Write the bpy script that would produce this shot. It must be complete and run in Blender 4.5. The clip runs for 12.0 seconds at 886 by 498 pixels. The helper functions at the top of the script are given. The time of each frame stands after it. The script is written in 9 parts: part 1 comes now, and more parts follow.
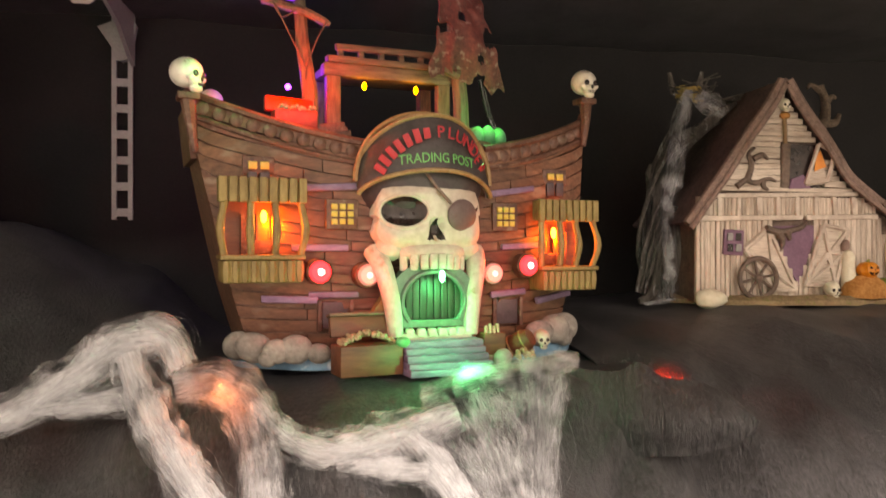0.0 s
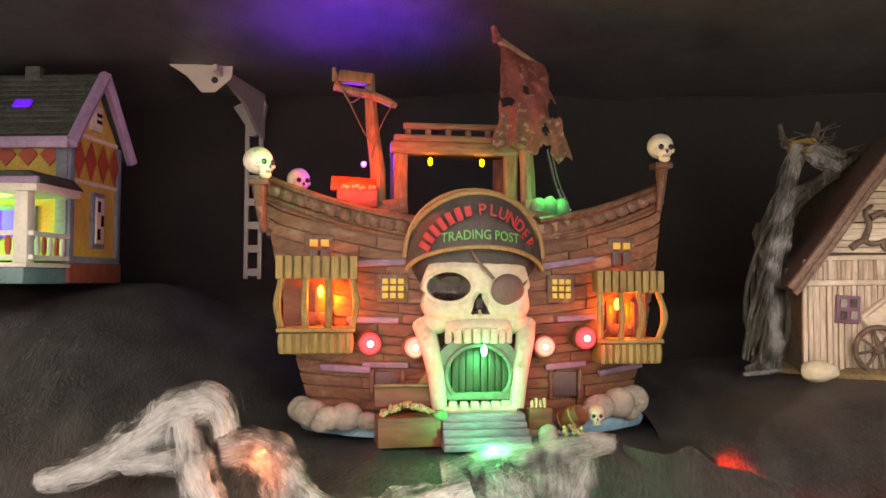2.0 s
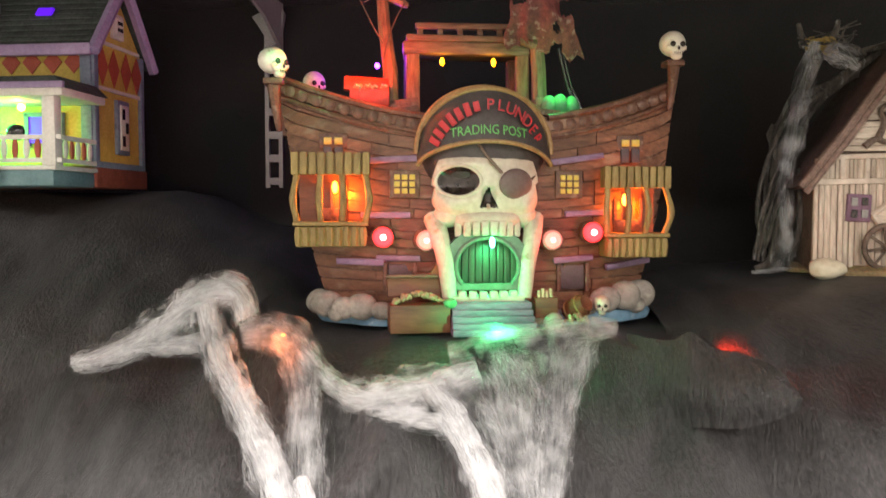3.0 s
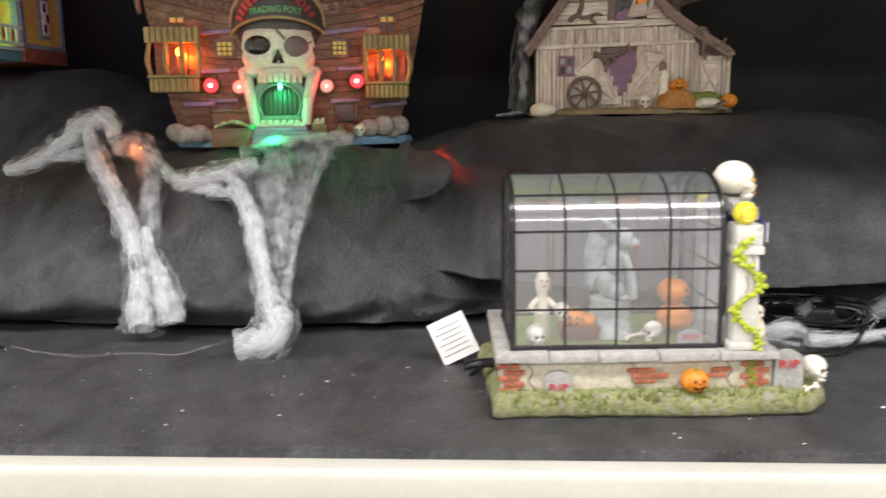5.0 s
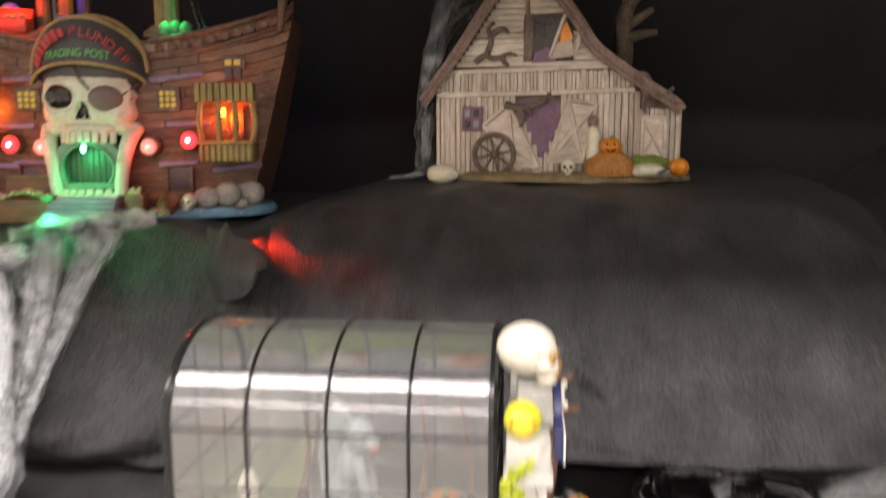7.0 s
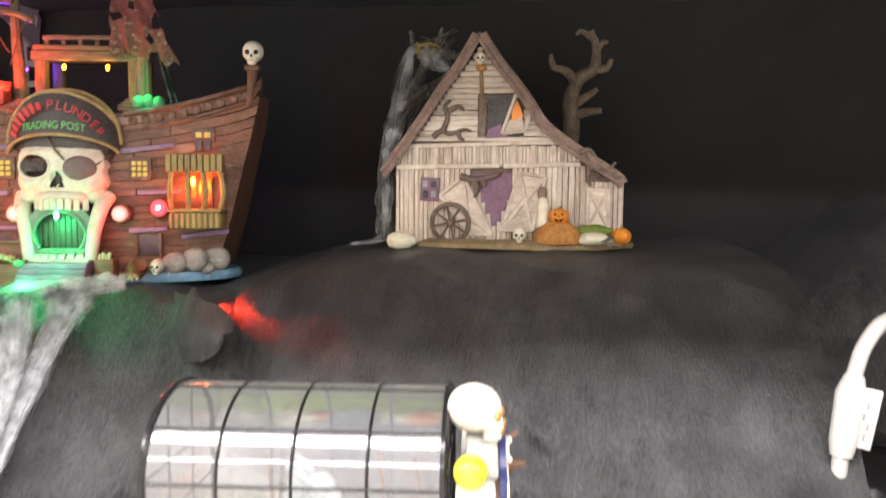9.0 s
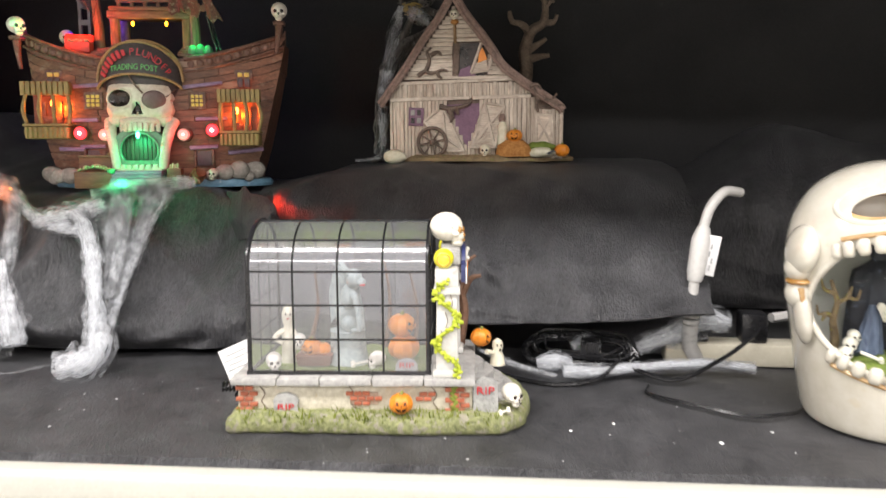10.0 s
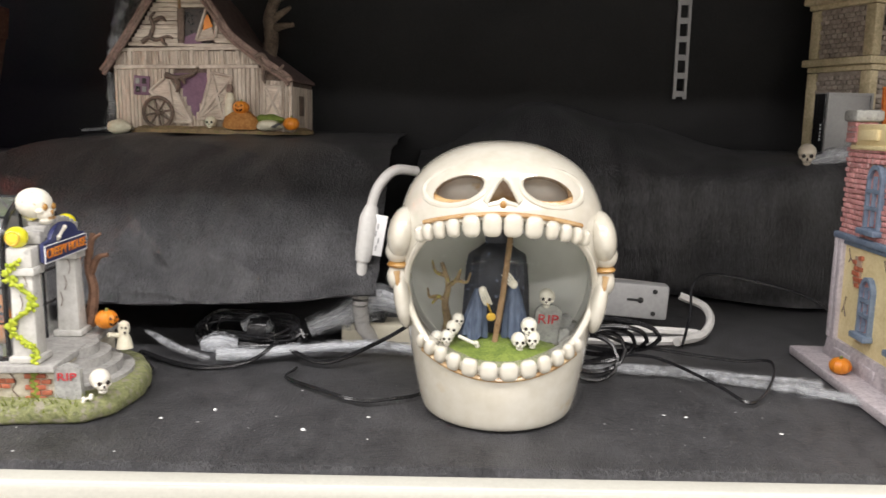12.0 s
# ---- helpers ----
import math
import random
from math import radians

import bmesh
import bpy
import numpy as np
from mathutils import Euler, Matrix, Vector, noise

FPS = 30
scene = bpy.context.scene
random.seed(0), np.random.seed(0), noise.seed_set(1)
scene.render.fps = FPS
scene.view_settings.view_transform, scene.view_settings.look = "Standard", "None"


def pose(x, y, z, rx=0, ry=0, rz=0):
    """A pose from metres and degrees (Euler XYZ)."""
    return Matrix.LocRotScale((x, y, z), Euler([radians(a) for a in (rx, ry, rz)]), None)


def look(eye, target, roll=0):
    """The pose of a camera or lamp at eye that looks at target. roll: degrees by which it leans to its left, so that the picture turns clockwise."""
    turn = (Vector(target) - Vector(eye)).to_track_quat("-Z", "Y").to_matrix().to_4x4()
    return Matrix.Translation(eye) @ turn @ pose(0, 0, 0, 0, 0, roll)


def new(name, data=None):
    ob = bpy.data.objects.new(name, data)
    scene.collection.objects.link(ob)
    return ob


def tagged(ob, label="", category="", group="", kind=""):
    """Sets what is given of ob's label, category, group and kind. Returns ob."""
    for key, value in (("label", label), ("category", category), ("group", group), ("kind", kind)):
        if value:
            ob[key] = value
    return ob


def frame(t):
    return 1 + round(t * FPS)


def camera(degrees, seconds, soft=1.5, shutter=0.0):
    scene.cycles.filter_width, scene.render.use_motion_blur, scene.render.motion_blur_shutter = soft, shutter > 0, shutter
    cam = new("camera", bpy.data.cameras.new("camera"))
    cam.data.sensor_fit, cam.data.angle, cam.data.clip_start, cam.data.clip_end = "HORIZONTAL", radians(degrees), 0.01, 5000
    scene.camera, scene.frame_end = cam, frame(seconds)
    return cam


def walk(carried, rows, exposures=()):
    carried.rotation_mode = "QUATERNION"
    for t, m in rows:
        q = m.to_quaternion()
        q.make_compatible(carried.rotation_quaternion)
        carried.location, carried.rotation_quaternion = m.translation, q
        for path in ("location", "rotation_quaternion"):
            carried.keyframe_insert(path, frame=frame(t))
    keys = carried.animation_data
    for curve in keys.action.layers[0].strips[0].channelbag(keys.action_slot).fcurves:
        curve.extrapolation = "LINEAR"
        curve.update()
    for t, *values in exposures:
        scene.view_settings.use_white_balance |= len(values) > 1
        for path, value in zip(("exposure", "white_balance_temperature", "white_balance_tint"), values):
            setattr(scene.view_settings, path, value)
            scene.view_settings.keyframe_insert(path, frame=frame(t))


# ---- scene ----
cam = camera(58.7, 12.0, soft=1.5, shutter=0.3)
ROWS = [
    (0.0, 0.0000, 0.0000, 1.4000, -13.00, 0.00, 0.00),
    (0.5, 0.0446, -0.0320, 1.4367, -8.26, 2.07, 0.03),
    (1.0, 0.1045, -0.0578, 1.4546, -4.14, 3.27, -0.07),
    (1.5, 0.1326, -0.0457, 1.4524, -0.75, 3.30, -0.14),
    (2.0, 0.1395, -0.0342, 1.4383, 1.75, 2.31, -0.24),
    (2.5, 0.1460, -0.0317, 1.4216, 3.39, 0.54, -0.30),
    (2.7, 0.1479, -0.0358, 1.4140, 3.89, -0.66, -0.10),
    (4.3, 0.3020, -0.3187, 1.3510, 3.94, -10.46, 0.40),
    (4.5, 0.3311, -0.3772, 1.3032, 3.63, -8.87, 0.72),
    (5.0, 0.4460, -0.4263, 1.3232, 3.41, -9.14, 0.93),
    (5.5, 0.6027, -0.3909, 1.3457, 4.46, -9.03, 1.12),
    (6.0, 0.6844, -0.3441, 1.3322, 6.62, -9.11, 1.34),
    (6.5, 0.6892, -0.3077, 1.3300, 9.20, -9.63, 1.26),
    (7.0, 0.6906, -0.1326, 1.3936, 9.22, -8.54, 0.26),
    (7.2, 0.7020, -0.0600, 1.4550, 10.50, -9.45, -0.30),
    (8.8, 0.7060, -0.1400, 1.4600, 6.40, -4.60, -0.60),
    (9.0, 0.7013, -0.1827, 1.4075, 6.40, -4.30, -0.27),
    (9.5, 0.7300, -0.3167, 1.3696, 6.75, -6.01, 0.41),
    (9.6, 0.7390, -0.3490, 1.3720, 6.50, -6.17, 0.42),
    (10.0, 0.7400, -0.5120, 1.3468, 5.29, -7.00, 0.31),
    (10.5, 0.7824, -0.5855, 1.3375, 3.45, -8.02, -0.34),
    (11.0, 0.9207, -0.5246, 1.3542, 2.49, -8.52, -0.87),
    (11.5, 1.0106, -0.4803, 1.3560, 1.47, -8.78, -1.18),
    (12.0, 1.0740, -0.4629, 1.3531, 0.36, -9.03, -0.92),
]
walk(cam, [(t, pose(x, y, z, 90 + pitch, roll, yaw)) for t, x, y, z, yaw, pitch, roll in ROWS],
     exposures=[(0.0, 0.3, 8100, 21), (1.5, 0.5, 8100, 21), (2.7, 0.4, 7300, 16), (4.5, 0.0, 6600, 12), (5.2, -0.2, 6450, 12), (6.5, -0.25, 6450, 12), (7.2, -0.1, 7100, 16),
                (8.8, 0.75, 6650, 14), (9.5, 0.42, 6450, 13), (10.5, -0.1, 6450, 12), (12.0, -0.2, 6450, 12)])

# ---------------------------------------------------------------- light
world = bpy.data.worlds.new("store_air")
scene.world = world
world.use_nodes = True
world.node_tree.nodes["Background"].inputs[0].default_value = (0.9, 0.95, 1.0, 1)
world.node_tree.nodes["Background"].inputs[1].default_value = 0.25


def lamp(name, kind, where, energy, colour, size=0.01, **more):
    data = bpy.data.lights.new(name, kind)
    data.energy, data.color = energy, colour
    if kind == "AREA":
        data.shape, data.size, data.size_y = "RECTANGLE", size, more.get("size_y", size)
    elif kind == "SPOT":
        data.shadow_soft_size, data.spot_size, data.spot_blend = size, radians(more.get("angle", 40)), 1.0
    else:
        data.shadow_soft_size = size
    ob = new(name, data)
    ob.matrix_world = more["m"] if "m" in more else Matrix.Translation(where)
    return ob


TUBE_WHITE = (1.0, 0.965, 0.935)
# two rows of ceiling tubes over the aisle
for row_y, power in ((-0.75, 185), (-3.2, 200)):
    lamp("tube_light", "AREA", (0, 0, 0), power, TUBE_WHITE, 7.0, size_y=0.32, m=pose(0.5, row_y, 2.93))
SHIP = pose(0.141, 0.775, 1.293, 0, 0, 9.5)
BARN = pose(0.675, 0.93, 1.335, 0, 0, -4)
GREENHOUSE = pose(0.445, 0.247, 1.062, 0, 0, 3)
# small bulbs of the lit models
for x, y, z, watts, colour in (
        (-0.141, -0.047, 0.128, 0.20, (1.0, 0.16, 0.01)), (0.150, -0.047, 0.116, 0.20, (1.0, 0.16, 0.01)),
        (-0.038, 0.012, 0.268, 0.016, (1.0, 0.42, 0.03)), (0.017, 0.012, 0.268, 0.016, (1.0, 0.42, 0.03)),
        (-0.104, -0.088, 0.087, 0.03, (1.0, 0.02, 0.03)), (-0.062, -0.094, 0.084, 0.03, (1.0, 0.02, 0.03)),
        (0.060, -0.094, 0.084, 0.03, (1.0, 0.02, 0.03)), (0.104, -0.088, 0.090, 0.03, (1.0, 0.02, 0.03))):
    lamp("bulb_light", "POINT", SHIP @ Vector((x, y, z)), watts, colour, 0.003)
# the green diode under the skull's teeth shines down into the doorway
lamp("door_light", "SPOT", (0, 0, 0), 0.46, (0.0, 1.0, 0.32), 0.003, angle=150, m=look(SHIP @ Vector((-0.003, -0.0985, 0.083)), SHIP @ Vector((-0.003, -0.089, 0.03))))

# ---------------------------------------------------------------- materials
def surface(name, c1, c2, rough=0.6, grain=300.0, stain=25.0, bump=0.25, metal=0.0, stretch=(1, 1, 1), coat=0.0, vary=0.0,
            sheen=0.0, wear=None, wear_amount=0.5, depth=0.001):
    """A painted or raw surface: two colours mixed by coarse stains and fine grain, relief from the grain, worn spots."""
    m = bpy.data.materials.new(name)
    m.use_nodes = True
    n, k = m.node_tree.nodes, m.node_tree.links
    shader = n["Principled BSDF"]
    shader.inputs["Roughness"].default_value, shader.inputs["Metallic"].default_value = rough, metal
    shader.inputs["Coat Weight"].default_value, shader.inputs["Coat Roughness"].default_value = coat, 0.12
    shader.inputs["Sheen Weight"].default_value = sheen
    where = n.new("ShaderNodeTexCoord")
    scale = n.new("ShaderNodeMapping")
    scale.inputs["Scale"].default_value = stretch
    k.new(where.outputs["Object"], scale.inputs["Vector"])
    info = n.new("ShaderNodeObjectInfo")
    coarse, fine = n.new("ShaderNodeTexNoise"), n.new("ShaderNodeTexNoise")
    for tex, size, detail in ((coarse, stain, 4), (fine, grain, 6)):
        tex.inputs["Scale"].default_value, tex.inputs["Detail"].default_value = size, detail
        tex.inputs["Roughness"].default_value = 0.62
        k.new(scale.outputs["Vector"], tex.inputs["Vector"])
    add = n.new("ShaderNodeMath")
    add.operation = "MULTIPLY_ADD"
    k.new(fine.outputs["Fac"], add.inputs[0])
    add.inputs[1].default_value = 0.55
    half = n.new("ShaderNodeMath")
    half.operation = "MULTIPLY"
    half.inputs[1].default_value = 0.5
    k.new(coarse.outputs["Fac"], half.inputs[0])
    k.new(half.outputs[0], add.inputs[2])
    ramp = n.new("ShaderNodeValToRGB")
    ramp.color_ramp.elements[0].position, ramp.color_ramp.elements[1].position = 0.38, 0.68
    ramp.color_ramp.elements[0].color, ramp.color_ramp.elements[1].color = (*c1, 1), (*c2, 1)
    k.new(add.outputs[0], ramp.inputs["Fac"])
    out = ramp.outputs["Color"]
    if wear:
        patch = n.new("ShaderNodeTexNoise")
        patch.inputs["Scale"].default_value, patch.inputs["Detail"].default_value = stain * 2.3, 8
        k.new(scale.outputs["Vector"], patch.inputs["Vector"])
        gate = n.new("ShaderNodeMapRange")
        gate.inputs["From Min"].default_value, gate.inputs["From Max"].default_value = 0.66 - 0.25 * wear_amount, 0.76 - 0.25 * wear_amount
        k.new(patch.outputs["Fac"], gate.inputs["Value"])
        mix = n.new("ShaderNodeMix")
        mix.data_type = "RGBA"
        k.new(gate.outputs["Result"], mix.inputs["Factor"])
        k.new(out, mix.inputs["A"])
        mix.inputs["B"].default_value = (*wear, 1)
        out = mix.outputs["Result"]
    if vary:
        hue = n.new("ShaderNodeHueSaturation")
        span = n.new("ShaderNodeMapRange")
        span.inputs["To Min"].default_value, span.inputs["To Max"].default_value = 1 - vary, 1 + vary
        k.new(info.outputs["Random"], span.inputs["Value"])
        k.new(span.outputs["Result"], hue.inputs["Value"])
        k.new(out, hue.inputs["Color"])
        out = hue.outputs["Color"]
    k.new(out, shader.inputs["Base Color"])
    relief = n.new("ShaderNodeBump")
    relief.inputs["Strength"].default_value, relief.inputs["Distance"].default_value = bump, depth
    k.new(add.outputs[0], relief.inputs["Height"])
    k.new(relief.outputs["Normal"], shader.inputs["Normal"])
    return m


def glow(name, colour, strength):
    m = bpy.data.materials.new(name)
    m.use_nodes = True
    shader = m.node_tree.nodes["Principled BSDF"]
    shader.inputs["Base Color"].default_value = (*colour, 1)
    shader.inputs["Emission Color"].default_value, shader.inputs["Emission Strength"].default_value = (*colour, 1), strength
    return m


def clear(name, colour=(1, 1, 1), rough=0.02, ior=1.45, haze=0.0):
    """Thin clear plastic: mostly see-through, with a glossy skin."""
    m = bpy.data.materials.new(name)
    m.use_nodes = True
    n, k = m.node_tree.nodes, m.node_tree.links
    n.remove(n["Principled BSDF"])
    see, shine, mix, fres = (n.new("ShaderNode" + s) for s in ("BsdfTransparent", "BsdfGlossy", "MixShader", "Fresnel"))
    see.inputs["Color"].default_value = (*colour, 1)
    shine.inputs["Roughness"].default_value = rough
    fres.inputs["IOR"].default_value = ior
    k.new(fres.outputs[0], mix.inputs[0])
    k.new(see.outputs[0], mix.inputs[1])
    k.new(shine.outputs[0], mix.inputs[2])
    # pale diffuse part: milky plastic, and reflected light put in as colour
    milky, film = n.new("ShaderNodeBsdfDiffuse"), n.new("ShaderNodeMixShader")
    milky.inputs[0].default_value, film.inputs[0].default_value = (0.8, 0.82, 0.86, 1), haze
    k.new(mix.outputs[0], film.inputs[1])
    k.new(milky.outputs[0], film.inputs[2])
    k.new(film.outputs[0], n["Material Output"].inputs["Surface"])
    return m


# pale streaks stand partly for the fibres' sheen, put into the colour
FELT = surface("black_felt", (0.008, 0.008, 0.010), (0.074, 0.074, 0.079), 0.40, 150, 11, 1.0, stretch=(2.4, 1.6, 0.55), sheen=0.05, depth=0.007)
FELT_DARK = surface("black_backing_felt", (0.006, 0.006, 0.007), (0.016, 0.016, 0.017), 0.8, 300, 5, 0.4, depth=0.001)
CREAM_METAL = surface("cream_enamel", (0.42, 0.415, 0.37), (0.485, 0.48, 0.43), 0.32, 260, 9, 0.02, coat=0.3)
GREY_METAL = surface("grey_steel", (0.30, 0.30, 0.31), (0.42, 0.42, 0.43), 0.45, 300, 20, 0.05, metal=0.3)
BLACK = surface("black_plastic", (0.010, 0.010, 0.011), (0.02, 0.02, 0.022), 0.22, 300, 20, 0.05)
PEG = surface("pegboard_beige", (0.50, 0.47, 0.36), (0.58, 0.55, 0.44), 0.55, 200, 5, 0.05)
PLASTER = surface("wall_paint", (0.66, 0.65, 0.62), (0.74, 0.73, 0.70), 0.8, 80, 1.5, 0.1)
TILE = surface("vinyl_floor", (0.55, 0.53, 0.49), (0.66, 0.64, 0.60), 0.3, 60, 2, 0.05)
HOLE = surface("hole_shadow", (0.02, 0.02, 0.02), (0.03, 0.03, 0.03), 0.9)


# ---------------------------------------------------------------- building helpers
def thing(name, m, label, category, group="", kind=""):
    ob = new(name)
    ob.empty_display_size = 0.02
    ob.matrix_world = m
    return tagged(ob, label, category, group, kind)


def mesh_of(bm, name, material, sharp=38):
    me = bpy.data.meshes.new(name)
    bmesh.ops.recalc_face_normals(bm, faces=bm.faces)
    bm.to_mesh(me)
    bm.free()
    for mat in (material if isinstance(material, (list, tuple)) else [material]):
        me.materials.append(mat)
    if sharp is not None:
        me.shade_smooth()
        me.set_sharp_from_angle(angle=radians(sharp))
    return me


def part(name, bm, material, parent, label="", sharp=38):
    ob = new(name, mesh_of(bm, name, material, sharp))
    ob.parent = parent
    return tagged(ob, label)


def solo(name, bm, material, label, category, group="", kind="", m=None, sharp=38):
    ob = new(name, mesh_of(bm, name, material, sharp))
    if m is not None:
        ob.matrix_world = m
    return tagged(ob, label, category, group, kind)


def bms():
    return bmesh.new()


def box(bm, c, s, rot=(0, 0, 0), bevel=0.0, jitter=0.0, taper=1.0):
    m = pose(*c, *rot) @ Matrix.Diagonal((*s, 1))
    made = bmesh.ops.create_cube(bm, size=1, matrix=m)["verts"]
    if taper != 1.0:
        inv = m.inverted()
        for v in made:
            q = inv @ v.co
            if q.z > 0:
                v.co = m @ Vector((q.x * taper, q.y * taper, q.z))
    if jitter:
        for v in made:
            v.co += Vector([random.uniform(-jitter, jitter) for _ in range(3)])
    if bevel:
        edges = list({e for v in made for e in v.link_edges})
        bmesh.ops.bevel(bm, geom=edges, offset=bevel, segments=2, affect="EDGES", profile=0.5)
    return bm


def tube(bm, pts, r, seg=8, end=None, close=True):
    """A round rod along points; r may be one radius or one per point."""
    pts = [Vector(p) for p in pts]
    rs = r if isinstance(r, (list, tuple)) else [r + ((end if end is not None else r) - r) * i / (len(pts) - 1) for i in range(len(pts))]
    rings, side = [], None
    for i, p in enumerate(pts):
        d = (pts[min(i + 1, len(pts) - 1)] - pts[max(i - 1, 0)]).normalized()
        if side is None:
            side = d.orthogonal().normalized()
        side = (side - d * side.dot(d)).normalized()
        up = d.cross(side)
        rings.append([bm.verts.new(p + rs[i] * (math.cos(2 * math.pi * j / seg) * side + math.sin(2 * math.pi * j / seg) * up)) for j in range(seg)])
    for a, b in zip(rings, rings[1:]):
        for j in range(seg):
            bm.faces.new((a[j], a[(j + 1) % seg], b[(j + 1) % seg], b[j]))
    if close:
        bm.faces.new(rings[0])
        bm.faces.new(rings[-1])
    return bm


def smooth_path(pts, n=6):
    """Points of a curve that passes through the given ones."""
    pts = [Vector(p) for p in pts]
    ext = [pts[0] * 2 - pts[1], *pts, pts[-1] * 2 - pts[-2]]
    out = []
    for i in range(1, len(ext) - 2):
        a, b, c, d = ext[i - 1:i + 3]
        for j in range(n):
            t = j / n
            out.append(0.5 * (2 * b + (c - a) * t + (2 * a - 5 * b + 4 * c - d) * t * t + (3 * b - a - 3 * c + d) * t ** 3))
    return out + [pts[-1]]


def blob(bm, c, r, seg=16, rough=0.0, freq=20.0, squash=None, rot=(0, 0, 0)):
    r = r if isinstance(r, (list, tuple)) else (r, r, r)
    m = pose(*c, *rot)
    made = bmesh.ops.create_uvsphere(bm, u_segments=seg, v_segments=max(6, seg * 2 // 3), radius=1)["verts"]
    for v in made:
        q = Vector((v.co.x * r[0], v.co.y * r[1], v.co.z * r[2]))
        if squash:
            q = squash(q)
        if rough:
            q *= 1 + rough * noise.noise((q + Vector(c)) * freq)
        v.co = m @ q
    return bm


def prism(bm, poly, y0, y1, m=None):
    """A plate: the outline poly, in x and z, drawn out from y0 to y1."""
    m = m or Matrix()
    a = [bm.verts.new(m @ Vector((x, y0, z))) for x, z in poly]
    b = [bm.verts.new(m @ Vector((x, y1, z))) for x, z in poly]
    bm.faces.new(a)
    bm.faces.new(b[::-1])
    for i in range(len(poly)):
        j = (i + 1) % len(poly)
        bm.faces.new((a[i], b[i], b[j], a[j]))
    return bm


def plate_with_hole(bm, outer, inner, y0, y1):
    """A plate between two outlines with the same number of corners."""
    n = len(outer)
    v = [[bm.verts.new((x, y, z)) for x, z in ring] for y in (y0, y1) for ring in (outer, inner)]
    for i in range(n):
        j = (i + 1) % n
        bm.faces.new((v[0][i], v[0][j], v[1][j], v[1][i]))
        bm.faces.new((v[2][i], v[3][i], v[3][j], v[2][j]))
        bm.faces.new((v[0][i], v[2][i], v[2][j], v[0][j]))
        bm.faces.new((v[1][i], v[1][j], v[3][j], v[3][i]))
    return bm


def lathe(bm, prof, c=(0, 0, 0), seg=20, sx=1.0, sy=1.0, close=True):
    rings = [[bm.verts.new((c[0] + r * sx * math.cos(2 * math.pi * j / seg), c[1] + r * sy * math.sin(2 * math.pi * j / seg), c[2] + z)) for j in range(seg)]
             for r, z in prof]
    for a, b in zip(rings, rings[1:]):
        for j in range(seg):
            bm.faces.new((a[j], a[(j + 1) % seg], b[(j + 1) % seg], b[j]))
    if close:
        bm.faces.new(rings[0])
        bm.faces.new(rings[-1])
    return bm


def grid(bm, nx, ny, f):
    rows = [[bm.verts.new(f(i / (nx - 1), j / (ny - 1))) for i in range(nx)] for j in range(ny)]
    for a, b in zip(rows, rows[1:]):
        for i in range(nx - 1):
            bm.faces.new((a[i], a[i + 1], b[i + 1], b[i]))
    return bm


def thicken(bm, d):
    bmesh.ops.recalc_face_normals(bm, faces=bm.faces)
    bmesh.ops.solidify(bm, geom=list(bm.faces), thickness=d)
    return bm


def lettering(parent, words, material, m, size, name="lettering", label="", arch=0.0, depth=0.0006, width=None):
    """Raised letters on a thing; arch bends the line upwards in the middle."""
    curve = bpy.data.curves.new(name, "FONT")
    curve.body, curve.size, curve.align_x, curve.align_y, curve.extrude = words, size, "CENTER", "CENTER", depth
    curve.resolution_u = 3
    tmp = bpy.data.objects.new(name, curve)
    me = bpy.data.meshes.new_from_object(tmp)
    bpy.data.objects.remove(tmp)
    xs = [v.co.x for v in me.vertices] or [0]
    squeeze = width / (max(xs) - min(xs)) if width else 1.0
    for v in me.vertices:
        x = v.co.x * squeeze
        v.co = m @ Vector((x, v.co.y - arch * x * x, v.co.z))
    me.materials.append(material)
    ob = new(name, me)
    ob.parent = parent
    return tagged(ob, label)

# ---------------------------------------------------------------- the shelf bay
SHELF = 1.062


def lerp(a, b, t):
    return a + (b - a) * t


def drape(name, sections, nx, ns, folds, label, material=None, seed=0.0, grow=None):
    """A cloth sheet through profiles (y, z) at several x, with soft folds and wrinkles."""
    xs = [s[0] for s in sections]
    profs = [smooth_path([(0, y, z) for y, z in s[1]], 8) for s in sections]

    def at(u, v):
        x = lerp(xs[0], xs[-1], u)
        i = max(j for j in range(len(xs) - 1) if xs[j] <= x + 1e-9)
        t = (x - xs[i]) / (xs[i + 1] - xs[i])
        t = t * t * (3 - 2 * t)
        k = v * (len(profs[0]) - 1)
        a, f = min(int(k), len(profs[0]) - 2), k - min(int(k), len(profs[0]) - 2)
        q = lerp(lerp(profs[i][a], profs[i][a + 1], f), lerp(profs[i + 1][a], profs[i + 1][a + 1], f), t)
        p = Vector((x, q.y, q.z))
        w = folds * (noise.noise(Vector((x * 9 + seed, q.z * 5, v * 3))) + 0.45 * noise.noise(Vector((x * 22 - q.z * 14, v * 9, seed)))
                     + 0.9 * (0.35 - abs(noise.noise(Vector((x * 6 + q.z * 8 + seed, v * 4, 3)))) ** 0.7)
                     + 0.75 * (0.3 - abs(noise.noise(Vector((x * 11 - q.z * 10 + seed * 3, q.z * 4, 8)))) ** 0.6) * max(0, noise.noise(Vector((x * 3 + seed, v * 3, 21))) + 0.35))
        p.y -= w * min(1, 3 * v * (1.0 if v < 1 else 0))
        p.z += 0.35 * w * min(1, 4 * v) * min(1, 6 * (1 - v))
        p.x += 0.006 * noise.noise(Vector((x * 4, v * 7, seed + 9)))
        return grow(p, u, v) if grow else p

    bm = grid(bms(), nx, ns, at)
    thicken(bm, 0.0022)
    return solo(name, bm, material or FELT, label, "cloth", kind="structure", sharp=60)


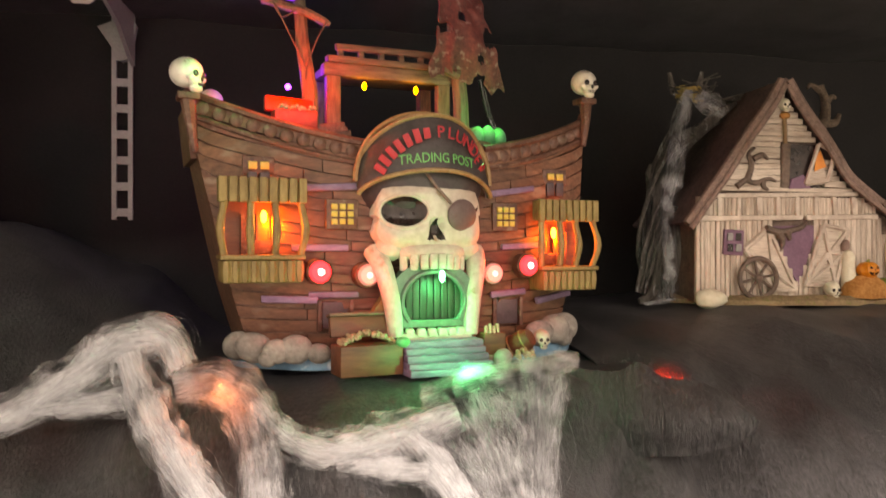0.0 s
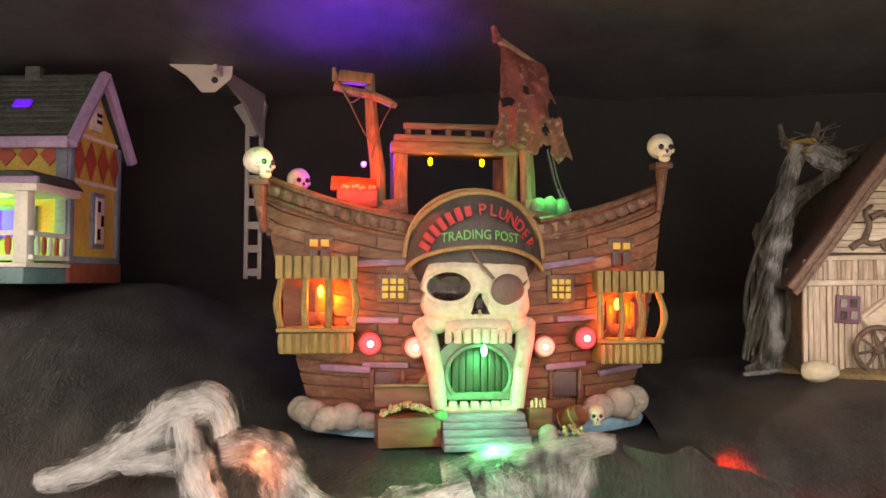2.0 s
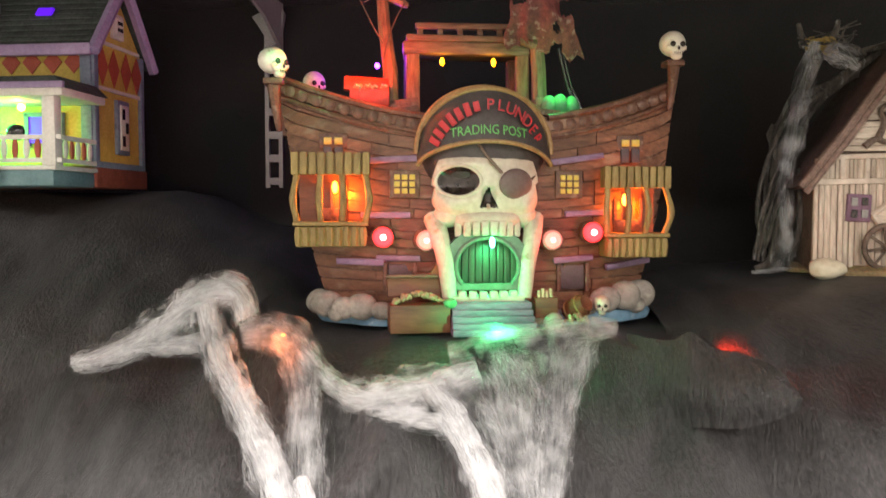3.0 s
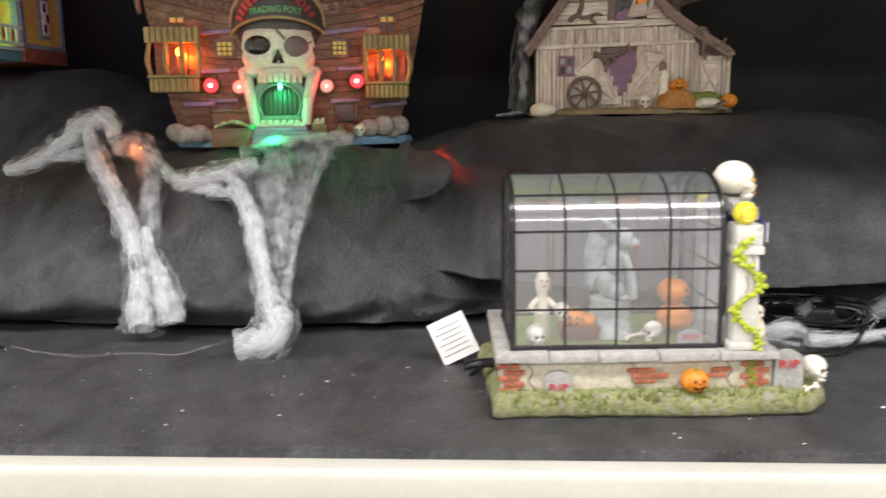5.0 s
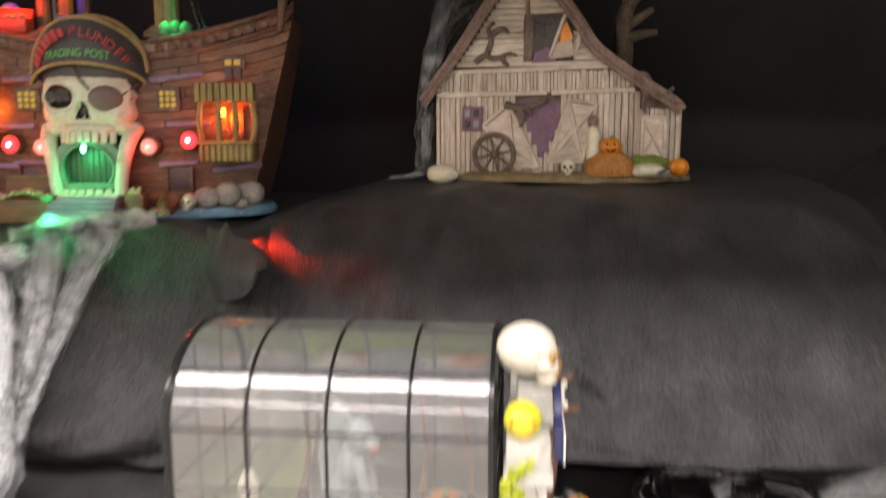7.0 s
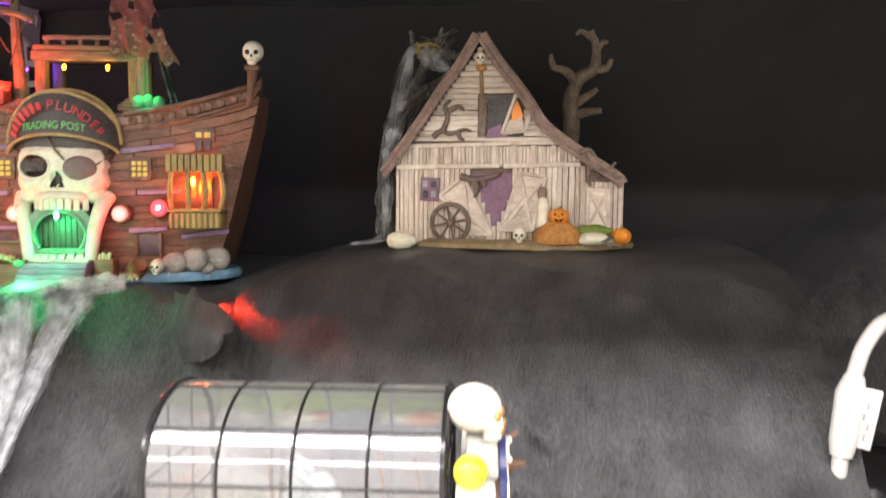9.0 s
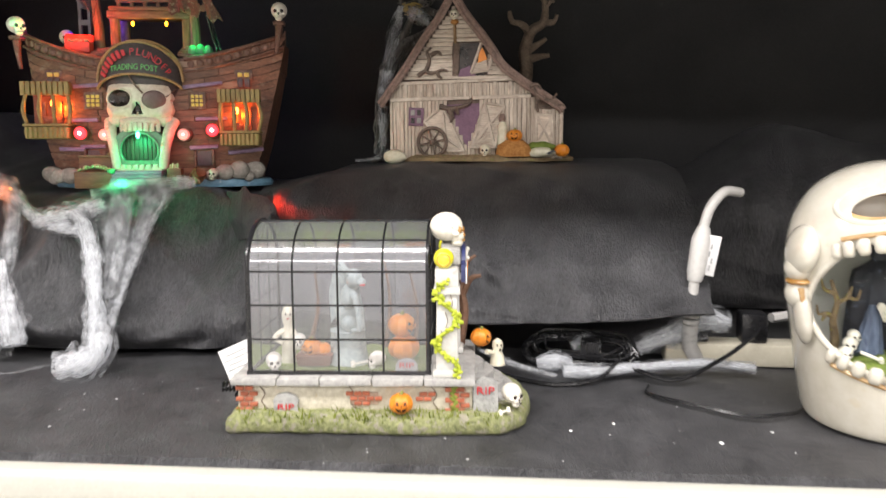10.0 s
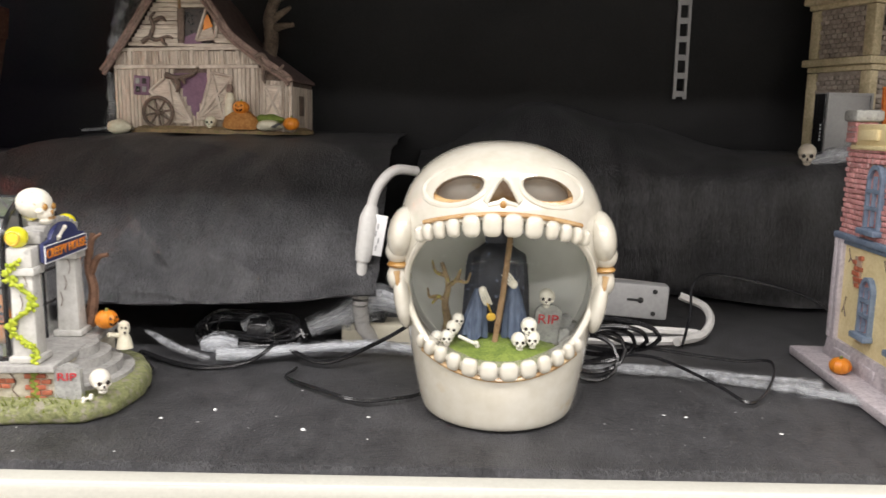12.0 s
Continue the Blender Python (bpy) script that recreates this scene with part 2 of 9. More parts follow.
def build_bay():
    # shelf board with the felt on it
    bm = box(bms(), (0.6, 0.66, SHELF - 0.024), (4.2, 0.96, 0.03), bevel=0.002)
    solo("shelf_board", bm, CREAM_METAL, "cream enamelled steel store shelf", "shelf", kind="structure")

    def felt(u, v):
        x, y = lerp(-1.4, 2.7, u), lerp(0.169, 1.16, v ** 1.3)
        z = SHELF + 0.0012 * noise.noise(Vector((x * 6, y * 9, 1))) + 0.0006 * noise.noise(Vector((x * 25, y * 30, 4)))
        if v == 0:
            z -= 0.008
            y -= 0.002 + 0.0015 * noise.noise(Vector((x * 12, 0, 5)))
        return Vector((x, y, z))
    bm = grid(bms(), 260, 60, felt)
    bmesh.ops.recalc_face_normals(bm, faces=bm.faces)
    solo("shelf_felt", bm, FELT, "black felt laid over the shelf", "cloth", kind="structure", sharp=60)

    # front lip, a bent steel channel
    prof = [(0.165, SHELF - 0.004), (0.152, SHELF - 0.005), (0.1485, SHELF - 0.008), (0.147, SHELF - 0.014), (0.147, SHELF - 0.043), (0.149, SHELF - 0.046), (0.165, SHELF - 0.047)]
    bm = grid(bms(), 40, len(prof), lambda u, v: Vector((lerp(-1.4, 2.7, u), *prof[round(v * (len(prof) - 1))])))
    thicken(bm, 0.0015)
    solo("shelf_lip", bm, CREAM_METAL, "cream steel front edge of the store shelf", "shelf edge", kind="structure")

    # black backing cloth behind and black cloth under the upper shelf
    def backing(u, v):
        x, z = lerp(-1.4, 2.7, u), lerp(1.06, 1.80, v)
        y = 1.165 + 0.010 * noise.noise(Vector((x * 5, z * 2, 2))) + 0.005 * noise.noise(Vector((x * 14, z * 4, 7))) - 0.026 * max(0.0, 0.45 - abs(noise.noise(Vector((x * 5 - z * 6, x + z * 2.2, 15)))) ** 0.6)
        return Vector((x, y, z))
    bm = grid(bms(), 180, 40, backing)
    thicken(bm, 0.002)
    solo("wall_north", bm, FELT_DARK, "black felt hung behind the display", "cloth", kind="structure", sharp=60)

    def canopy(u, v):
        x, y = lerp(-1.4, 2.7, u), lerp(0.17, 1.17, v)
        z = 1.752 - 0.03 * v + 0.008 * noise.noise(Vector((x * 4, y * 5, 12))) + 0.004 * noise.noise(Vector((x * 11, y * 9, 5)))
        return Vector((x, y, z))
    bm = grid(bms(), 140, 50, canopy)
    thicken(bm, 0.002)
    solo("ceiling_cloth", bm, FELT, "black felt hung under the upper shelf", "cloth", kind="structure", sharp=60)
    bm = box(bms(), (0.6, 0.66, 1.785), (4.2, 0.98, 0.03), bevel=0.002)
    solo("upper_shelf", bm, CREAM_METAL, "cream steel shelf above the display", "shelf", kind="structure")

    # draped risers
    def crease(p, u, v):
        for x0, z0, x1, z1, high, wide in ((0.645, 1.245, 0.735, 1.165, 0.011, 0.010), (0.745, 1.30, 0.83, 1.20, 0.006, 0.014), (0.50, 1.27, 0.56, 1.17, 0.007, 0.012), (0.90, 1.27, 0.965, 1.17, 0.006, 0.012)):
            d = Vector((x1 - x0, z1 - z0))
            q = Vector((p.x - x0, p.z - z0))
            t = q.dot(d) / d.length_squared
            off = (q - d * t).length
            p.y -= high * math.exp(-(off / wide) ** 2) * math.exp(-((t - 0.5) / 0.45) ** 4)
        return p
    drape("drape_under_house", [
        (-1.40, [(1.15, 1.43), (1.00, 1.43), (0.86, 1.40), (0.76, 1.28), (0.68, 1.16), (0.62, 1.10), (0.60, 1.075)]),
        (-0.60, [(1.15, 1.43), (1.00, 1.43), (0.86, 1.40), (0.74, 1.28), (0.65, 1.16), (0.58, 1.10), (0.60, 1.075)]),
        (-0.30, [(1.15, 1.43), (1.00, 1.43), (0.87, 1.40), (0.72, 1.27), (0.62, 1.17), (0.54, 1.10), (0.58, 1.072)]),
        (-0.16, [(1.15, 1.38), (1.00, 1.36), (0.84, 1.32), (0.69, 1.26), (0.58, 1.18), (0.52, 1.10), (0.56, 1.072)]),
        (-0.04, [(1.15, 1.291), (1.00, 1.291), (0.80, 1.289), (0.655, 1.283), (0.575, 1.20), (0.515, 1.11), (0.545, 1.072)]),
        (0.12, [(1.15, 1.291), (1.00, 1.291), (0.80, 1.289), (0.645, 1.281), (0.565, 1.20), (0.505, 1.11), (0.53, 1.072)]),
        (0.34, [(1.15, 1.291), (1.00, 1.291), (0.80, 1.289), (0.675, 1.277), (0.600, 1.20), (0.535, 1.11), (0.55, 1.072)]),
        (0.46, [(1.15, 1.280), (1.00, 1.280), (0.82, 1.276), (0.730, 1.258), (0.660, 1.18), (0.600, 1.10), (0.60, 1.072)])],
        230, 90, 0.026, "black felt draped over hidden risers, creased", seed=2.0)
    drape("drape_under_barn", [
        (0.33, [(1.14, 1.300), (1.00, 1.300), (0.86, 1.298), (0.750, 1.286), (0.695, 1.24), (0.64, 1.18), (0.60, 1.14)]),
        (0.385, [(1.14, 1.312), (1.00, 1.312), (0.85, 1.308), (0.700, 1.290), (0.662, 1.25), (0.63, 1.18), (0.58, 1.13)]),
        (0.44, [(1.14, 1.325), (1.00, 1.325), (0.86, 1.322), (0.750, 1.305), (0.640, 1.24), (0.56, 1.17), (0.53, 1.13)]),
        (0.60, [(1.14, 1.333), (1.00, 1.333), (0.84, 1.331), (0.730, 1.315), (0.600, 1.24), (0.52, 1.17), (0.49, 1.125)]),
        (0.80, [(1.14, 1.333), (1.00, 1.333), (0.84, 1.329), (0.720, 1.313), (0.590, 1.24), (0.51, 1.17), (0.480, 1.130)]),
        (0.99, [(1.14, 1.333), (1.00, 1.330), (0.84, 1.326), (0.715, 1.312), (0.590, 1.24), (0.515, 1.18), (0.485, 1.142)])],
        190, 90, 0.013, "black felt draped over a riser, its front edge hanging free", seed=7.0, grow=crease)
    # a stiff fold of the cloth beside the ship, its corner bent up

    def flap(u, v):
        high = lerp(1.288, 1.283, u) + 0.012 * math.exp(-((u - 0.42) / 0.08) ** 2)
        low = lerp(1.205, 1.238, u)
        end = math.sqrt(max(0.0, 1 - max(0.0, (u - 0.70) / 0.30) ** 2))
        mid = lerp(high, low, 0.5)
        z = lerp(mid + (high - mid) * end, mid + (low - mid) * end, v)
        x = lerp(0.285, 0.396, u)
        y = 0.705 - 0.112 * u ** 0.8 - 0.022 * v - 0.010 * math.sin(math.pi * v) + 0.010 * noise.noise(Vector((x * 30, z * 30, 4)))
        return Vector((x, y, z))
    solo("drape_flap", thicken(grid(bms(), 34, 20, flap), 0.002), FELT, "folded corner of the black felt", "cloth", kind="structure", sharp=70)
    drape("drape_under_tower", [
        (1.02, [(1.15, 1.30), (1.05, 1.29), (0.95, 1.27), (0.91, 1.22), (0.90, 1.17), (0.895, 1.12), (0.90, 1.072)]),
        (1.25, [(1.15, 1.40), (1.05, 1.385), (0.94, 1.31), (0.90, 1.25), (0.89, 1.18), (0.885, 1.12), (0.89, 1.072)]),
        (1.45, [(1.15, 1.36), (1.05, 1.34), (0.92, 1.30), (0.87, 1.26), (0.855, 1.19), (0.85, 1.12), (0.855, 1.072)]),
        (1.65, [(1.15, 1.31), (1.05, 1.31), (0.92, 1.305), (0.80, 1.295), (0.765, 1.22), (0.76, 1.12), (0.765, 1.072)]),
        (2.60, [(1.15, 1.31), (1.05, 1.31), (0.92, 1.305), (0.80, 1.295), (0.765, 1.22), (0.76, 1.12), (0.765, 1.072)])],
        150, 60, 0.012, "black felt draped over a riser at the back", seed=11.0)

    # slotted steel uprights
    for x, base in ((-0.185, 1.44), (1.537, 1.41)):
        post = thing("slotted_upright", pose(x, 1.150, base), "grey slotted steel shelf upright", "shelf upright", "uprights", kind="structure")
        top = 1.74 - base
        bm = bms()
        for side in (-1, 1):
            box(bm, (side * 0.0105, 0, top / 2), (0.006, 0.006, top))
        part("side_strip", bm, GREY_METAL, post)
        bm = bms()
        for i in range(int(top / 0.0355)):
            box(bm, (0, 0, 0.01 + i * 0.0355), (0.016, 0.0055, 0.011))
        part("slot_bridge", bm, GREY_METAL, post)

    # the bay below
    bm = box(bms(), (0.6, 0.80, 0.55), (4.2, 0.012, 0.96))
    panel = solo("pegboard", bm, PEG, "beige pegboard panel behind the lower shelf", "pegboard", kind="structure")
    bm = bms()
    for i in range(60):
        for j in range(6):
            bmesh.ops.create_circle(bm, cap_ends=True, segments=8, radius=0.0034, matrix=pose(0.05 + i * 0.0254, 0.7925, 0.55 + j * 0.0254, 90))
    ob = part("holes", bm, HOLE, panel, "dark peg holes", sharp=None)
    tagged(ob, kind="stuff")
    bm = box(bms(), (0.6, 0.47, 0.52), (4.2, 0.62, 0.03), bevel=0.002)
    solo("lower_shelf", bm, CREAM_METAL, "cream steel shelf below", "shelf", kind="structure")

    # the store round it
    for name, c, s, mat in (("floor", (0.6, -1.6, -0.05), (9, 7, 0.1), TILE), ("ceiling", (0.6, -1.6, 3.10), (9, 7, 0.1), PLASTER),
                            ("wall_south", (0.6, -5.05, 1.5), (9, 0.1, 3.1), PLASTER), ("wall_west", (-3.85, -1.6, 1.5), (0.1, 7, 3.1), PLASTER),
                            ("wall_east", (5.05, -1.6, 1.5), (0.1, 7, 3.1), PLASTER), ("wall_back", (0.6, 1.9, 1.5), (9, 0.1, 3.1), PLASTER)):
        solo(name, box(bms(), c, s), mat, "plain pale store " + name.split("_")[0], name.split("_")[0], kind="structure")
    for y in (-0.75, -3.2):
        lampbody = thing("ceiling_light", pose(0.5, y, 2.95), "long white fluorescent ceiling light", "ceiling light", "tube lights")
        part("housing", box(bms(), (0, 0, 0.03), (7.1, 0.36, 0.05), bevel=0.005), CREAM_METAL, lampbody)


build_bay()

# ---------------------------------------------------------------- paints of the models
SHIP_WOOD = surface("ship_wood", (0.07, 0.026, 0.016), (0.27, 0.125, 0.072), 0.55, 260, 30, 0.7, stretch=(0.14, 1, 1), vary=0.22, wear=(0.26, 0.17, 0.12), wear_amount=0.25)
SHIP_TRIM = surface("ship_dark_trim", (0.055, 0.022, 0.015), (0.19, 0.088, 0.055), 0.5, 300, 60, 0.5, wear=(0.22, 0.14, 0.10), wear_amount=0.35)
OLIVE_WOOD = surface("olive_wood", (0.16, 0.10, 0.03), (0.34, 0.25, 0.09), 0.55, 300, 60, 0.6, stretch=(1, 1, 0.3), vary=0.12)
POST_WOOD = surface("weathered_post_wood", (0.07, 0.045, 0.03), (0.27, 0.18, 0.11), 0.6, 350, 60, 0.8, stretch=(1, 1, 0.15), vary=0.15)
BEAM_WOOD = surface("weathered_beam_wood", (0.07, 0.045, 0.03), (0.27, 0.19, 0.12), 0.6, 350, 60, 0.8, stretch=(0.15, 1, 1), vary=0.15)
BONE = surface("painted_bone", (0.50, 0.43, 0.33), (0.70, 0.64, 0.54), 0.40, 180, 30, 0.08, wear=(0.40, 0.27, 0.16), wear_amount=0.16)
BONE_WHITE = surface("white_bone", (0.66, 0.62, 0.52), (0.84, 0.81, 0.73), 0.45, 200, 80, 0.2, wear=(0.40, 0.31, 0.20), wear_amount=0.08)
SOCKET = surface("dark_socket", (0.012, 0.008, 0.008), (0.04, 0.026, 0.022), 0.25, 200, 50, 0.1)
PATCH = surface("eye_patch_leather", (0.13, 0.085, 0.08), (0.19, 0.13, 0.125), 0.5, 300, 70, 0.2)
STRAP = surface("strap_brown", (0.10, 0.06, 0.045), (0.18, 0.12, 0.09), 0.5)
HAT = surface("hat_grey_black", (0.035, 0.028, 0.028), (0.075, 0.062, 0.06), 0.5, 300, 60, 0.2)
GOLD_TRIM = surface("gold_brown_trim", (0.22, 0.12, 0.04), (0.42, 0.27, 0.12), 0.4, 300, 80, 0.2)
LETTER_RED = surface("letter_red", (0.42, 0.02, 0.03), (0.55, 0.04, 0.05), 0.4)
LETTER_GREEN = surface("letter_green", (0.10, 0.42, 0.10), (0.17, 0.55, 0.16), 0.4)
LAVENDER = surface("lavender_paint", (0.15, 0.085, 0.16), (0.30, 0.20, 0.32), 0.5, 260, 70, 0.4, stretch=(0.3, 1, 1), vary=0.15)
PANE_YELLOW = surface("yellow_pane", (0.50, 0.36, 0.05), (0.68, 0.52, 0.10), 0.3, 200, 60, 0.1)
PORT_DARK = surface("dark_port", (0.05, 0.035, 0.04), (0.10, 0.075, 0.085), 0.5)
ROCK = surface("rock_tan", (0.22, 0.205, 0.185), (0.44, 0.415, 0.37), 0.65, 200, 45, 0.6, vary=0.2, wear=(0.46, 0.43, 0.38), wear_amount=0.2)
WATER_BLUE = surface("painted_water_blue", (0.12, 0.27, 0.42), (0.25, 0.46, 0.62), 0.35, 120, 40, 0.4, wear=(0.5, 0.62, 0.7), wear_amount=0.1)
CHEST_WOOD = surface("chest_wood", (0.10, 0.035, 0.018), (0.22, 0.085, 0.04), 0.5, 260, 60, 0.5, stretch=(0.2, 1, 1))
# the red base stands for the red bulb's light falling on the chest
CHEST_RED_LIT = surface("chest_red_lit", (0.40, 0.03, 0.02), (0.55, 0.07, 0.04), 0.45, 260, 60, 0.3)
COIN = surface("coin_gold", (0.30, 0.22, 0.12), (0.62, 0.52, 0.34), 0.35, 500, 200, 0.3, metal=0.3)
SACK_GREEN = surface("green_sack", (0.05, 0.30, 0.12), (0.12, 0.46, 0.22), 0.5)
SAIL = surface("dark_red_sail", (0.07, 0.016, 0.016), (0.20, 0.05, 0.045), 0.7, 260, 60, 0.6, wear=(0.26, 0.15, 0.13), wear_amount=0.35)
ROPE = surface("dark_rope", (0.05, 0.035, 0.03), (0.12, 0.09, 0.07), 0.6)
DOOR_WOOD = surface("mouth_door_wood", (0.016, 0.014, 0.010), (0.060, 0.050, 0.034), 0.5, 300, 70, 0.7, stretch=(1, 1, 0.15), vary=0.2)
# the dark green base puts the lamp's green cast into the colour
MOUTH_GREEN_CAST = surface("mouth_green_cast", (0.09, 0.15, 0.11), (0.18, 0.26, 0.20), 0.4, 200, 60, 0.2)
BULB_ORANGE = glow("bulb_orange", (1.0, 0.20, 0.02), 22)
BULB_AMBER = glow("bulb_amber", (1.0, 0.36, 0.01), 14)
BULB_GREEN = glow("bulb_green", (0.05, 1.0, 0.35), 25)
BULB_RED = glow("bulb_red", (1.0, 0.03, 0.04), 3.0)
BULB_RED_DIM = glow("bulb_red_dim", (0.8, 0.45, 0.42), 0.16)
BULB_PINK = glow("bulb_pink", (1.0, 0.55, 0.55), 1.1)
BULB_WHITE_HOT = glow("bulb_core", (1.0, 0.62, 0.55), 7)
BULB_PURPLE = glow("bulb_purple", (0.22, 0.03, 1.0), 20)


def paint(bm, start, slot):
    for f in list(bm.faces)[start:]:
        f.material_index = slot


def skull_shape(bm, c, r, turn=0.0, nod=0.0):
    """A little skull: cranium, cheeks, jaw with teeth, dark eyes and nose; faces -y before turning."""
    m = pose(*c, nod, 0, turn)
    n0 = len(bm.verts)

    def local(q, rr, seg=10):
        f0 = len(bm.faces)
        blob(bm, [v * r for v in q], [v * r for v in rr], seg)
        return f0
    blob(bm, (0, 0.12 * r, 0.22 * r), (0.86 * r, 1.0 * r, 0.86 * r), 16)
    local((0, -0.52, -0.32), (0.52, 0.46, 0.40))
    local((0, -0.55, -0.72), (0.40, 0.36, 0.26))
    for s in (-1, 1):
        local((s * 0.48, -0.55, -0.16), (0.26, 0.26, 0.2), 8)
    f0 = len(bm.faces)
    for s in (-1, 1):
        local((s * 0.34, -0.80, 0.05), (0.20, 0.12, 0.20), 10)
    local((0, -0.96, -0.26), (0.10, 0.08, 0.15), 6)
    for i in range(5):
        box(bm, ((i - 2) * 0.13 * r, -0.93 * r, -0.56 * r), (0.02 * r, 0.06 * r, 0.16 * r))
    paint(bm, f0, 1)
    bm.verts.ensure_lookup_table()
    for v in list(bm.verts)[n0:]:
        v.co = m @ v.co
    return bm


def sheer(x):
    return 0.197 + 0.046 * min(1.2, abs(x) / 0.2) ** 1.9


def hull_half(z, side=1):
    t = max(0.0, min(1.0, (z - 0.02) / 0.22))
    return 0.150 + 0.030 * t ** 0.6 + 0.025 * t + (0.009 if side > 0 else 0.0045)


def hull_front(x, z):
    return -0.055 + 0.032 * (x / 0.15) ** 2 - 0.008 * math.sin(math.pi * min(1, max(0, (z - 0.02) / 0.2)))


def hull_plank(ship, x0, x1, s0, s1, proud):
    """One strake plank of the hull between two heights of the sheer."""
    bm = bms()
    cells = []
    n = 7
    for i in range(n):
        u = i / (n - 1)
        col = []
        for s in (s0 + 0.004, s1 - 0.004):
            x = lerp(x0, x1, u)
            z = lerp(0.022, sheer(x), s)
            x = max(-hull_half(z, -1), min(hull_half(z, 1), x))
            y = hull_front(x, z) - proud + 0.0012 * noise.noise(Vector((x * 60, s * 30, 1)))
            z += 0.0012 * noise.noise(Vector((x * 45, s * 17, 5)))
            col.append((bm.verts.new((x, y, z)), bm.verts.new((x, y + 0.012, z))))
        cells.append(col)
    for a, b in zip(cells, cells[1:]):
        bm.faces.new((a[0][0], b[0][0], b[1][0], a[1][0]))
        bm.faces.new((a[1][0], b[1][0], b[1][1], a[1][1]))
        bm.faces.new((a[0][0], a[0][1], b[0][1], b[0][0]))
    for col in (cells[0], cells[-1]):
        bm.faces.new((col[0][0], col[1][0], col[1][1], col[0][1]))
    part("plank", bm, SHIP_WOOD, ship, sharp=30)


def picket_band(owner, x0, x1, y, z0, z1, n, name):
    bm = box(bms(), ((x0 + x1) / 2, y + 0.006, (z0 + z1) / 2), (x1 - x0, 0.012, z1 - z0), bevel=0.001)
    part(name, bm, OLIVE_WOOD, owner)
    for i in range(n):
        x = lerp(x0 + 0.003, x1 - 0.003, i / (n - 1))
        bm = box(bms(), (x, y - 0.0015, (z0 + z1) / 2), ((x1 - x0) / n * 0.82, 0.006, (z1 - z0) * 1.06), bevel=0.0008, jitter=0.0003)
        part("slat", bm, OLIVE_WOOD, owner)


def balcony(ship, xc, zb, tilt, w, bulb):
    y = -0.066
    x0, x1 = xc - w / 2, xc + w / 2
    picket_band(ship, x0 - 0.002, x1 + 0.002, y, zb + 0.068, zb + 0.088, 9, "balcony_roof")
    bm = bms()
    box(bm, (xc, y + 0.014, zb + 0.009), (w - 0.002, 0.036, 0.020), bevel=0.003)
    for i in range(9):
        tube(bm, [(lerp(x0 + 0.004, x1 - 0.004, i / 8), y - 0.003, zb + q) for q in (0.000, 0.010, 0.018)], [0.0028, 0.0042, 0.003], 6)
    box(bm, (xc, y + 0.010, zb + 0.021), (w + 0.002, 0.034, 0.004), bevel=0.001)
    part("balcony_floor", bm, OLIVE_WOOD, ship)
    for i in range(4):
        x = lerp(x0 + 0.003, x1 - 0.003, i / 3) + 0.001 * (i % 2)
        bow = (x - xc) * 0.12
        path = smooth_path([(x, y + 0.002, zb + 0.022), (x + bow + tilt * 0.002, y - 0.001, zb + 0.044), (x, y + 0.002, zb + 0.069)], 4)
        part("balcony_post", tube(bms(), path, [0.0034, 0.003, 0.003, 0.0034, 0.0038, 0.0034, 0.003, 0.003, 0.0034], 8), OLIVE_WOOD, ship)
    part("balcony_back", box(bms(), (xc, -0.033, zb + 0.046), (w - 0.006, 0.006, 0.050)), CHEST_WOOD, ship, "reddish wooden balcony back wall")
    bm = bms()
    for i in range(3):
        box(bm, (xc + (i - 1) * 0.013, -0.039, zb + 0.04), (0.003, 0.004, 0.036))
    box(bm, (xc, -0.039, zb + 0.03), (0.03, 0.004, 0.012), bevel=0.001)
    part("balcony_chair", bm, SHIP_TRIM, ship)
    part("lantern_bulb", blob(bms(), (bulb, -0.050, zb + 0.056), (0.0029, 0.0029, 0.0058), 10), BULB_ORANGE, ship, "glowing orange bulb")


def pane_window(ship, x, z, cols, rows, w, h):
    y = hull_front(x, z) - 0.005
    part("window_frame", box(bms(), (x, y, z), (w + 0.007, 0.005, h + 0.007), bevel=0.001), SHIP_TRIM, ship)
    for i in range(cols):
        for j in range(rows):
            bm = box(bms(), (x + (i - (cols - 1) / 2) * w / cols, y - 0.003, z + (j - (rows - 1) / 2) * h / rows), (w / cols * 0.74, 0.003, h / rows * 0.74), bevel=0.0004)
            part("pane", bm, PANE_YELLOW, ship)


def arc_points(cx, cz, rx, rz, a0, a1, n):
    return [(cx + rx * math.cos(radians(lerp(a0, a1, i / (n - 1)))), cz + rz * math.sin(radians(lerp(a0, a1, i / (n - 1))))) for i in range(n)]


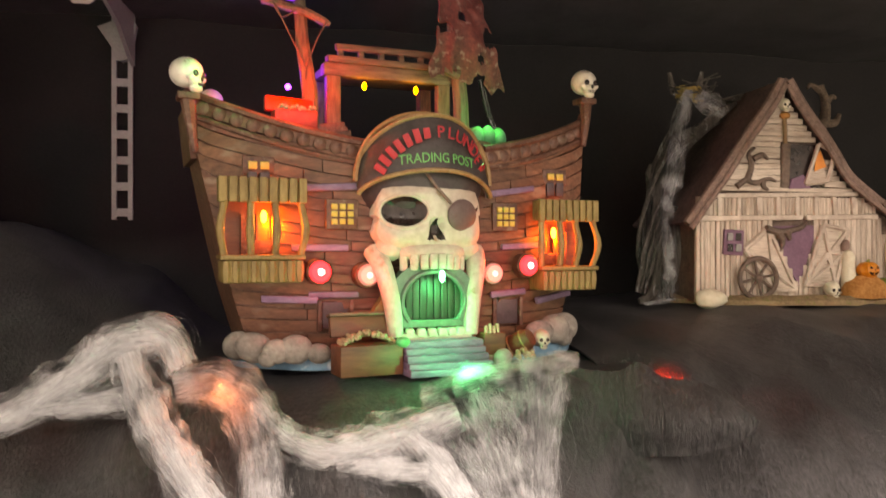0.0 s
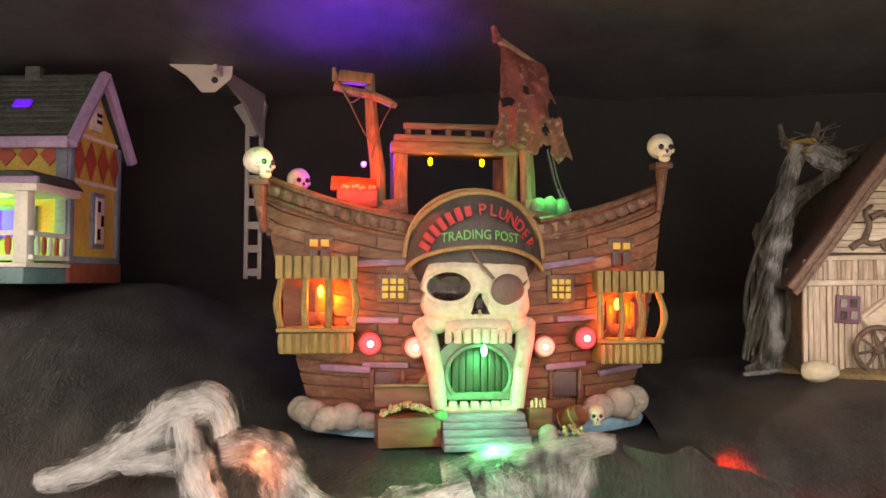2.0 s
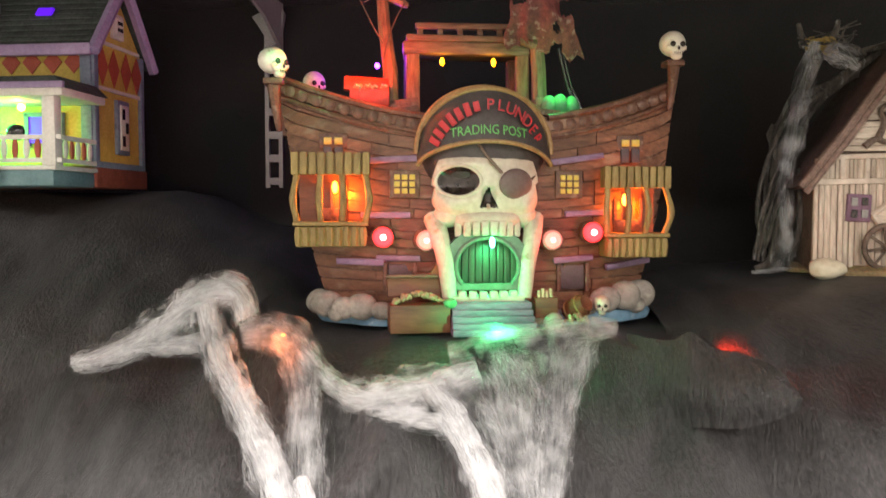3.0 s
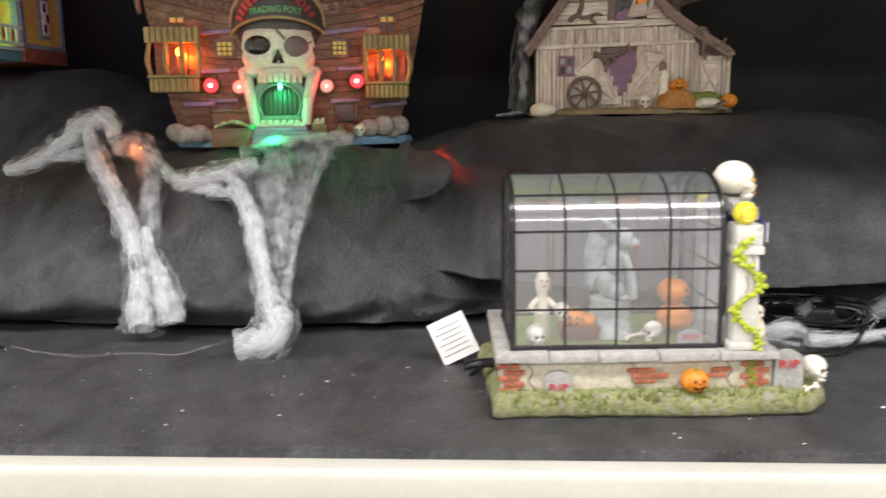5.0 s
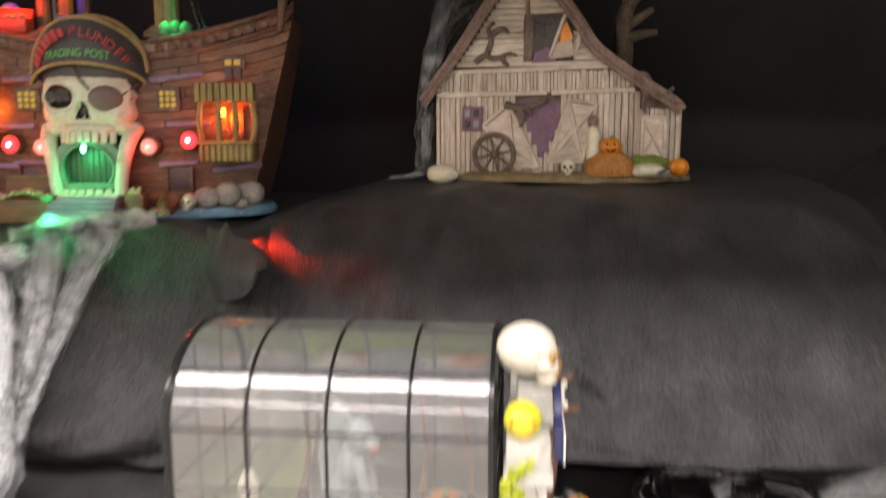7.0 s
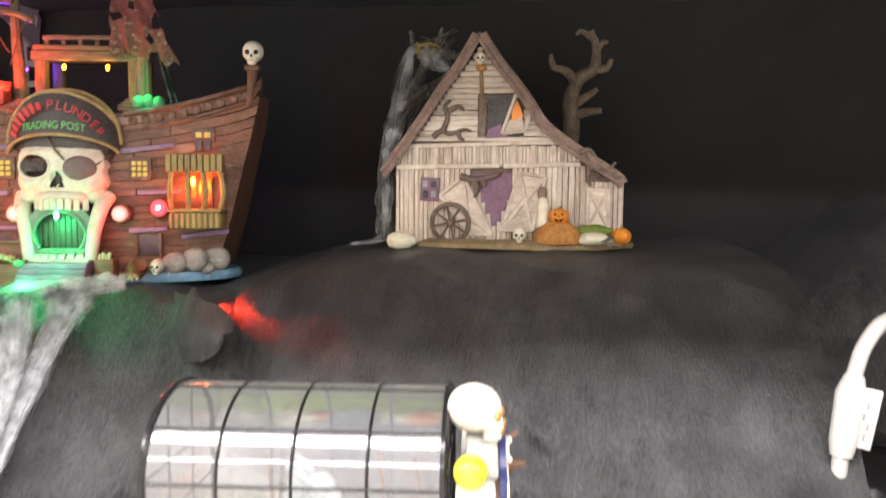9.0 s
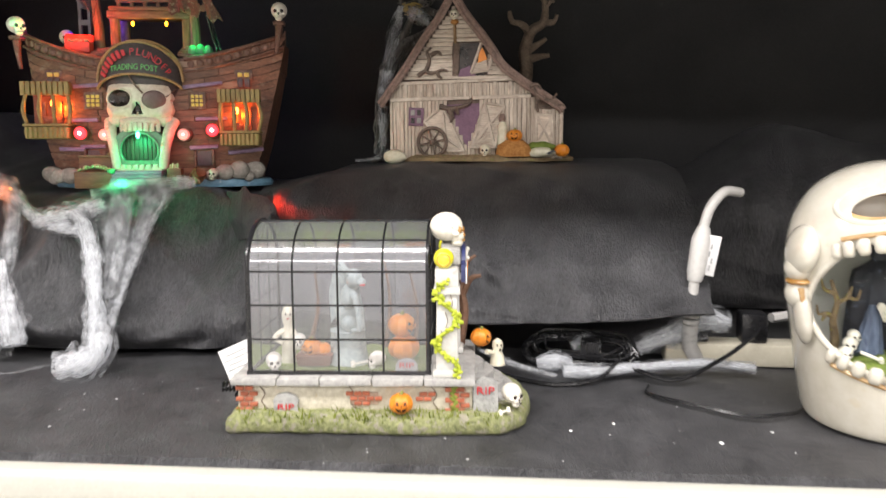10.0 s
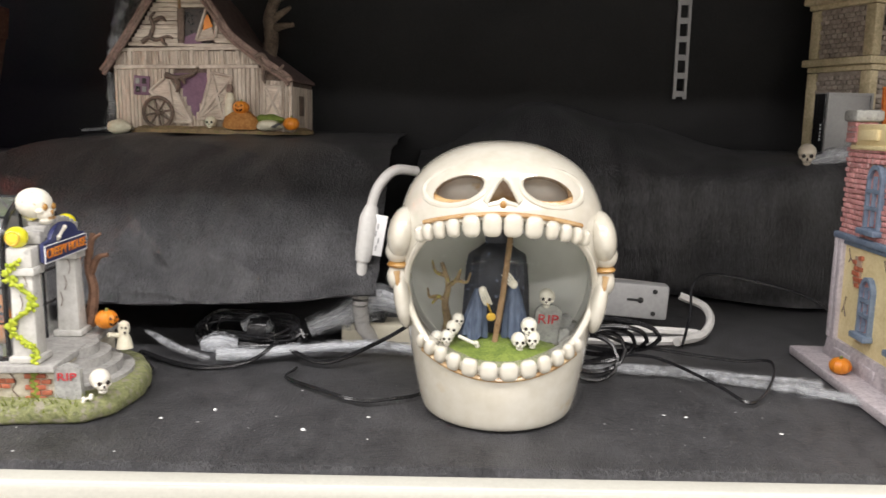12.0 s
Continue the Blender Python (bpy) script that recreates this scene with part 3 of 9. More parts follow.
def build_ship():
    ship = thing("pirate_ship_model", SHIP, "brown pirate ship model with a lit skull doorway", "model ship")
    # hull core
    bm = bms()
    levels = [0.012, 0.03, 0.07, 0.11, 0.15, 0.19, 0.205]
    rings = []
    for z in levels:
        ring = []
        for i in range(25):
            x = lerp(-1, 1, i / 24)
            x *= hull_half(z, x) - 0.001
            ring.append(bm.verts.new((x, hull_front(x, z) + 0.001, z)))
        for i in range(25):
            x = lerp(1, -1, i / 24)
            x *= hull_half(z, x) - 0.001
            ring.append(bm.verts.new((x, 0.115 - 0.02 * (x / 0.2) ** 2, z)))
        rings.append(ring)
    for a, b in zip(rings, rings[1:]):
        for i in range(len(a)):
            j = (i + 1) % len(a)
            bm.faces.new((a[i], a[j], b[j], b[i]))
    bm.faces.new(rings[-1])
    bm.faces.new(rings[0])
    part("hull", bm, SHIP_TRIM, ship)
    # raised ends of the hull
    for s in (-1, 1):
        x_in, x_out = 0.10, 0.203
        poly = [(s * lerp(x_in, x_out, i / 8), sheer(lerp(x_in, x_out, i / 8)) - 0.004) for i in range(9)] + [(s * 0.198, 0.20), (s * x_in, 0.20)]
        part("bulwark", prism(bms(), poly, 0.006, 0.014), SHIP_TRIM, ship)
        part("bulwark", prism(bms(), poly, 0.085, 0.095), SHIP_TRIM, ship)
        part("transom", box(bms(), (s * 0.203, 0.056, 0.215), (0.008, 0.086, 0.05), rot=(0, s * 6, 0)), SHIP_TRIM, ship)
    # strakes
    rng = random.Random(3)
    rows = 17
    cuts = [0.0]
    for i in range(rows):
        cuts.append(cuts[-1] + rng.uniform(0.75, 1.25))
    cuts = [c / cuts[-1] for c in cuts]
    for i in range(rows):
        for s in (-1, 1):
            joints = [0.0, rng.uniform(0.07, 0.115), 0.235]
            for a, b in zip(joints, joints[1:]):
                hull_plank(ship, s * a + s * 0.0006, s * b - s * 0.0006, cuts[i], cuts[i + 1], rng.uniform(0.0005, 0.0026))
    # sheer rail with round bosses
    for s in (-1, 1):
        xs = [lerp(0.060, 0.210, i / 14) for i in range(15)]
        for off, rad in ((0.002, 0.0036), (-0.017, 0.0028)):
            part("sheer_rail", tube(bms(), [(s * x, hull_front(x, 0.22) - 0.004, sheer(x) + off) for x in xs], rad, 7), SHIP_TRIM, ship)
        for i in range(10):
            x = lerp(0.070, 0.196, i / 9)
            bm = lathe(bms(), [(0.0, -0.003), (0.004, -0.0028), (0.0062, -0.0012), (0.0066, 0.002)], seg=10, close=False)
            for v in bm.verts:
                v.co = pose(s * x, hull_front(x, 0.22) - 0.0035, sheer(x) - 0.0075, -90) @ v.co
            part("boss", bm, SHIP_TRIM, ship)
        # corner post with a skull on it
        x, y, z = (0.2095, -0.020, 0.237) if s < 0 else (0.2065, -0.003, 0.265)
        part("corner_post", tube(bms(), [(s * (x - 0.0055), y - 0.006, z - 0.046), (s * (x - 0.0020), y - 0.005, z - 0.02), (s * x, y - 0.002, z)], [0.003, 0.005, 0.007], 8), SHIP_TRIM, ship)
        part("post_cap", box(bms(), (s * x, y, z + 0.003), (0.019, 0.02, 0.006), bevel=0.001), SHIP_TRIM, ship)
        ob = part("post_skull", skull_shape(bms(), (s * x, y, z + 0.021), 0.0155, 48 if s < 0 else 2), [BONE_WHITE, SOCKET], ship, "small white skull finial")
    part("rear_skull", skull_shape(bms(), (-0.177, 0.10, 0.256), 0.0145, 25), [BONE_WHITE, SOCKET], ship, "small white skull finial")
    part("rear_post", tube(bms(), [(-0.177, 0.10, 0.20), (-0.177, 0.10, 0.243)], 0.008, 8), SHIP_TRIM, ship)
    # lavender battens
    for x, z, w, tip in ((-0.092, 0.162, 0.05, 2), (0.088, 0.163, 0.062, 8), (-0.088, 0.066, 0.044, 0), (0.086, 0.064, 0.044, 3), (-0.125, 0.062, 0.05, -1),
                         (0.150, 0.058, 0.060, 6), (0.10, 0.110, 0.05, 2), (-0.10, 0.108, 0.05, 0)):
        part("batten", box(bms(), (x, hull_front(x, z) - 0.0045, z), (w, 0.004, 0.006), rot=(0, -tip, math.degrees(2.84 * x)), bevel=0.001, jitter=0.0006), LAVENDER, ship)
    for x, z in ((-0.086, 0.048), (0.086, 0.046)):
        part("gun_port", box(bms(), (x, hull_front(x, z) - 0.003, z), (0.024, 0.004, 0.024), bevel=0.001), PORT_DARK, ship)
        for q in (-1, 1):
            part("port_jamb", box(bms(), (x + q * 0.0145, hull_front(x, z) - 0.005, z), (0.004, 0.006, 0.028), bevel=0.001), SHIP_TRIM, ship)
    pane_window(ship, -0.082, 0.138, 3, 3, 0.022, 0.020)
    pane_window(ship, 0.080, 0.138, 3, 3, 0.020, 0.020)
    for x in (-0.151, 0.150):
        pane_window(ship, x, 0.181, 2, 1, 0.021, 0.009)
        for q in (-1, 1):
            part("shutter", box(bms(), (x + q * 0.0055, hull_front(x, 0.17) - 0.006, 0.168), (0.0085, 0.004, 0.014), bevel=0.0006), PORT_DARK, ship)
    balcony(ship, -0.1525, 0.079, 0, 0.069, -0.149)
    balcony(ship, 0.1465, 0.067, 1, 0.063, 0.140)
    # round red lamps
    for x, z, hot in ((-0.103, 0.087, 1), (-0.062, 0.084, 0), (0.060, 0.084, 0), (0.103, 0.091, 1)):
        y = hull_front(x, z) - 0.004
        for r0, d, mat, name in ((0.0118, 0.016, SHIP_TRIM, "lamp_barrel"), (0.0098, 0.019, BULB_RED if hot else BULB_RED_DIM, "red_lamp"), (0.0034, 0.0208, BULB_WHITE_HOT if hot else BULB_PINK, "lamp_core")):
            bm = lathe(bms(), [(r0, 0.0), (r0, d * 0.8), (r0 * 0.8, d * 0.95), (0.0008, d)], seg=18)
            for v in bm.verts:
                v.co = pose(x, y, z, 90) @ v.co
            part(name, bm, mat, ship, "glowing red lamp" if name == "red_lamp" else "")
    build_doorway_skull(ship)
    build_deck(ship)
    build_ship_foot(ship)
    return ship


def build_doorway_skull(ship):
    cx, yb = -0.0055, -0.060
    # face: polar relief, with the empty socket and the nose sunk in
    bm = bms()
    rings, n = 46, 120

    def outline(a):
        x, z = math.cos(a), math.sin(a)
        r = 0.0505 if z > 0 else 0.047
        r += 0.006 * math.exp(-((z + 0.35) / 0.22) ** 2) * (abs(x) > 0.2)
        if z < -0.45:
            r *= 1 - 0.12 * (abs(z) - 0.45)
        return r

    def face(x, z):
        q = min(1.0, (x / 0.056) ** 2 + (z / 0.055) ** 2)
        y = -0.036 * math.sqrt(1 - q * 0.93)
        y += 0.0105 * math.exp(-(((x + 0.0275) / 0.0165) ** 4 + ((z - 0.003) / 0.0125) ** 4))
        y -= 0.0035 * math.exp(-(((x + 0.027) / 0.022) ** 2 + ((z - 0.018) / 0.006) ** 2))
        y += 0.008 * math.exp(-(((x - 0.0005) / 0.006) ** 4 + ((z + 0.012) / 0.008) ** 4))
        y -= 0.006 * math.exp(-((abs(x) - 0.040) / 0.012) ** 2 - ((z + 0.022) / 0.010) ** 2)
        y += 0.004 * math.exp(-((abs(x) - 0.026) / 0.008) ** 2 - ((z + 0.034) / 0.008) ** 2)
        return y + 0.0003 * noise.noise(Vector((x * 90, 0, z * 90)))
    grid_v = []
    for k in range(rings + 1):
        row = []
        for j in range(n):
            a = 2 * math.pi * j / n
            r = outline(a) * k / rings
            x, z = r * math.cos(a), r * math.sin(a)
            row.append(bm.verts.new((cx + x, yb + face(x, z), 0.137 + z)))
            if k == 0:
                break
        grid_v.append(row)
    for j in range(n):
        bm.faces.new((grid_v[0][0], grid_v[1][j], grid_v[1][(j + 1) % n]))
    for a, b in zip(grid_v[1:], grid_v[2:]):
        for j in range(n):
            bm.faces.new((a[j], b[j], b[(j + 1) % n], a[(j + 1) % n]))
    back = [bm.verts.new((v.co.x, yb + 0.012, v.co.z)) for v in grid_v[-1]]
    for j in range(n):
        bm.faces.new((grid_v[-1][j], back[j], back[(j + 1) % n], grid_v[-1][(j + 1) % n]))
    for f in bm.faces:
        c = f.calc_center_median()
        x, z = c.x - cx, c.z - 0.137
        if ((x + 0.0275) / 0.0205) ** 2 + ((z - 0.003) / 0.0145) ** 2 < 1:
            f.material_index = 1
        if -0.022 < z < -0.003 and abs(x - 0.0005) < 0.0085 * (-0.003 - z) / 0.019 + 0.001 and not (abs(x - 0.0005) < 0.0012 and z < -0.018):
            f.material_index = 1
    part("skull_face", bm, [BONE, SOCKET], ship, "ivory skull face with one dark socket", sharp=55)
    ring = []
    for i in range(41):
        a = 2 * math.pi * i / 40
        x, z = -0.0275 + 0.0207 * math.cos(a), 0.003 + 0.0147 * math.sin(a)
        ring.append((cx + x, yb + face(x, z) - 0.0002, 0.137 + z))
    part("socket_rim", tube(bms(), ring, 0.0017, 7, close=False), BONE, ship)
    # patch and strap
    part("eye_patch", blob(bms(), (cx + 0.0265, yb - 0.031, 0.1375), (0.0185, 0.005, 0.0145), 20, rot=(4, 0, 24)), PATCH, ship, "grey-brown leather eye patch")
    path = smooth_path([(cx - 0.014, yb - 0.030, 0.183), (cx - 0.002, yb - 0.0375, 0.163), (cx + 0.012, yb - 0.0395, 0.147)], 4)
    part("patch_strap", tube(bms(), path, 0.0015, 6), STRAP, ship)
    path = smooth_path([(cx + 0.043, yb - 0.024, 0.142), (cx + 0.050, yb - 0.014, 0.150), (cx + 0.054, yb - 0.004, 0.156)], 3)
    part("patch_strap", tube(bms(), path, 0.0014, 6), STRAP, ship)
    # upper jaw and its teeth
    bm = bms()
    blob(bm, (cx + 0.001, yb - 0.016, 0.104), (0.034, 0.020, 0.013), 22)
    for s in (-1, 1):
        blob(bm, (cx + s * 0.036, yb - 0.012, 0.108), (0.014, 0.014, 0.012), 14)
    part("upper_jaw", bm, BONE, ship)
    for i in range(8):
        a = lerp(-1, 1, i / 7)
        bm = box(bms(), (cx + 0.001 + a * 0.027, yb - 0.034 + 0.012 * a * a, 0.0965 - 0.002 * abs(a)), (0.0072, 0.008, 0.014), rot=(0, 0, a * 28), bevel=0.0016, jitter=0.0004)
        part("tooth", bm, BONE, ship)
    # jaw frame round the doorway
    for s in (-1, 1):
        path = smooth_path([(cx + s * 0.049, yb - 0.006, 0.105), (cx + s * 0.045, yb - 0.020, 0.090), (cx + s * 0.039, yb - 0.026, 0.062), (cx + s * 0.0355, yb - 0.028, 0.030)], 5)
        part("jaw_side", tube(bms(), path, [0.010 - 0.0028 * i / (len(path) - 1) for i in range(len(path))], 10), BONE, ship)
    for i in range(6):
        a = lerp(-1, 1, i / 5)
        part("tooth", box(bms(), (cx + a * 0.024, yb - 0.036 + 0.004 * a * a, 0.0335), (0.0078, 0.007, 0.0075), rot=(0, 0, a * 12), bevel=0.0016), BONE, ship)
    part("lower_jaw", box(bms(), (cx, yb - 0.028, 0.029), (0.070, 0.016, 0.008), bevel=0.003), BONE, ship)
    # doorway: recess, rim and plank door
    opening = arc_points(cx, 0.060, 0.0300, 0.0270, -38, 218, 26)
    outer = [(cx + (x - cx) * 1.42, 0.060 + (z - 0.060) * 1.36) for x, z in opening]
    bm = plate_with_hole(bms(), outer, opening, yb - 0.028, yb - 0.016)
    part("door_surround", bm, MOUTH_GREEN_CAST, ship, "inside of the mouth, green light put into its colour")
    part("door_rim", tube(bms(), [(x, yb - 0.029, z) for x, z in opening], 0.0022, 7), MOUTH_GREEN_CAST, ship)
    for i in range(9):
        x = cx + (i - 4) * 0.0068
        h = 0.027 * math.sqrt(max(0.1, 1 - ((x - cx) / 0.033) ** 2))
        bm = box(bms(), (x, yb - 0.018, 0.060 + (h - 0.020) / 2), (0.0062, 0.004, h + 0.022), bevel=0.0006, jitter=0.0004)
        part("door_plank", bm, DOOR_WOOD, ship)
    part("door_bulb", blob(bms(), (cx + 0.0025, yb - 0.042, 0.083), (0.0026, 0.0026, 0.0052), 10), BULB_GREEN, ship, "glowing green bulb")
    # hat with gold edge and lettering, bent round the brow
    def hat_y(x):
        return yb - 0.043 + 0.034 * ((x - cx) / 0.066) ** 2

    def hat_point(u, v):
        a = radians(lerp(172, 8, u))
        top = (cx + 0.0655 * math.cos(a), 0.160 + 0.066 * math.sin(a) ** 0.85)
        low = (cx + 0.0655 * math.cos(a), 0.152 + 0.024 * math.sin(a))
        x, z = lerp(low[0], top[0], v), lerp(low[1], top[1], v)
        return Vector((x, hat_y(x) + 0.012 * v * v, z))
    part("hat_front", thicken(grid(bms(), 34, 12, hat_point), 0.004), HAT, ship, "dark grey hat front", sharp=50)
    for v0, rad in ((1.0, 0.0021), (0.0, 0.0021)):
        part("hat_trim", tube(bms(), [hat_point(i / 30, v0) + Vector((0, -0.001, 0)) for i in range(31)], rad, 7), GOLD_TRIM, ship, "gold-brown edging")
    bm = bms()
    for i in range(25):
        a = radians(lerp(178, 2, i / 24))
        if i == 0:
            pts = []
        pts.append((cx + 0.066 * math.cos(a), yb - 0.006, 0.163 + 0.068 * math.sin(a) ** 0.85))
    part("hat_back_trim", tube(bm, pts, 0.0024, 7), GOLD_TRIM, ship)
    part("hat_crown", blob(bms(), (cx, yb + 0.012, 0.172), (0.063, 0.046, 0.054), 24), HAT, ship)

    def on_hat(ob, lift):
        for v in ob.data.vertices:
            x = v.co.x
            h = (v.co.z - 0.152) / 0.07
            v.co.y = hat_y(x) + 0.012 * max(0, h) ** 2 - lift - (0.0004 if v.co.y < 0 else 0)
    ob = lettering(ship, "TRADING POST", LETTER_GREEN, pose(cx, 0, 0.1865, 90), 0.0125, "hat_letters", "green raised letters", arch=2.6, width=0.072)
    on_hat(ob, 0.0045)
    # an arched red line above it: its first word cannot be read
    def on_arc(deg):
        a = radians(deg)
        return cx + 0.0525 * math.cos(a), 0.160 + 0.0490 * math.sin(a), 90 - deg
    rng = random.Random(5)
    for i in range(7):
        x, z, lean = on_arc(lerp(160, 104, i / 6))
        bm = box(bms(), (x, hat_y(x) + 0.004 - 0.0065, z), (0.0058, 0.002, rng.uniform(0.009, 0.0125)), rot=(14, lean * 0.8, (x - cx) * 900), bevel=0.0005)
        part("sign_bar", bm, LETTER_RED, ship, "red bar of unreadable writing")
    for i, c in enumerate("PLUNDER"):
        x, z, lean = on_arc(lerp(90, 24, i / 6))
        ob = lettering(ship, c, LETTER_RED, pose(x, hat_y(x) - 0.0022 + 0.003 * (i > 4), z, 90, 0, 0) @ pose(0, 0, 0, -10, (x - cx) * 700, -lean * 0.85), 0.0150, "hat_letters", "red raised letter")


def build_deck(ship):
    # gallery
    for x in (-0.069, 0.049):
        part("gallery_post", box(bms(), (x, 0.024, 0.240), (0.014, 0.012, 0.086), bevel=0.0015, jitter=0.0007), POST_WOOD, ship)
        part("gallery_post", box(bms(), (x, 0.078, 0.240), (0.014, 0.012, 0.086), bevel=0.0015, jitter=0.0007), POST_WOOD, ship)
    part("gallery_beam", box(bms(), (-0.010, 0.024, 0.285), (0.140, 0.016, 0.013), bevel=0.002, jitter=0.0007), BEAM_WOOD, ship)
    part("gallery_lintel", box(bms(), (-0.010, 0.021, 0.2945), (0.132, 0.014, 0.007), bevel=0.001, jitter=0.0007), BEAM_WOOD, ship)
    part("gallery_floor", box(bms(), (-0.010, 0.054, 0.287), (0.132, 0.062, 0.008), bevel=0.001), BEAM_WOOD, ship)
    for i in range(6):
        part("baluster", box(bms(), (lerp(-0.061, 0.046, i / 5), 0.024, 0.3015), (0.006, 0.005, 0.009), bevel=0.0008), BEAM_WOOD, ship)
    part("gallery_rail", box(bms(), (-0.008, 0.024, 0.3085), (0.116, 0.007, 0.006), bevel=0.001, jitter=0.0005), BEAM_WOOD, ship)
    for x in (-0.038, 0.017):
        part("gallery_bulb", blob(bms(), (x, 0.018, 0.270), (0.0024, 0.0024, 0.0042), 10), BULB_AMBER, ship, "glowing amber bulb")
    for s in (-1, 1):
        for k in range(3):
            bm = box(bms(), (-0.01 + s * 0.072, -0.004 - 0.012 * k, 0.222 - 0.005 * k), (0.034, 0.008, 0.008), rot=(0, s * 8, 0), bevel=0.001, jitter=0.001)
            part("deck_step", bm, SHIP_TRIM, ship)
    # left mast with a broken yard, platform and chest
    path = [(-0.092, 0.015, 0.20), (-0.093, 0.018, 0.26), (-0.099, 0.024, 0.31), (-0.102, 0.028, 0.362)]
    part("mast", tube(bms(), path, [0.0085, 0.008, 0.0068, 0.006], 9), POST_WOOD, ship, "weathered mast")
    path = smooth_path([(-0.137, 0.024, 0.348), (-0.118, 0.018, 0.341), (-0.098, 0.016, 0.337), (-0.074, 0.016, 0.327)], 4)
    part("yard", tube(bms(), path, [0.0060] + [0.0045] * (len(path) - 2) + [0.0030], 8), POST_WOOD, ship)
    part("broken_platform", box(bms(), (-0.117, 0.02, 0.3555), (0.034, 0.016, 0.012), rot=(0, 6, 0), bevel=0.0015, jitter=0.0015), POST_WOOD, ship)
    part("broken_stub", tube(bms(), [(-0.136, 0.02, 0.352), (-0.139, 0.02, 0.366)], 0.005, 7, end=0.002), POST_WOOD, ship)
    for pts in (((-0.130, 0.012, 0.342), (-0.122, 0.010, 0.328), (-0.108, 0.008, 0.336)), ((-0.128, 0.012, 0.340), (-0.112, 0.006, 0.305), (-0.101, 0.008, 0.286)),
                ((-0.078, 0.012, 0.328), (-0.088, 0.008, 0.310), (-0.097, 0.01, 0.285), (-0.100, 0.006, 0.270))):
        part("rigging", tube(bms(), smooth_path(pts, 6), 0.0008, 5), ROPE, ship)
    part("purple_bulb", blob(bms(), (-0.106, 0.060, 0.272), 0.003, 10), BULB_PURPLE, ship, "glowing purple bulb")
    chest = part("deck_chest", box(bms(), (-0.115, -0.014, 0.226), (0.040, 0.022, 0.018), bevel=0.002), CHEST_RED_LIT, ship, "open chest, red light put into its colour")
    part("chest_lid", box(bms(), (-0.118, -0.004, 0.241), (0.046, 0.006, 0.016), rot=(-20, 3, 0), bevel=0.002), CHEST_RED_LIT, chest)
    bm = bms()
    rng = random.Random(8)
    for i in range(26):
        blob(bm, (-0.115 + rng.uniform(-0.017, 0.017), -0.020 + rng.uniform(-0.006, 0.006), 0.235 + rng.uniform(0, 0.003)), 0.0018, 6)
    part("coins", bm, COIN, chest)
    # right mast with the torn sail
    path = [(0.066, 0.010, 0.20), (0.065, 0.012, 0.26), (0.060, 0.018, 0.33), (0.056, 0.02, 0.385)]
    part("mast", tube(bms(), path, [0.0085, 0.008, 0.007, 0.006], 9), POST_WOOD, ship, "weathered mast")
    path = smooth_path([(0.030, 0.016, 0.405), (0.046, 0.012, 0.392), (0.068, 0.012, 0.378), (0.082, 0.014, 0.370)], 4)
    part("yard", tube(bms(), path, 0.0048, 8), POST_WOOD, ship)
    part("broken_stub", tube(bms(), [(0.034, 0.014, 0.398), (0.028, 0.014, 0.416)], 0.006, 7, end=0.003), SAIL, ship)
    path = smooth_path([(0.040, 0.012, 0.298), (0.054, 0.010, 0.290), (0.072, 0.010, 0.284)], 4)
    part("yard", tube(bms(), path, 0.0055, 8), POST_WOOD, ship)

    def sail(u, v):
        ragged = 0.006 * noise.noise(Vector((u * 9, 2, 4))) + 0.004 * noise.noise(Vector((u * 25, 7, 1)))
        x = lerp(lerp(0.034, 0.082, u), lerp(0.026, 0.112, u), (1 - v) ** 1.6) + 0.004 * noise.noise(Vector((u * 3, v * 6, 2)))
        z = lerp(0.286 + ragged * 2 - 0.014 * u, 0.392 - 0.020 * u, v)
        y = 0.004 - 0.014 * math.sin(math.pi * v) - 0.006 * noise.noise(Vector((u * 4, v * 4, 8)))
        return Vector((x, y, z))
    bm = grid(bms(), 26, 34, sail)
    holes = [(0.35, 0.82, 0.06, 0.05), (0.45, 0.62, 0.07, 0.05), (0.12, 0.45, 0.12, 0.05), (0.7, 0.25, 0.05, 0.06), (0.92, 0.50, 0.08, 0.10), (0.30, 0.05, 0.1, 0.06), (0.65, 0.03, 0.08, 0.07)]
    dead = []
    for k, f in enumerate(list(bm.faces)):
        u, v = (k % 25 + 0.5) / 25, (k // 25 + 0.5) / 33
        if any(((u - a) / c) ** 2 + ((v - b) / d) ** 2 < 1 for a, b, c, d in holes):
            dead.append(f)
    bmesh.ops.delete(bm, geom=dead, context="FACES")
    part("sail", thicken(bm, 0.0018), SAIL, ship, "torn dark red sail", sharp=60)
    for pts, r in ((((0.086, 0.008, 0.282), (0.094, 0.008, 0.250), (0.104, 0.002, 0.218)), 0.0016), (((0.090, 0.010, 0.284), (0.099, 0.012, 0.250), (0.110, 0.006, 0.220)), 0.0013)):
        path = smooth_path(pts, 9)
        for i, p in enumerate(path):
            d = (path[min(i + 1, len(path) - 1)] - path[max(i - 1, 0)]).normalized()
            part("chain_link", tube(bms(), [p - d * 0.0022, p + d * 0.0022], r if i % 2 else r * 1.5, 6), BLACK, ship)
    for k in range(3):
        part("sack", blob(bms(), (0.068 + 0.012 * k, -0.022, 0.219 + 0.002 * (k == 1)), (0.008, 0.008, 0.011), 12, 0.15, 90), SACK_GREEN, ship, "green loot sack")
    for k in range(3):
        part("loot_box", box(bms(), (0.062 + 0.014 * k, -0.012, 0.219), (0.012, 0.012, 0.020), rot=(0, 6 * (k - 1), 0), bevel=0.0015), POST_WOOD, ship)


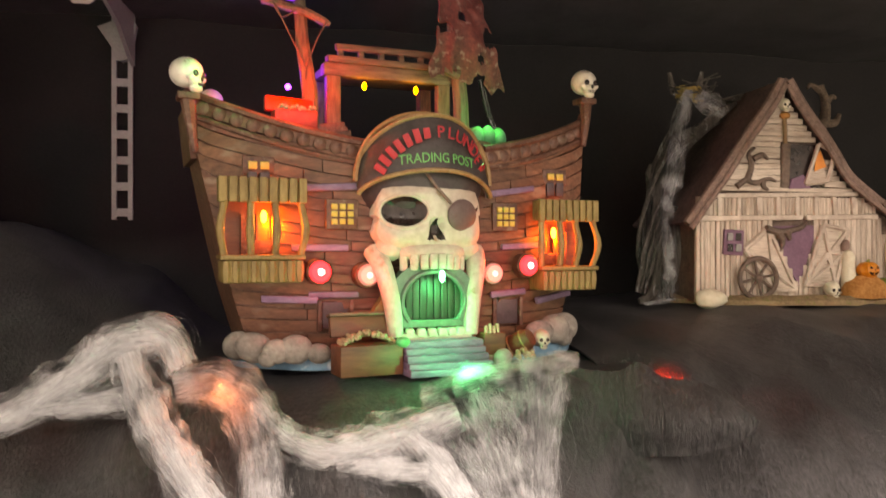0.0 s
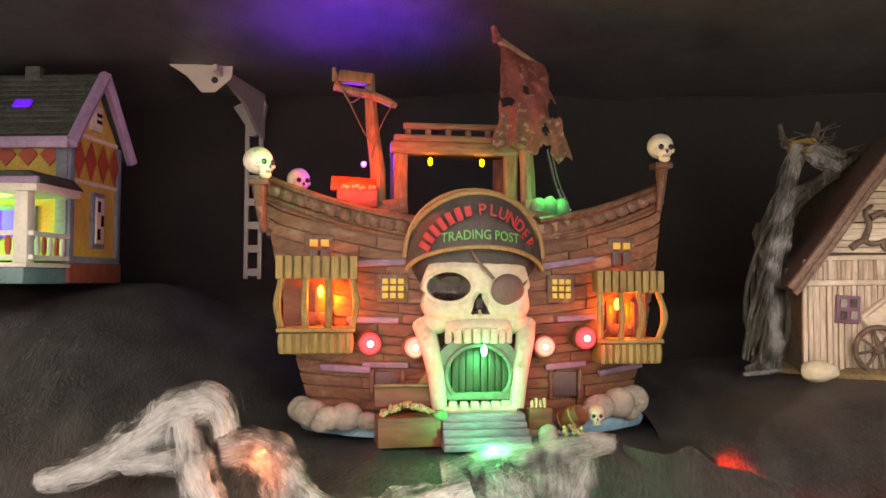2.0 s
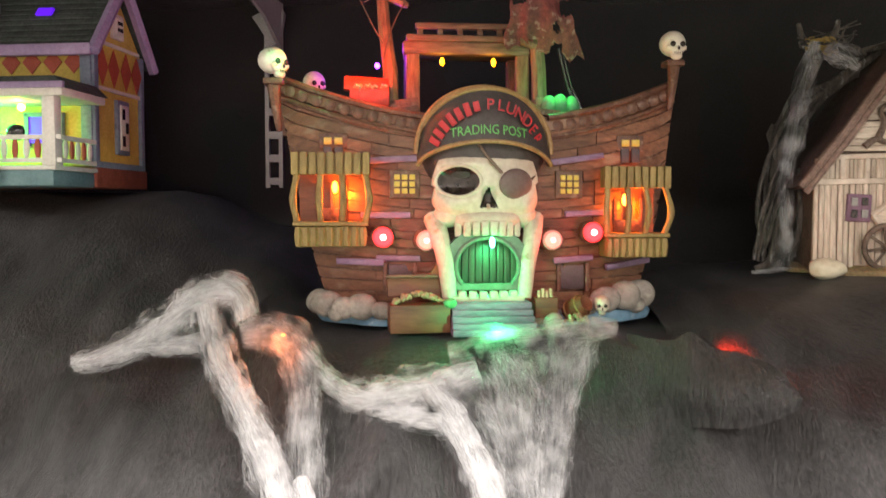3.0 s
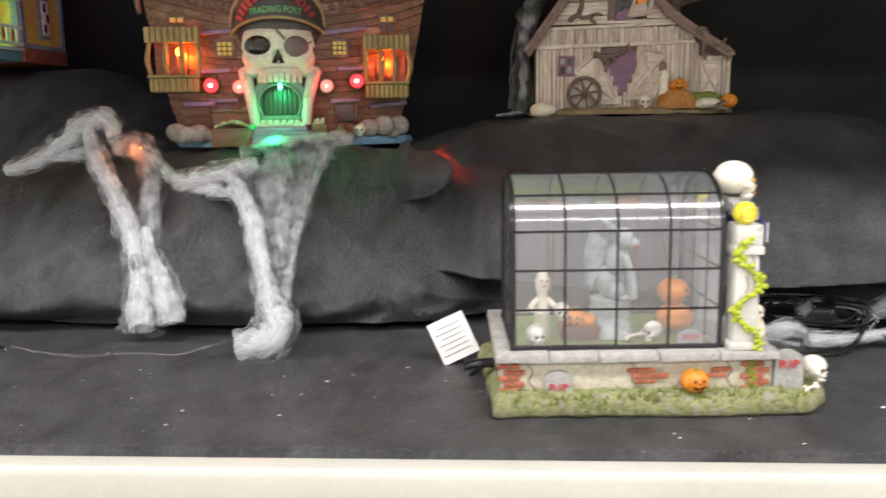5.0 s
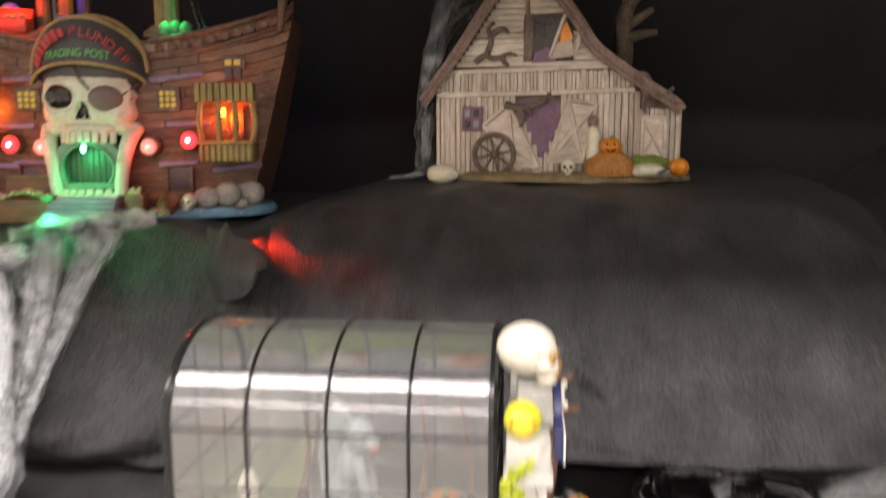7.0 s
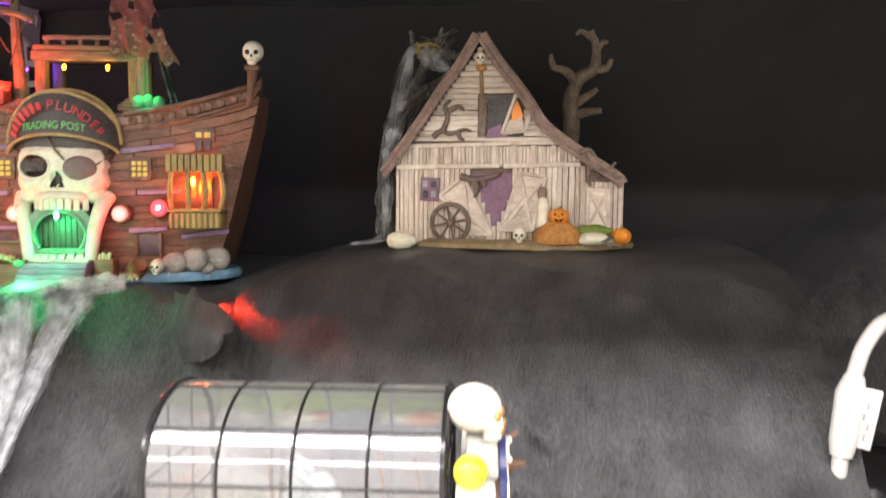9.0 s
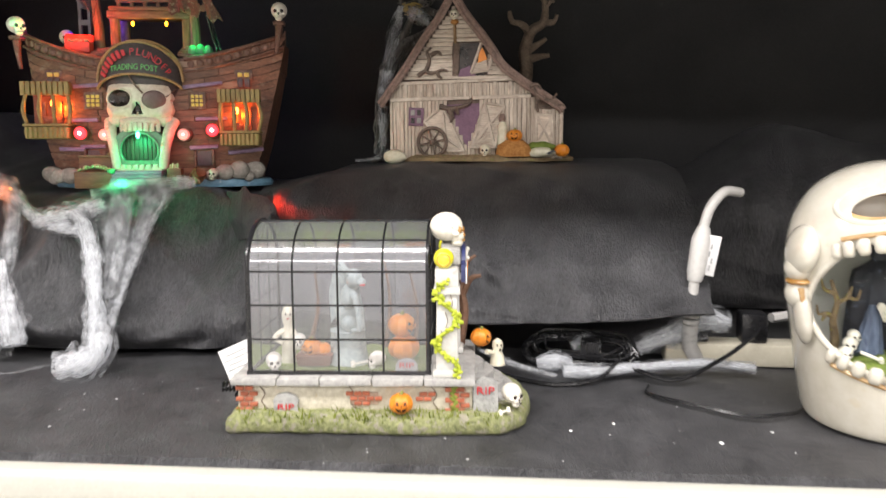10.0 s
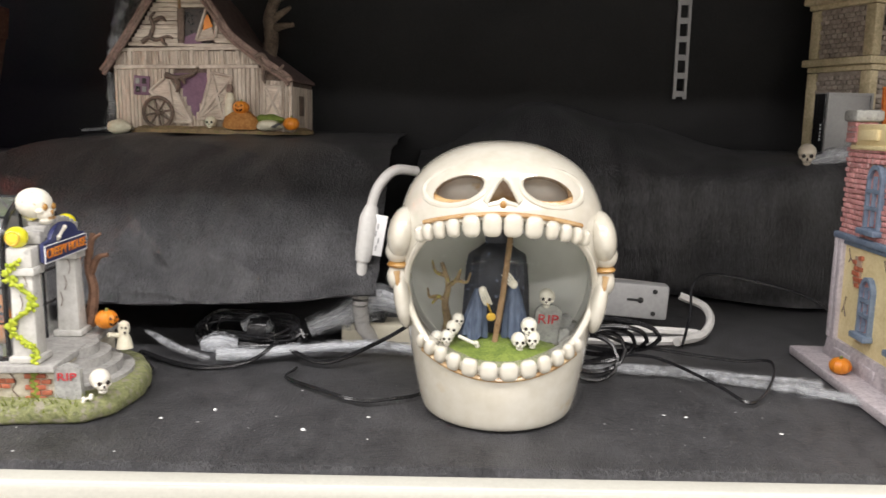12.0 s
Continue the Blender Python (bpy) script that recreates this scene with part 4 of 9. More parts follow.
def build_ship_foot(ship):
    rng = random.Random(11)
    bm = lathe(bms(), [(0.0, 0.0), (1.0, 0.0), (1.02, 0.006), (1.0, 0.012), (0.0, 0.014)], (0.008, 0.01, 0), 60, 0.176, 0.088, close=False)
    for v in bm.verts:
        v.co.x += 0.004 * noise.noise(v.co * 40)
        v.co.y += 0.004 * noise.noise(v.co * 40 + Vector((5, 0, 0)))
    part("water_base", bm, WATER_BLUE, ship, "painted pale blue water base")
    for x, y, z, r in ((-0.158, -0.045, 0.022, 0.016), (-0.140, -0.062, 0.019, 0.012), (-0.124, -0.062, 0.020, 0.015), (-0.104, -0.066, 0.016, 0.011), (-0.148, -0.063, 0.013, 0.008),
                       (0.118, -0.058, 0.024, 0.016), (0.141, -0.050, 0.026, 0.017), (0.162, -0.030, 0.026, 0.018), (0.098, -0.066, 0.018, 0.010), (0.155, -0.045, 0.016, 0.010), (-0.165, -0.015, 0.02, 0.016)):
        part("rock", blob(bms(), (x, y, z), (r * 1.0, r * 0.7, r * 0.85), 14, 0.16, 45), ROCK, ship)
    for i in range(5):
        part("step", box(bms(), (-0.004, -0.096 - 0.0050 * (4 - i), 0.0028 + 0.0055 * i), (0.078 - 0.001 * i, 0.030, 0.0056), bevel=0.0009, jitter=0.0004), LAVENDER, ship)
    chest = part("treasure_chest", box(bms(), (-0.071, -0.100, 0.014), (0.056, 0.028, 0.026), rot=(0, 0, 3), bevel=0.0015), CHEST_WOOD, ship, "open wooden treasure chest")
    part("chest_lid", box(bms(), (-0.071, -0.084, 0.040), (0.058, 0.006, 0.018), rot=(-14, 0, 3), bevel=0.0015), CHEST_WOOD, chest)
    part("lid_edge", box(bms(), (-0.071, -0.082, 0.050), (0.060, 0.010, 0.003), rot=(-14, 0, 3), bevel=0.001), BEAM_WOOD, chest)
    bm = bms()
    for i in range(70):
        x, y = rng.uniform(-0.024, 0.024), rng.uniform(-0.010, 0.009)
        blob(bm, (-0.071 + x, -0.100 + y, 0.026 + 0.011 * max(0, 1 - (x / 0.026) ** 2) * rng.uniform(0.7, 1)), 0.0022, 6)
    part("coins", bm, COIN, chest, "heap of gold coins")
    part("coin_bag", blob(bms(), (-0.043, -0.112, 0.028), (0.006, 0.005, 0.005), 10, 0.3, 150), SACK_GREEN, ship)
    part("moss_wedge", prism(bms(), [(-0.062, 0.048), (-0.045, 0.048), (-0.045, 0.072)], -0.080, -0.070), OLIVE_WOOD, ship)
    # small chest, barrel, bones at the right of the steps
    part("small_chest", box(bms(), (0.049, -0.092, 0.021), (0.022, 0.020, 0.020), bevel=0.0015), CHEST_WOOD, ship)
    part("small_chest_foot", box(bms(), (0.049, -0.096, 0.009), (0.024, 0.020, 0.006), bevel=0.001), BEAM_WOOD, ship)
    for k in range(4):
        part("gold_bar", tube(bms(), [(0.042 + 0.0042 * k, -0.097, 0.028), (0.043 + 0.0036 * k, -0.095, 0.037 + 0.002 * (k % 2))], 0.0019, 6), COIN, ship)
    part("boulder", blob(bms(), (0.054, -0.107, 0.009), (0.009, 0.006, 0.009), 12, 0.2, 80), ROCK, ship)
    bm = lathe(bms(), [(0.008, -0.013), (0.0105, -0.006), (0.011, 0.0), (0.0105, 0.006), (0.008, 0.013), (0.006, 0.012)], seg=16)
    for v in bm.verts:
        v.co = pose(0.082, -0.086, 0.019, 62, 0, 35) @ v.co
    part("barrel", bm, CHEST_WOOD, ship, "tipped wooden barrel")
    for k in (-0.007, 0.007):
        bm = lathe(bms(), [(0.0109, -0.0012), (0.0115, 0.0), (0.0109, 0.0012)], (0, 0, k), 16, close=False)
        for v in bm.verts:
            v.co = pose(0.082, -0.086, 0.019, 62, 0, 35) @ v.co
        part("barrel_hoop", bm, GOLD_TRIM, ship)
    bm = bms()
    for i in range(26):
        blob(bm, (0.078 + rng.uniform(-0.012, 0.010), -0.104 + rng.uniform(-0.004, 0.006), 0.008 + rng.uniform(0, 0.007)), 0.0021, 6)
    part("spilled_coins", bm, COIN, ship, "spilled gold coins")
    part("foot_skull", skull_shape(bms(), (0.106, -0.086, 0.021), 0.0092, -10), [BONE, SOCKET], ship, "small bone skull")


build_ship()
# further bulbs of the ship, seen by their light, and an added green lamp
for x, y, z, watts, colour in ((-0.106, 0.060, 0.285, 0.16, (0.16, 0.02, 1.0)), (-0.118, -0.034, 0.268, 0.55, (1.0, 0.04, 0.01)), (0.074, -0.034, 0.245, 0.06, (0.02, 1.0, 0.25)),
                               (-0.190, -0.050, 0.262, 0.04, (0.02, 1.0, 0.25)),
                               # added lamp low before the steps, to turn the cotton green
                               (-0.012, -0.172, 0.018, 0.22, (0.0, 1.0, 0.30))):
    lamp("deck_light", "POINT", SHIP @ Vector((x, y, z)), watts, colour, 0.003)
# an added spot by the purple bulb throws its glow up to the cloth overhead
lamp("purple_cup_light", "SPOT", (0, 0, 0), 4.5, (0.15, 0.02, 1.0), 0.004, angle=116, m=look(SHIP @ Vector((-0.115, 0.062, 0.30)), SHIP @ Vector((-0.125, 0.085, 0.45))))
# added green spot, no bulb known here, to tint the cloth overhead
lamp("green_cup_light", "SPOT", (0, 0, 0), 6.0, (0.03, 1.0, 0.30), 0.004, angle=120, m=look(SHIP @ Vector((-0.196, -0.058, 0.29)), SHIP @ Vector((-0.32, -0.20, 0.47))))
# added red spot with no seen source, for the red patch on the felt
for eye, aim, watts, angle in (((0.350, 0.666, 1.279), (0.440, 0.700, 1.262), 0.40, 100),):
    lamp("slit_light", "SPOT", (0, 0, 0), watts, (1.0, 0.03, 0.01), 0.003, angle=angle, m=look(eye, aim))

# ---------------------------------------------------------------- the big ceramic skull
CERAMIC = surface("ivory_ceramic", (0.52, 0.485, 0.40), (0.62, 0.595, 0.525), 0.16, 60, 9, 0.02, coat=1.0, wear=(0.52, 0.42, 0.26), wear_amount=0.02)
SOCKET_WASH = surface("ivory_with_amber_wash", (0.30, 0.14, 0.035), (0.58, 0.42, 0.22), 0.22, 70, 26, 0.03, coat=0.8)
AMBER_WASH = surface("amber_ceramic_wash", (0.30, 0.14, 0.03), (0.50, 0.30, 0.10), 0.25, 160, 60, 0.03, coat=0.5)
GLOBE_BACK = surface("grey_backdrop", (0.74, 0.74, 0.70), (0.80, 0.80, 0.76), 0.7, 60, 8, 0.02)
TURF = surface("painted_turf", (0.07, 0.11, 0.015), (0.22, 0.28, 0.05), 0.8, 500, 90, 1.0)
ROBE = surface("dark_robe", (0.010, 0.012, 0.018), (0.035, 0.04, 0.06), 0.6, 300, 60, 0.5, wear=(0.16, 0.20, 0.30), wear_amount=0.15)
ROBE_BLUE = surface("blue_robe", (0.03, 0.045, 0.09), (0.16, 0.21, 0.32), 0.6, 300, 70, 0.5, stretch=(2, 1, 0.2))
STAFF = surface("staff_wood", (0.16, 0.09, 0.04), (0.32, 0.20, 0.10), 0.6, 300, 60, 0.4)
TREE_BARK = surface("little_tree_bark", (0.14, 0.09, 0.05), (0.34, 0.25, 0.14), 0.7, 300, 90, 0.7, wear=(0.34, 0.32, 0.06), wear_amount=0.35)
TOMB = surface("grey_tombstone", (0.24, 0.24, 0.23), (0.43, 0.43, 0.41), 0.7, 260, 80, 0.6, wear=(0.18, 0.18, 0.18), wear_amount=0.2)
SOLID_GOLD = surface("brass_yellow", (0.55, 0.33, 0.03), (0.75, 0.50, 0.08), 0.3, metal=0.4)
SOCKET_GREY = surface("socket_grey", (0.42, 0.42, 0.40), (0.52, 0.52, 0.49), 0.2, 60, 20, 0.02, wear=(0.32, 0.24, 0.13), wear_amount=0.15)
GLOBE_GLASS = clear("globe_glass", (0.96, 0.98, 0.97), 0.01, 1.22)


def carve(ob, cutters):
    """Cuts the closed meshes out of ob and keeps the result as its mesh."""
    for c in cutters:
        mod = ob.modifiers.new("cut", "BOOLEAN")
        mod.operation, mod.solver, mod.object, mod.material_mode = "DIFFERENCE", "EXACT", c, "TRANSFER"
    me = bpy.data.meshes.new_from_object(ob.evaluated_get(bpy.context.evaluated_depsgraph_get()))
    ob.modifiers.clear()
    ob.data = me
    me.shade_smooth()
    me.set_sharp_from_angle(angle=radians(50))
    for c in cutters:
        bpy.data.objects.remove(c)


def loft(bm, sections):
    """A closed solid through outlines of x and z, each at its own y."""
    rings = [[bm.verts.new((x, y, z)) for x, z in poly] for y, poly in sections]
    for a, b in zip(rings, rings[1:]):
        for i in range(len(a)):
            j = (i + 1) % len(a)
            bm.faces.new((a[i], a[j], b[j], b[i]))
    bm.faces.new(rings[0])
    bm.faces.new(rings[-1])
    return bm


def cutter(bm, m, material=None):
    bmesh.ops.recalc_face_normals(bm, faces=bm.faces)
    me = bpy.data.meshes.new("cutter")
    bm.to_mesh(me)
    bm.free()
    me.materials.append(material or CERAMIC)
    ob = new("cutter", me)
    ob.matrix_world = m
    return ob


HEAD = [(0.0, 0.073, 0.084), (0.004, 0.079, 0.089), (0.02, 0.0835, 0.091), (0.05, 0.089, 0.092), (0.08, 0.094, 0.091), (0.11, 0.099, 0.090), (0.14, 0.1035, 0.088), (0.17, 0.106, 0.088),
        (0.20, 0.1025, 0.088), (0.22, 0.0965, 0.086), (0.24, 0.085, 0.078), (0.255, 0.069, 0.064), (0.266, 0.048, 0.046), (0.272, 0.026, 0.026), (0.274, 0.004, 0.004)]


def head_at(z):
    for a, b in zip(HEAD, HEAD[1:]):
        if z <= b[0]:
            t = (z - a[0]) / (b[0] - a[0])
            return lerp(a[1], b[1], t), lerp(a[2], b[2], t)
    return HEAD[-1][1:]


def head_front(x, z):
    w, d = head_at(z)
    return -d * math.sqrt(max(0.02, 1 - (x / w) ** 2))


def build_skull():
    m = pose(1.130, 0.337, SHELF + 0.0015, 0, 0, -3)
    skull = thing("ceramic_skull", m, "glossy ivory ceramic skull with wide open mouth", "skull ornament")
    # smooth head
    prof = smooth_path([(w, d, z) for z, w, d in HEAD], 4)
    bm = bms()
    seg = 64
    rings = []
    for p in prof:
        ring = []
        for j in range(seg):
            a = 2 * math.pi * j / seg
            x, y = p.x * math.cos(a), p.y * math.sin(a)
            if y > 0:
                y *= 1.05
            z = p.z
            # brow ridge
            if y < 0:
                y -= 0.003 * math.exp(-((z - 0.250) / 0.009) ** 2) * math.exp(-(x / 0.06) ** 4)
                y -= 0.005 * math.exp(-((z - 0.198) / 0.010) ** 2) * math.exp(-(x / 0.07) ** 4)
            ring.append(bm.verts.new((x, y, z)))
        rings.append(ring)
    for a, b in zip(rings, rings[1:]):
        for j in range(seg):
            bm.faces.new((a[j], a[(j + 1) % seg], b[(j + 1) % seg], b[j]))
    bm.faces.new(rings[0])
    bm.faces.new(rings[-1])
    head = part("head", bm, CERAMIC, skull, "ivory ceramic skull shell")

    def mouth(n=72, grow=0.0):
        out = []
        for i in range(n):
            a = 2 * math.pi * i / n
            c, s = math.cos(a), math.sin(a)
            e = 2 / 2.6
            out.append(((0.0930 + grow) * math.copysign(abs(c) ** e, c), 0.1335 + (0.0715 + grow) * math.copysign(abs(s) ** e, s) - 0.010 * c * c * (s > 0) + 0.010 * c * c * (s < 0)))
        return out
    eye = {}
    for s in (-1, 1):
        eye[s] = [(s * 0.0445 + 0.0300 * math.cos(a), 0.2310 + 0.0165 * math.sin(a) - s * 0.005 * math.cos(a)) for a in [2 * math.pi * i / 36 for i in range(36)]]
    nose = [(x, z + 0.006) for x, z in ((0.0, 0.2365), (0.006, 0.232), (0.016, 0.214), (0.013, 0.2105), (0.004, 0.213), (0.0, 0.2155), (-0.004, 0.213), (-0.013, 0.2105), (-0.016, 0.214), (-0.006, 0.232))]

    def scaled(poly, k, dx, dz):
        cx, cz = sum(x for x, z in poly) / len(poly), sum(z for x, z in poly) / len(poly)
        return [(cx + dx + (x - cx) * k, cz + dz + (z - cz) * k) for x, z in poly]

    def funnel(poly, side, k, drop):
        back = scaled(poly, k, -side * 0.005, -drop)
        return loft(bms(), [(-0.125, scaled(poly, 1.16, 0, 0.002)), (-0.045, back), (-0.028, back)])
    bpy.context.view_layer.update()
    cuts = [cutter(blob(bms(), (0, -0.004, 0.133), (0.0965, 0.079, 0.088), 48), m), 
            cutter(prism(bms(), mouth(), -0.2, -0.012), m), cutter(funnel(eye[-1], -1, 0.74, 0.005), m, SOCKET_WASH), cutter(funnel(eye[1], 1, 0.74, 0.005), m, SOCKET_WASH),
            cutter(prism(bms(), nose, -0.2, -0.060), m, SOCKET_WASH)]
    bpy.context.view_layer.update()
    carve(head, cuts)
    # rounded rims of the openings
    def rim(outline, r, mat, name, back=0.0, label=""):
        pts = [Vector((x, head_front(x, z) + back, z)) for x, z in outline]
        part(name, tube(bms(), pts + [pts[0], pts[1]], r, 9, close=False), mat, skull, label)
    rim(mouth(), 0.0034, CERAMIC, "mouth_rim", 0.001)
    for s in (-1, 1):
        rim(eye[s], 0.0036, CERAMIC, "eye_rim", 0.0024)
    for s in (-1, 1):
        part("socket_glass", blob(bms(), (s * 0.039, -0.042, 0.2255), (0.027, 0.004, 0.0170), 18, rot=(0, 0, s * 14)), SOCKET_GREY, skull, "grey glass seen in the socket")
    for s in (-1, 1):
        # crescent of wash along the outer end of the socket, thickest at its corner
        pts, rs = [], []
        for i in range(25):
            t = i / 24
            a = radians(lerp(-115, 95, t))
            x, z = s * (0.0445 + 0.0262 * math.cos(a)), 0.2310 + 0.0140 * math.sin(a) - 0.0044 * math.cos(a)
            pts.append(Vector((x, head_front(x, z) + 0.0085, z)))
            rs.append(0.0010 + 0.0046 * math.sin(math.pi * t) ** 0.8)
        part("socket_wash", tube(bms(), pts, rs, 9), SOCKET_WASH, skull, "amber wash in the socket")
        pts = [Vector((s * q, -0.0425 - k, z)) for q, k, z in ((0.1020, 0.0, 0.146), (0.1000, 0.002, 0.132), (0.0965, 0.003, 0.118), (0.0935, 0.003, 0.106))]
        part("jaw_wash", tube(bms(), smooth_path(pts, 4), [0.0034 - 0.00022 * i for i in range(13)], 8), SOCKET_WASH, skull, "amber wash below the hinge")
    rim(nose, 0.0030, CERAMIC, "nose_rim", 0.0016)
    part("nose_bone", blob(bms(), (0, -0.084, 0.218), (0.004, 0.005, 0.005), 10), AMBER_WASH, skull)
    # cheek knobs and jaw hinges
    for s in (-1, 1):
        bm = blob(bms(), (s * 0.098, -0.026, 0.182), (0.0150, 0.032, 0.027), 20, rot=(0, -s * 10, 0))
        blob(bm, (s * 0.102, -0.028, 0.164), (0.0130, 0.018, 0.014), 18)
        part("cheek", bm, CERAMIC, skull)
        bm = blob(bms(), (s * 0.101, -0.028, 0.138), (0.0125, 0.017, 0.015), 18)
        blob(bm, (s * 0.0965, -0.034, 0.116), (0.009, 0.016, 0.030), 18, rot=(0, s * 8, 0))
        part("jaw_hinge", bm, CERAMIC, skull)
        part("hinge_crease", blob(bms(), (s * 0.101, -0.029, 0.1508), (0.0124, 0.0165, 0.0045), 18), AMBER_WASH, skull, "amber crease")
    # teeth
    def tooth(x, z, w, h, lean, proud):
        y = head_front(x, z)
        bm = blob(bms(), (0, 0, 0), (w / 2, 0.0055, h / 2), 14, squash=lambda q: Vector((math.copysign(abs(q.x / (w / 2)) ** 0.62 * w / 2, q.x), q.y, math.copysign(abs(q.z / (h / 2)) ** 0.7 * h / 2, q.z))))
        ang = math.degrees(math.asin(max(-0.9, min(0.9, x / head_at(z)[0]))))
        for v in bm.verts:
            v.co = pose(x, y - proud, z, 0, lean, ang) @ v.co
        part("tooth", bm, CERAMIC, skull)
    for x, w, h in ((0.0095, 0.0185, 0.021), (0.0285, 0.0175, 0.020), (0.0450, 0.0135, 0.017), (0.0580, 0.0125, 0.0165), (0.0690, 0.0110, 0.016), (0.0775, 0.0095, 0.015)):
        for s in (-1, 1):
            tooth(s * x, 0.2000 - 2.3 * x * x, w * 0.98, h * 1.04, s * x * 160, 0.0062)
    for x, w, h in ((0.0095, 0.0180, 0.0185), (0.0275, 0.0165, 0.018), (0.0425, 0.0135, 0.0175), (0.0555, 0.0125, 0.0165), (0.0665, 0.0110, 0.016), (0.0750, 0.0090, 0.015)):
        for s in (-1, 1):
            tooth(s * x, 0.0625 + 3.2 * x * x, w * 0.98, h, -s * x * 200, 0.0030)
    for z0, k in ((0.0540, 3.2), (0.2095, -2.2)):
        pts = [Vector((x, head_front(x, z0 + k * x * x) - (0.0012 if k > 0 else 0.0042), z0 + k * x * x)) for x in [lerp(-0.074, 0.074, i / 30) for i in range(31)]]
        part("gum_line", tube(bms(), pts, 0.0024, 7), SOCKET_WASH, skull)
    # globe and its scene
    bm = bms()
    rings = []
    for i in range(14):
        a = radians(lerp(0, 78, i / 13))
        rings.append([bm.verts.new((0.094 * math.sin(a) * math.cos(2 * math.pi * j / 40), 0.070 * math.cos(a) - 0.006, 0.133 + 0.086 * math.sin(a) * math.sin(2 * math.pi * j / 40))) for j in range(40)])
    for a, b in zip(rings, rings[1:]):
        for j in range(40):
            bm.faces.new((a[j], a[(j + 1) % 40], b[(j + 1) % 40], b[j]))
    part("globe_back", thicken(bm, 0.001), GLOBE_BACK, skull, "plain grey backdrop inside the globe")
    pane = part("globe", blob(bms(), (0, -0.006, 0.133), (0.0935, 0.072, 0.085), 40), GLOBE_GLASS, skull, "clear glass globe")
    pane.visible_shadow = False
    bm = lathe(bms(), [(0.0, 0.016), (0.5, 0.013), (0.85, 0.006), (1.0, 0.0)], (0, -0.010, 0.060), 36, 0.070, 0.052, close=False)
    for v in bm.verts:
        v.co.z += 0.002 * noise.noise(v.co * 90)
    part("turf", bm, TURF, skull, "green turf mound")
    build_globe_scene(skull)


def build_globe_scene(skull):
    # robed figure, one plain mesh
    bm = bms()
    cloak = [(0.0330, 0.0), (0.0335, 0.02), (0.0325, 0.05), (0.0310, 0.075), (0.0285, 0.086), (0.0200, 0.092), (0.0125, 0.098), (0.0140, 0.108), (0.0125, 0.117), (0.0050, 0.122)]
    lathe(bm, [(1.0, z) for r, z in cloak], (0, 0, 0), 44)
    for k, v in enumerate(bm.verts):
        r, z = cloak[k // 44]
        a = 2 * math.pi * (k % 44) / 44
        fold = 1 + (0.05 * math.sin(9 * a + 20 * z) + 0.04 * math.sin(15 * a)) * (z < 0.09)
        c, q = math.cos(a), math.sin(a)
        v.co = Vector((-0.003 + r * fold * math.copysign(abs(c) ** 0.7, c), 0.016 + 0.55 * r * fold * math.copysign(abs(q) ** 0.7, q), 0.070 + z))
    f0 = len(bm.faces)
    for s in (-1, 1):
        # wide pleated sleeve, hanging from the forearm
        top, low = Vector((-0.003 + s * 0.017, -0.012, 0.124 if s < 0 else 0.128)), Vector((-0.004 + s * 0.022, -0.016, 0.074))
        rings = []
        for k in range(7):
            t = k / 6
            c = top.lerp(low, t)
            ring = []
            for j in range(36):
                a = 2 * math.pi * j / 36
                r = lerp(0.005, 0.0145, t ** 0.8) * (1 + 0.16 * t * math.sin(9 * a + s))
                ring.append(bm.verts.new((c.x + r * math.cos(a), c.y + 0.6 * r * math.sin(a), c.z + 0.004 * t * math.sin(5 * a))))
            rings.append(ring)
        for a, b in zip(rings, rings[1:]):
            for j in range(36):
                bm.faces.new((a[j], a[(j + 1) % 36], b[(j + 1) % 36], b[j]))
        bm.faces.new(rings[0])
        bm.faces.new(rings[-1])
    paint(bm, f0, 1)
    f0 = len(bm.faces)
    for hx, hz, dx, dz in ((-0.017, 0.124, 0.0065, -0.015), (0.014, 0.131, -0.0095, 0.012)):
        d = Vector((dx, 0, dz))
        side = Vector((-dz, 0, dx)).normalized()
        blob(bm, (hx, -0.021, hz), (0.0042, 0.0030, 0.0046), 10)
        for k in range(4):
            q = Vector((hx, -0.0225, hz)) + side * (k - 1.5) * 0.0020
            tube(bm, [q, q + d * 0.5 + side * (k - 1.5) * 0.0004 + Vector((0, -0.003, 0)), q + d * (0.9 + 0.1 * (k % 2))], 0.0010, 6)
    paint(bm, f0, 2)
    part("robed_figure", bm, [ROBE, ROBE_BLUE, BONE_WHITE], skull, "dark hooded figure with blue sleeves")
    part("staff", tube(bms(), [(-0.004, -0.030, 0.072), (0.003, -0.027, 0.120), (0.010, -0.021, 0.184)], 0.0030, 8), STAFF, skull, "brown wooden scythe staff")
    bm = prism(bms(), [(0.004, 0.186), (0.020, 0.184), (0.033, 0.176), (0.030, 0.181), (0.018, 0.190), (0.006, 0.192)], -0.022, -0.019)
    part("scythe_blade", bm, GREY_METAL, skull)
    part("pendant", blob(bms(), (-0.008, -0.030, 0.099), (0.0046, 0.0015, 0.0046), 12), SOLID_GOLD, skull, "round yellow pendant")
    part("pendant_chain", tube(bms(), [(-0.008, -0.030, 0.104), (-0.012, -0.026, 0.112)], 0.0008, 5), SOLID_GOLD, skull)
    # little bare tree
    bm = bms()
    tube(bm, smooth_path([(-0.056, 0.0, 0.066), (-0.053, 0.0, 0.085), (-0.056, 0.0, 0.105), (-0.053, 0.0, 0.125), (-0.060, 0.0, 0.148)], 4), 0.0055, 8, end=0.002)
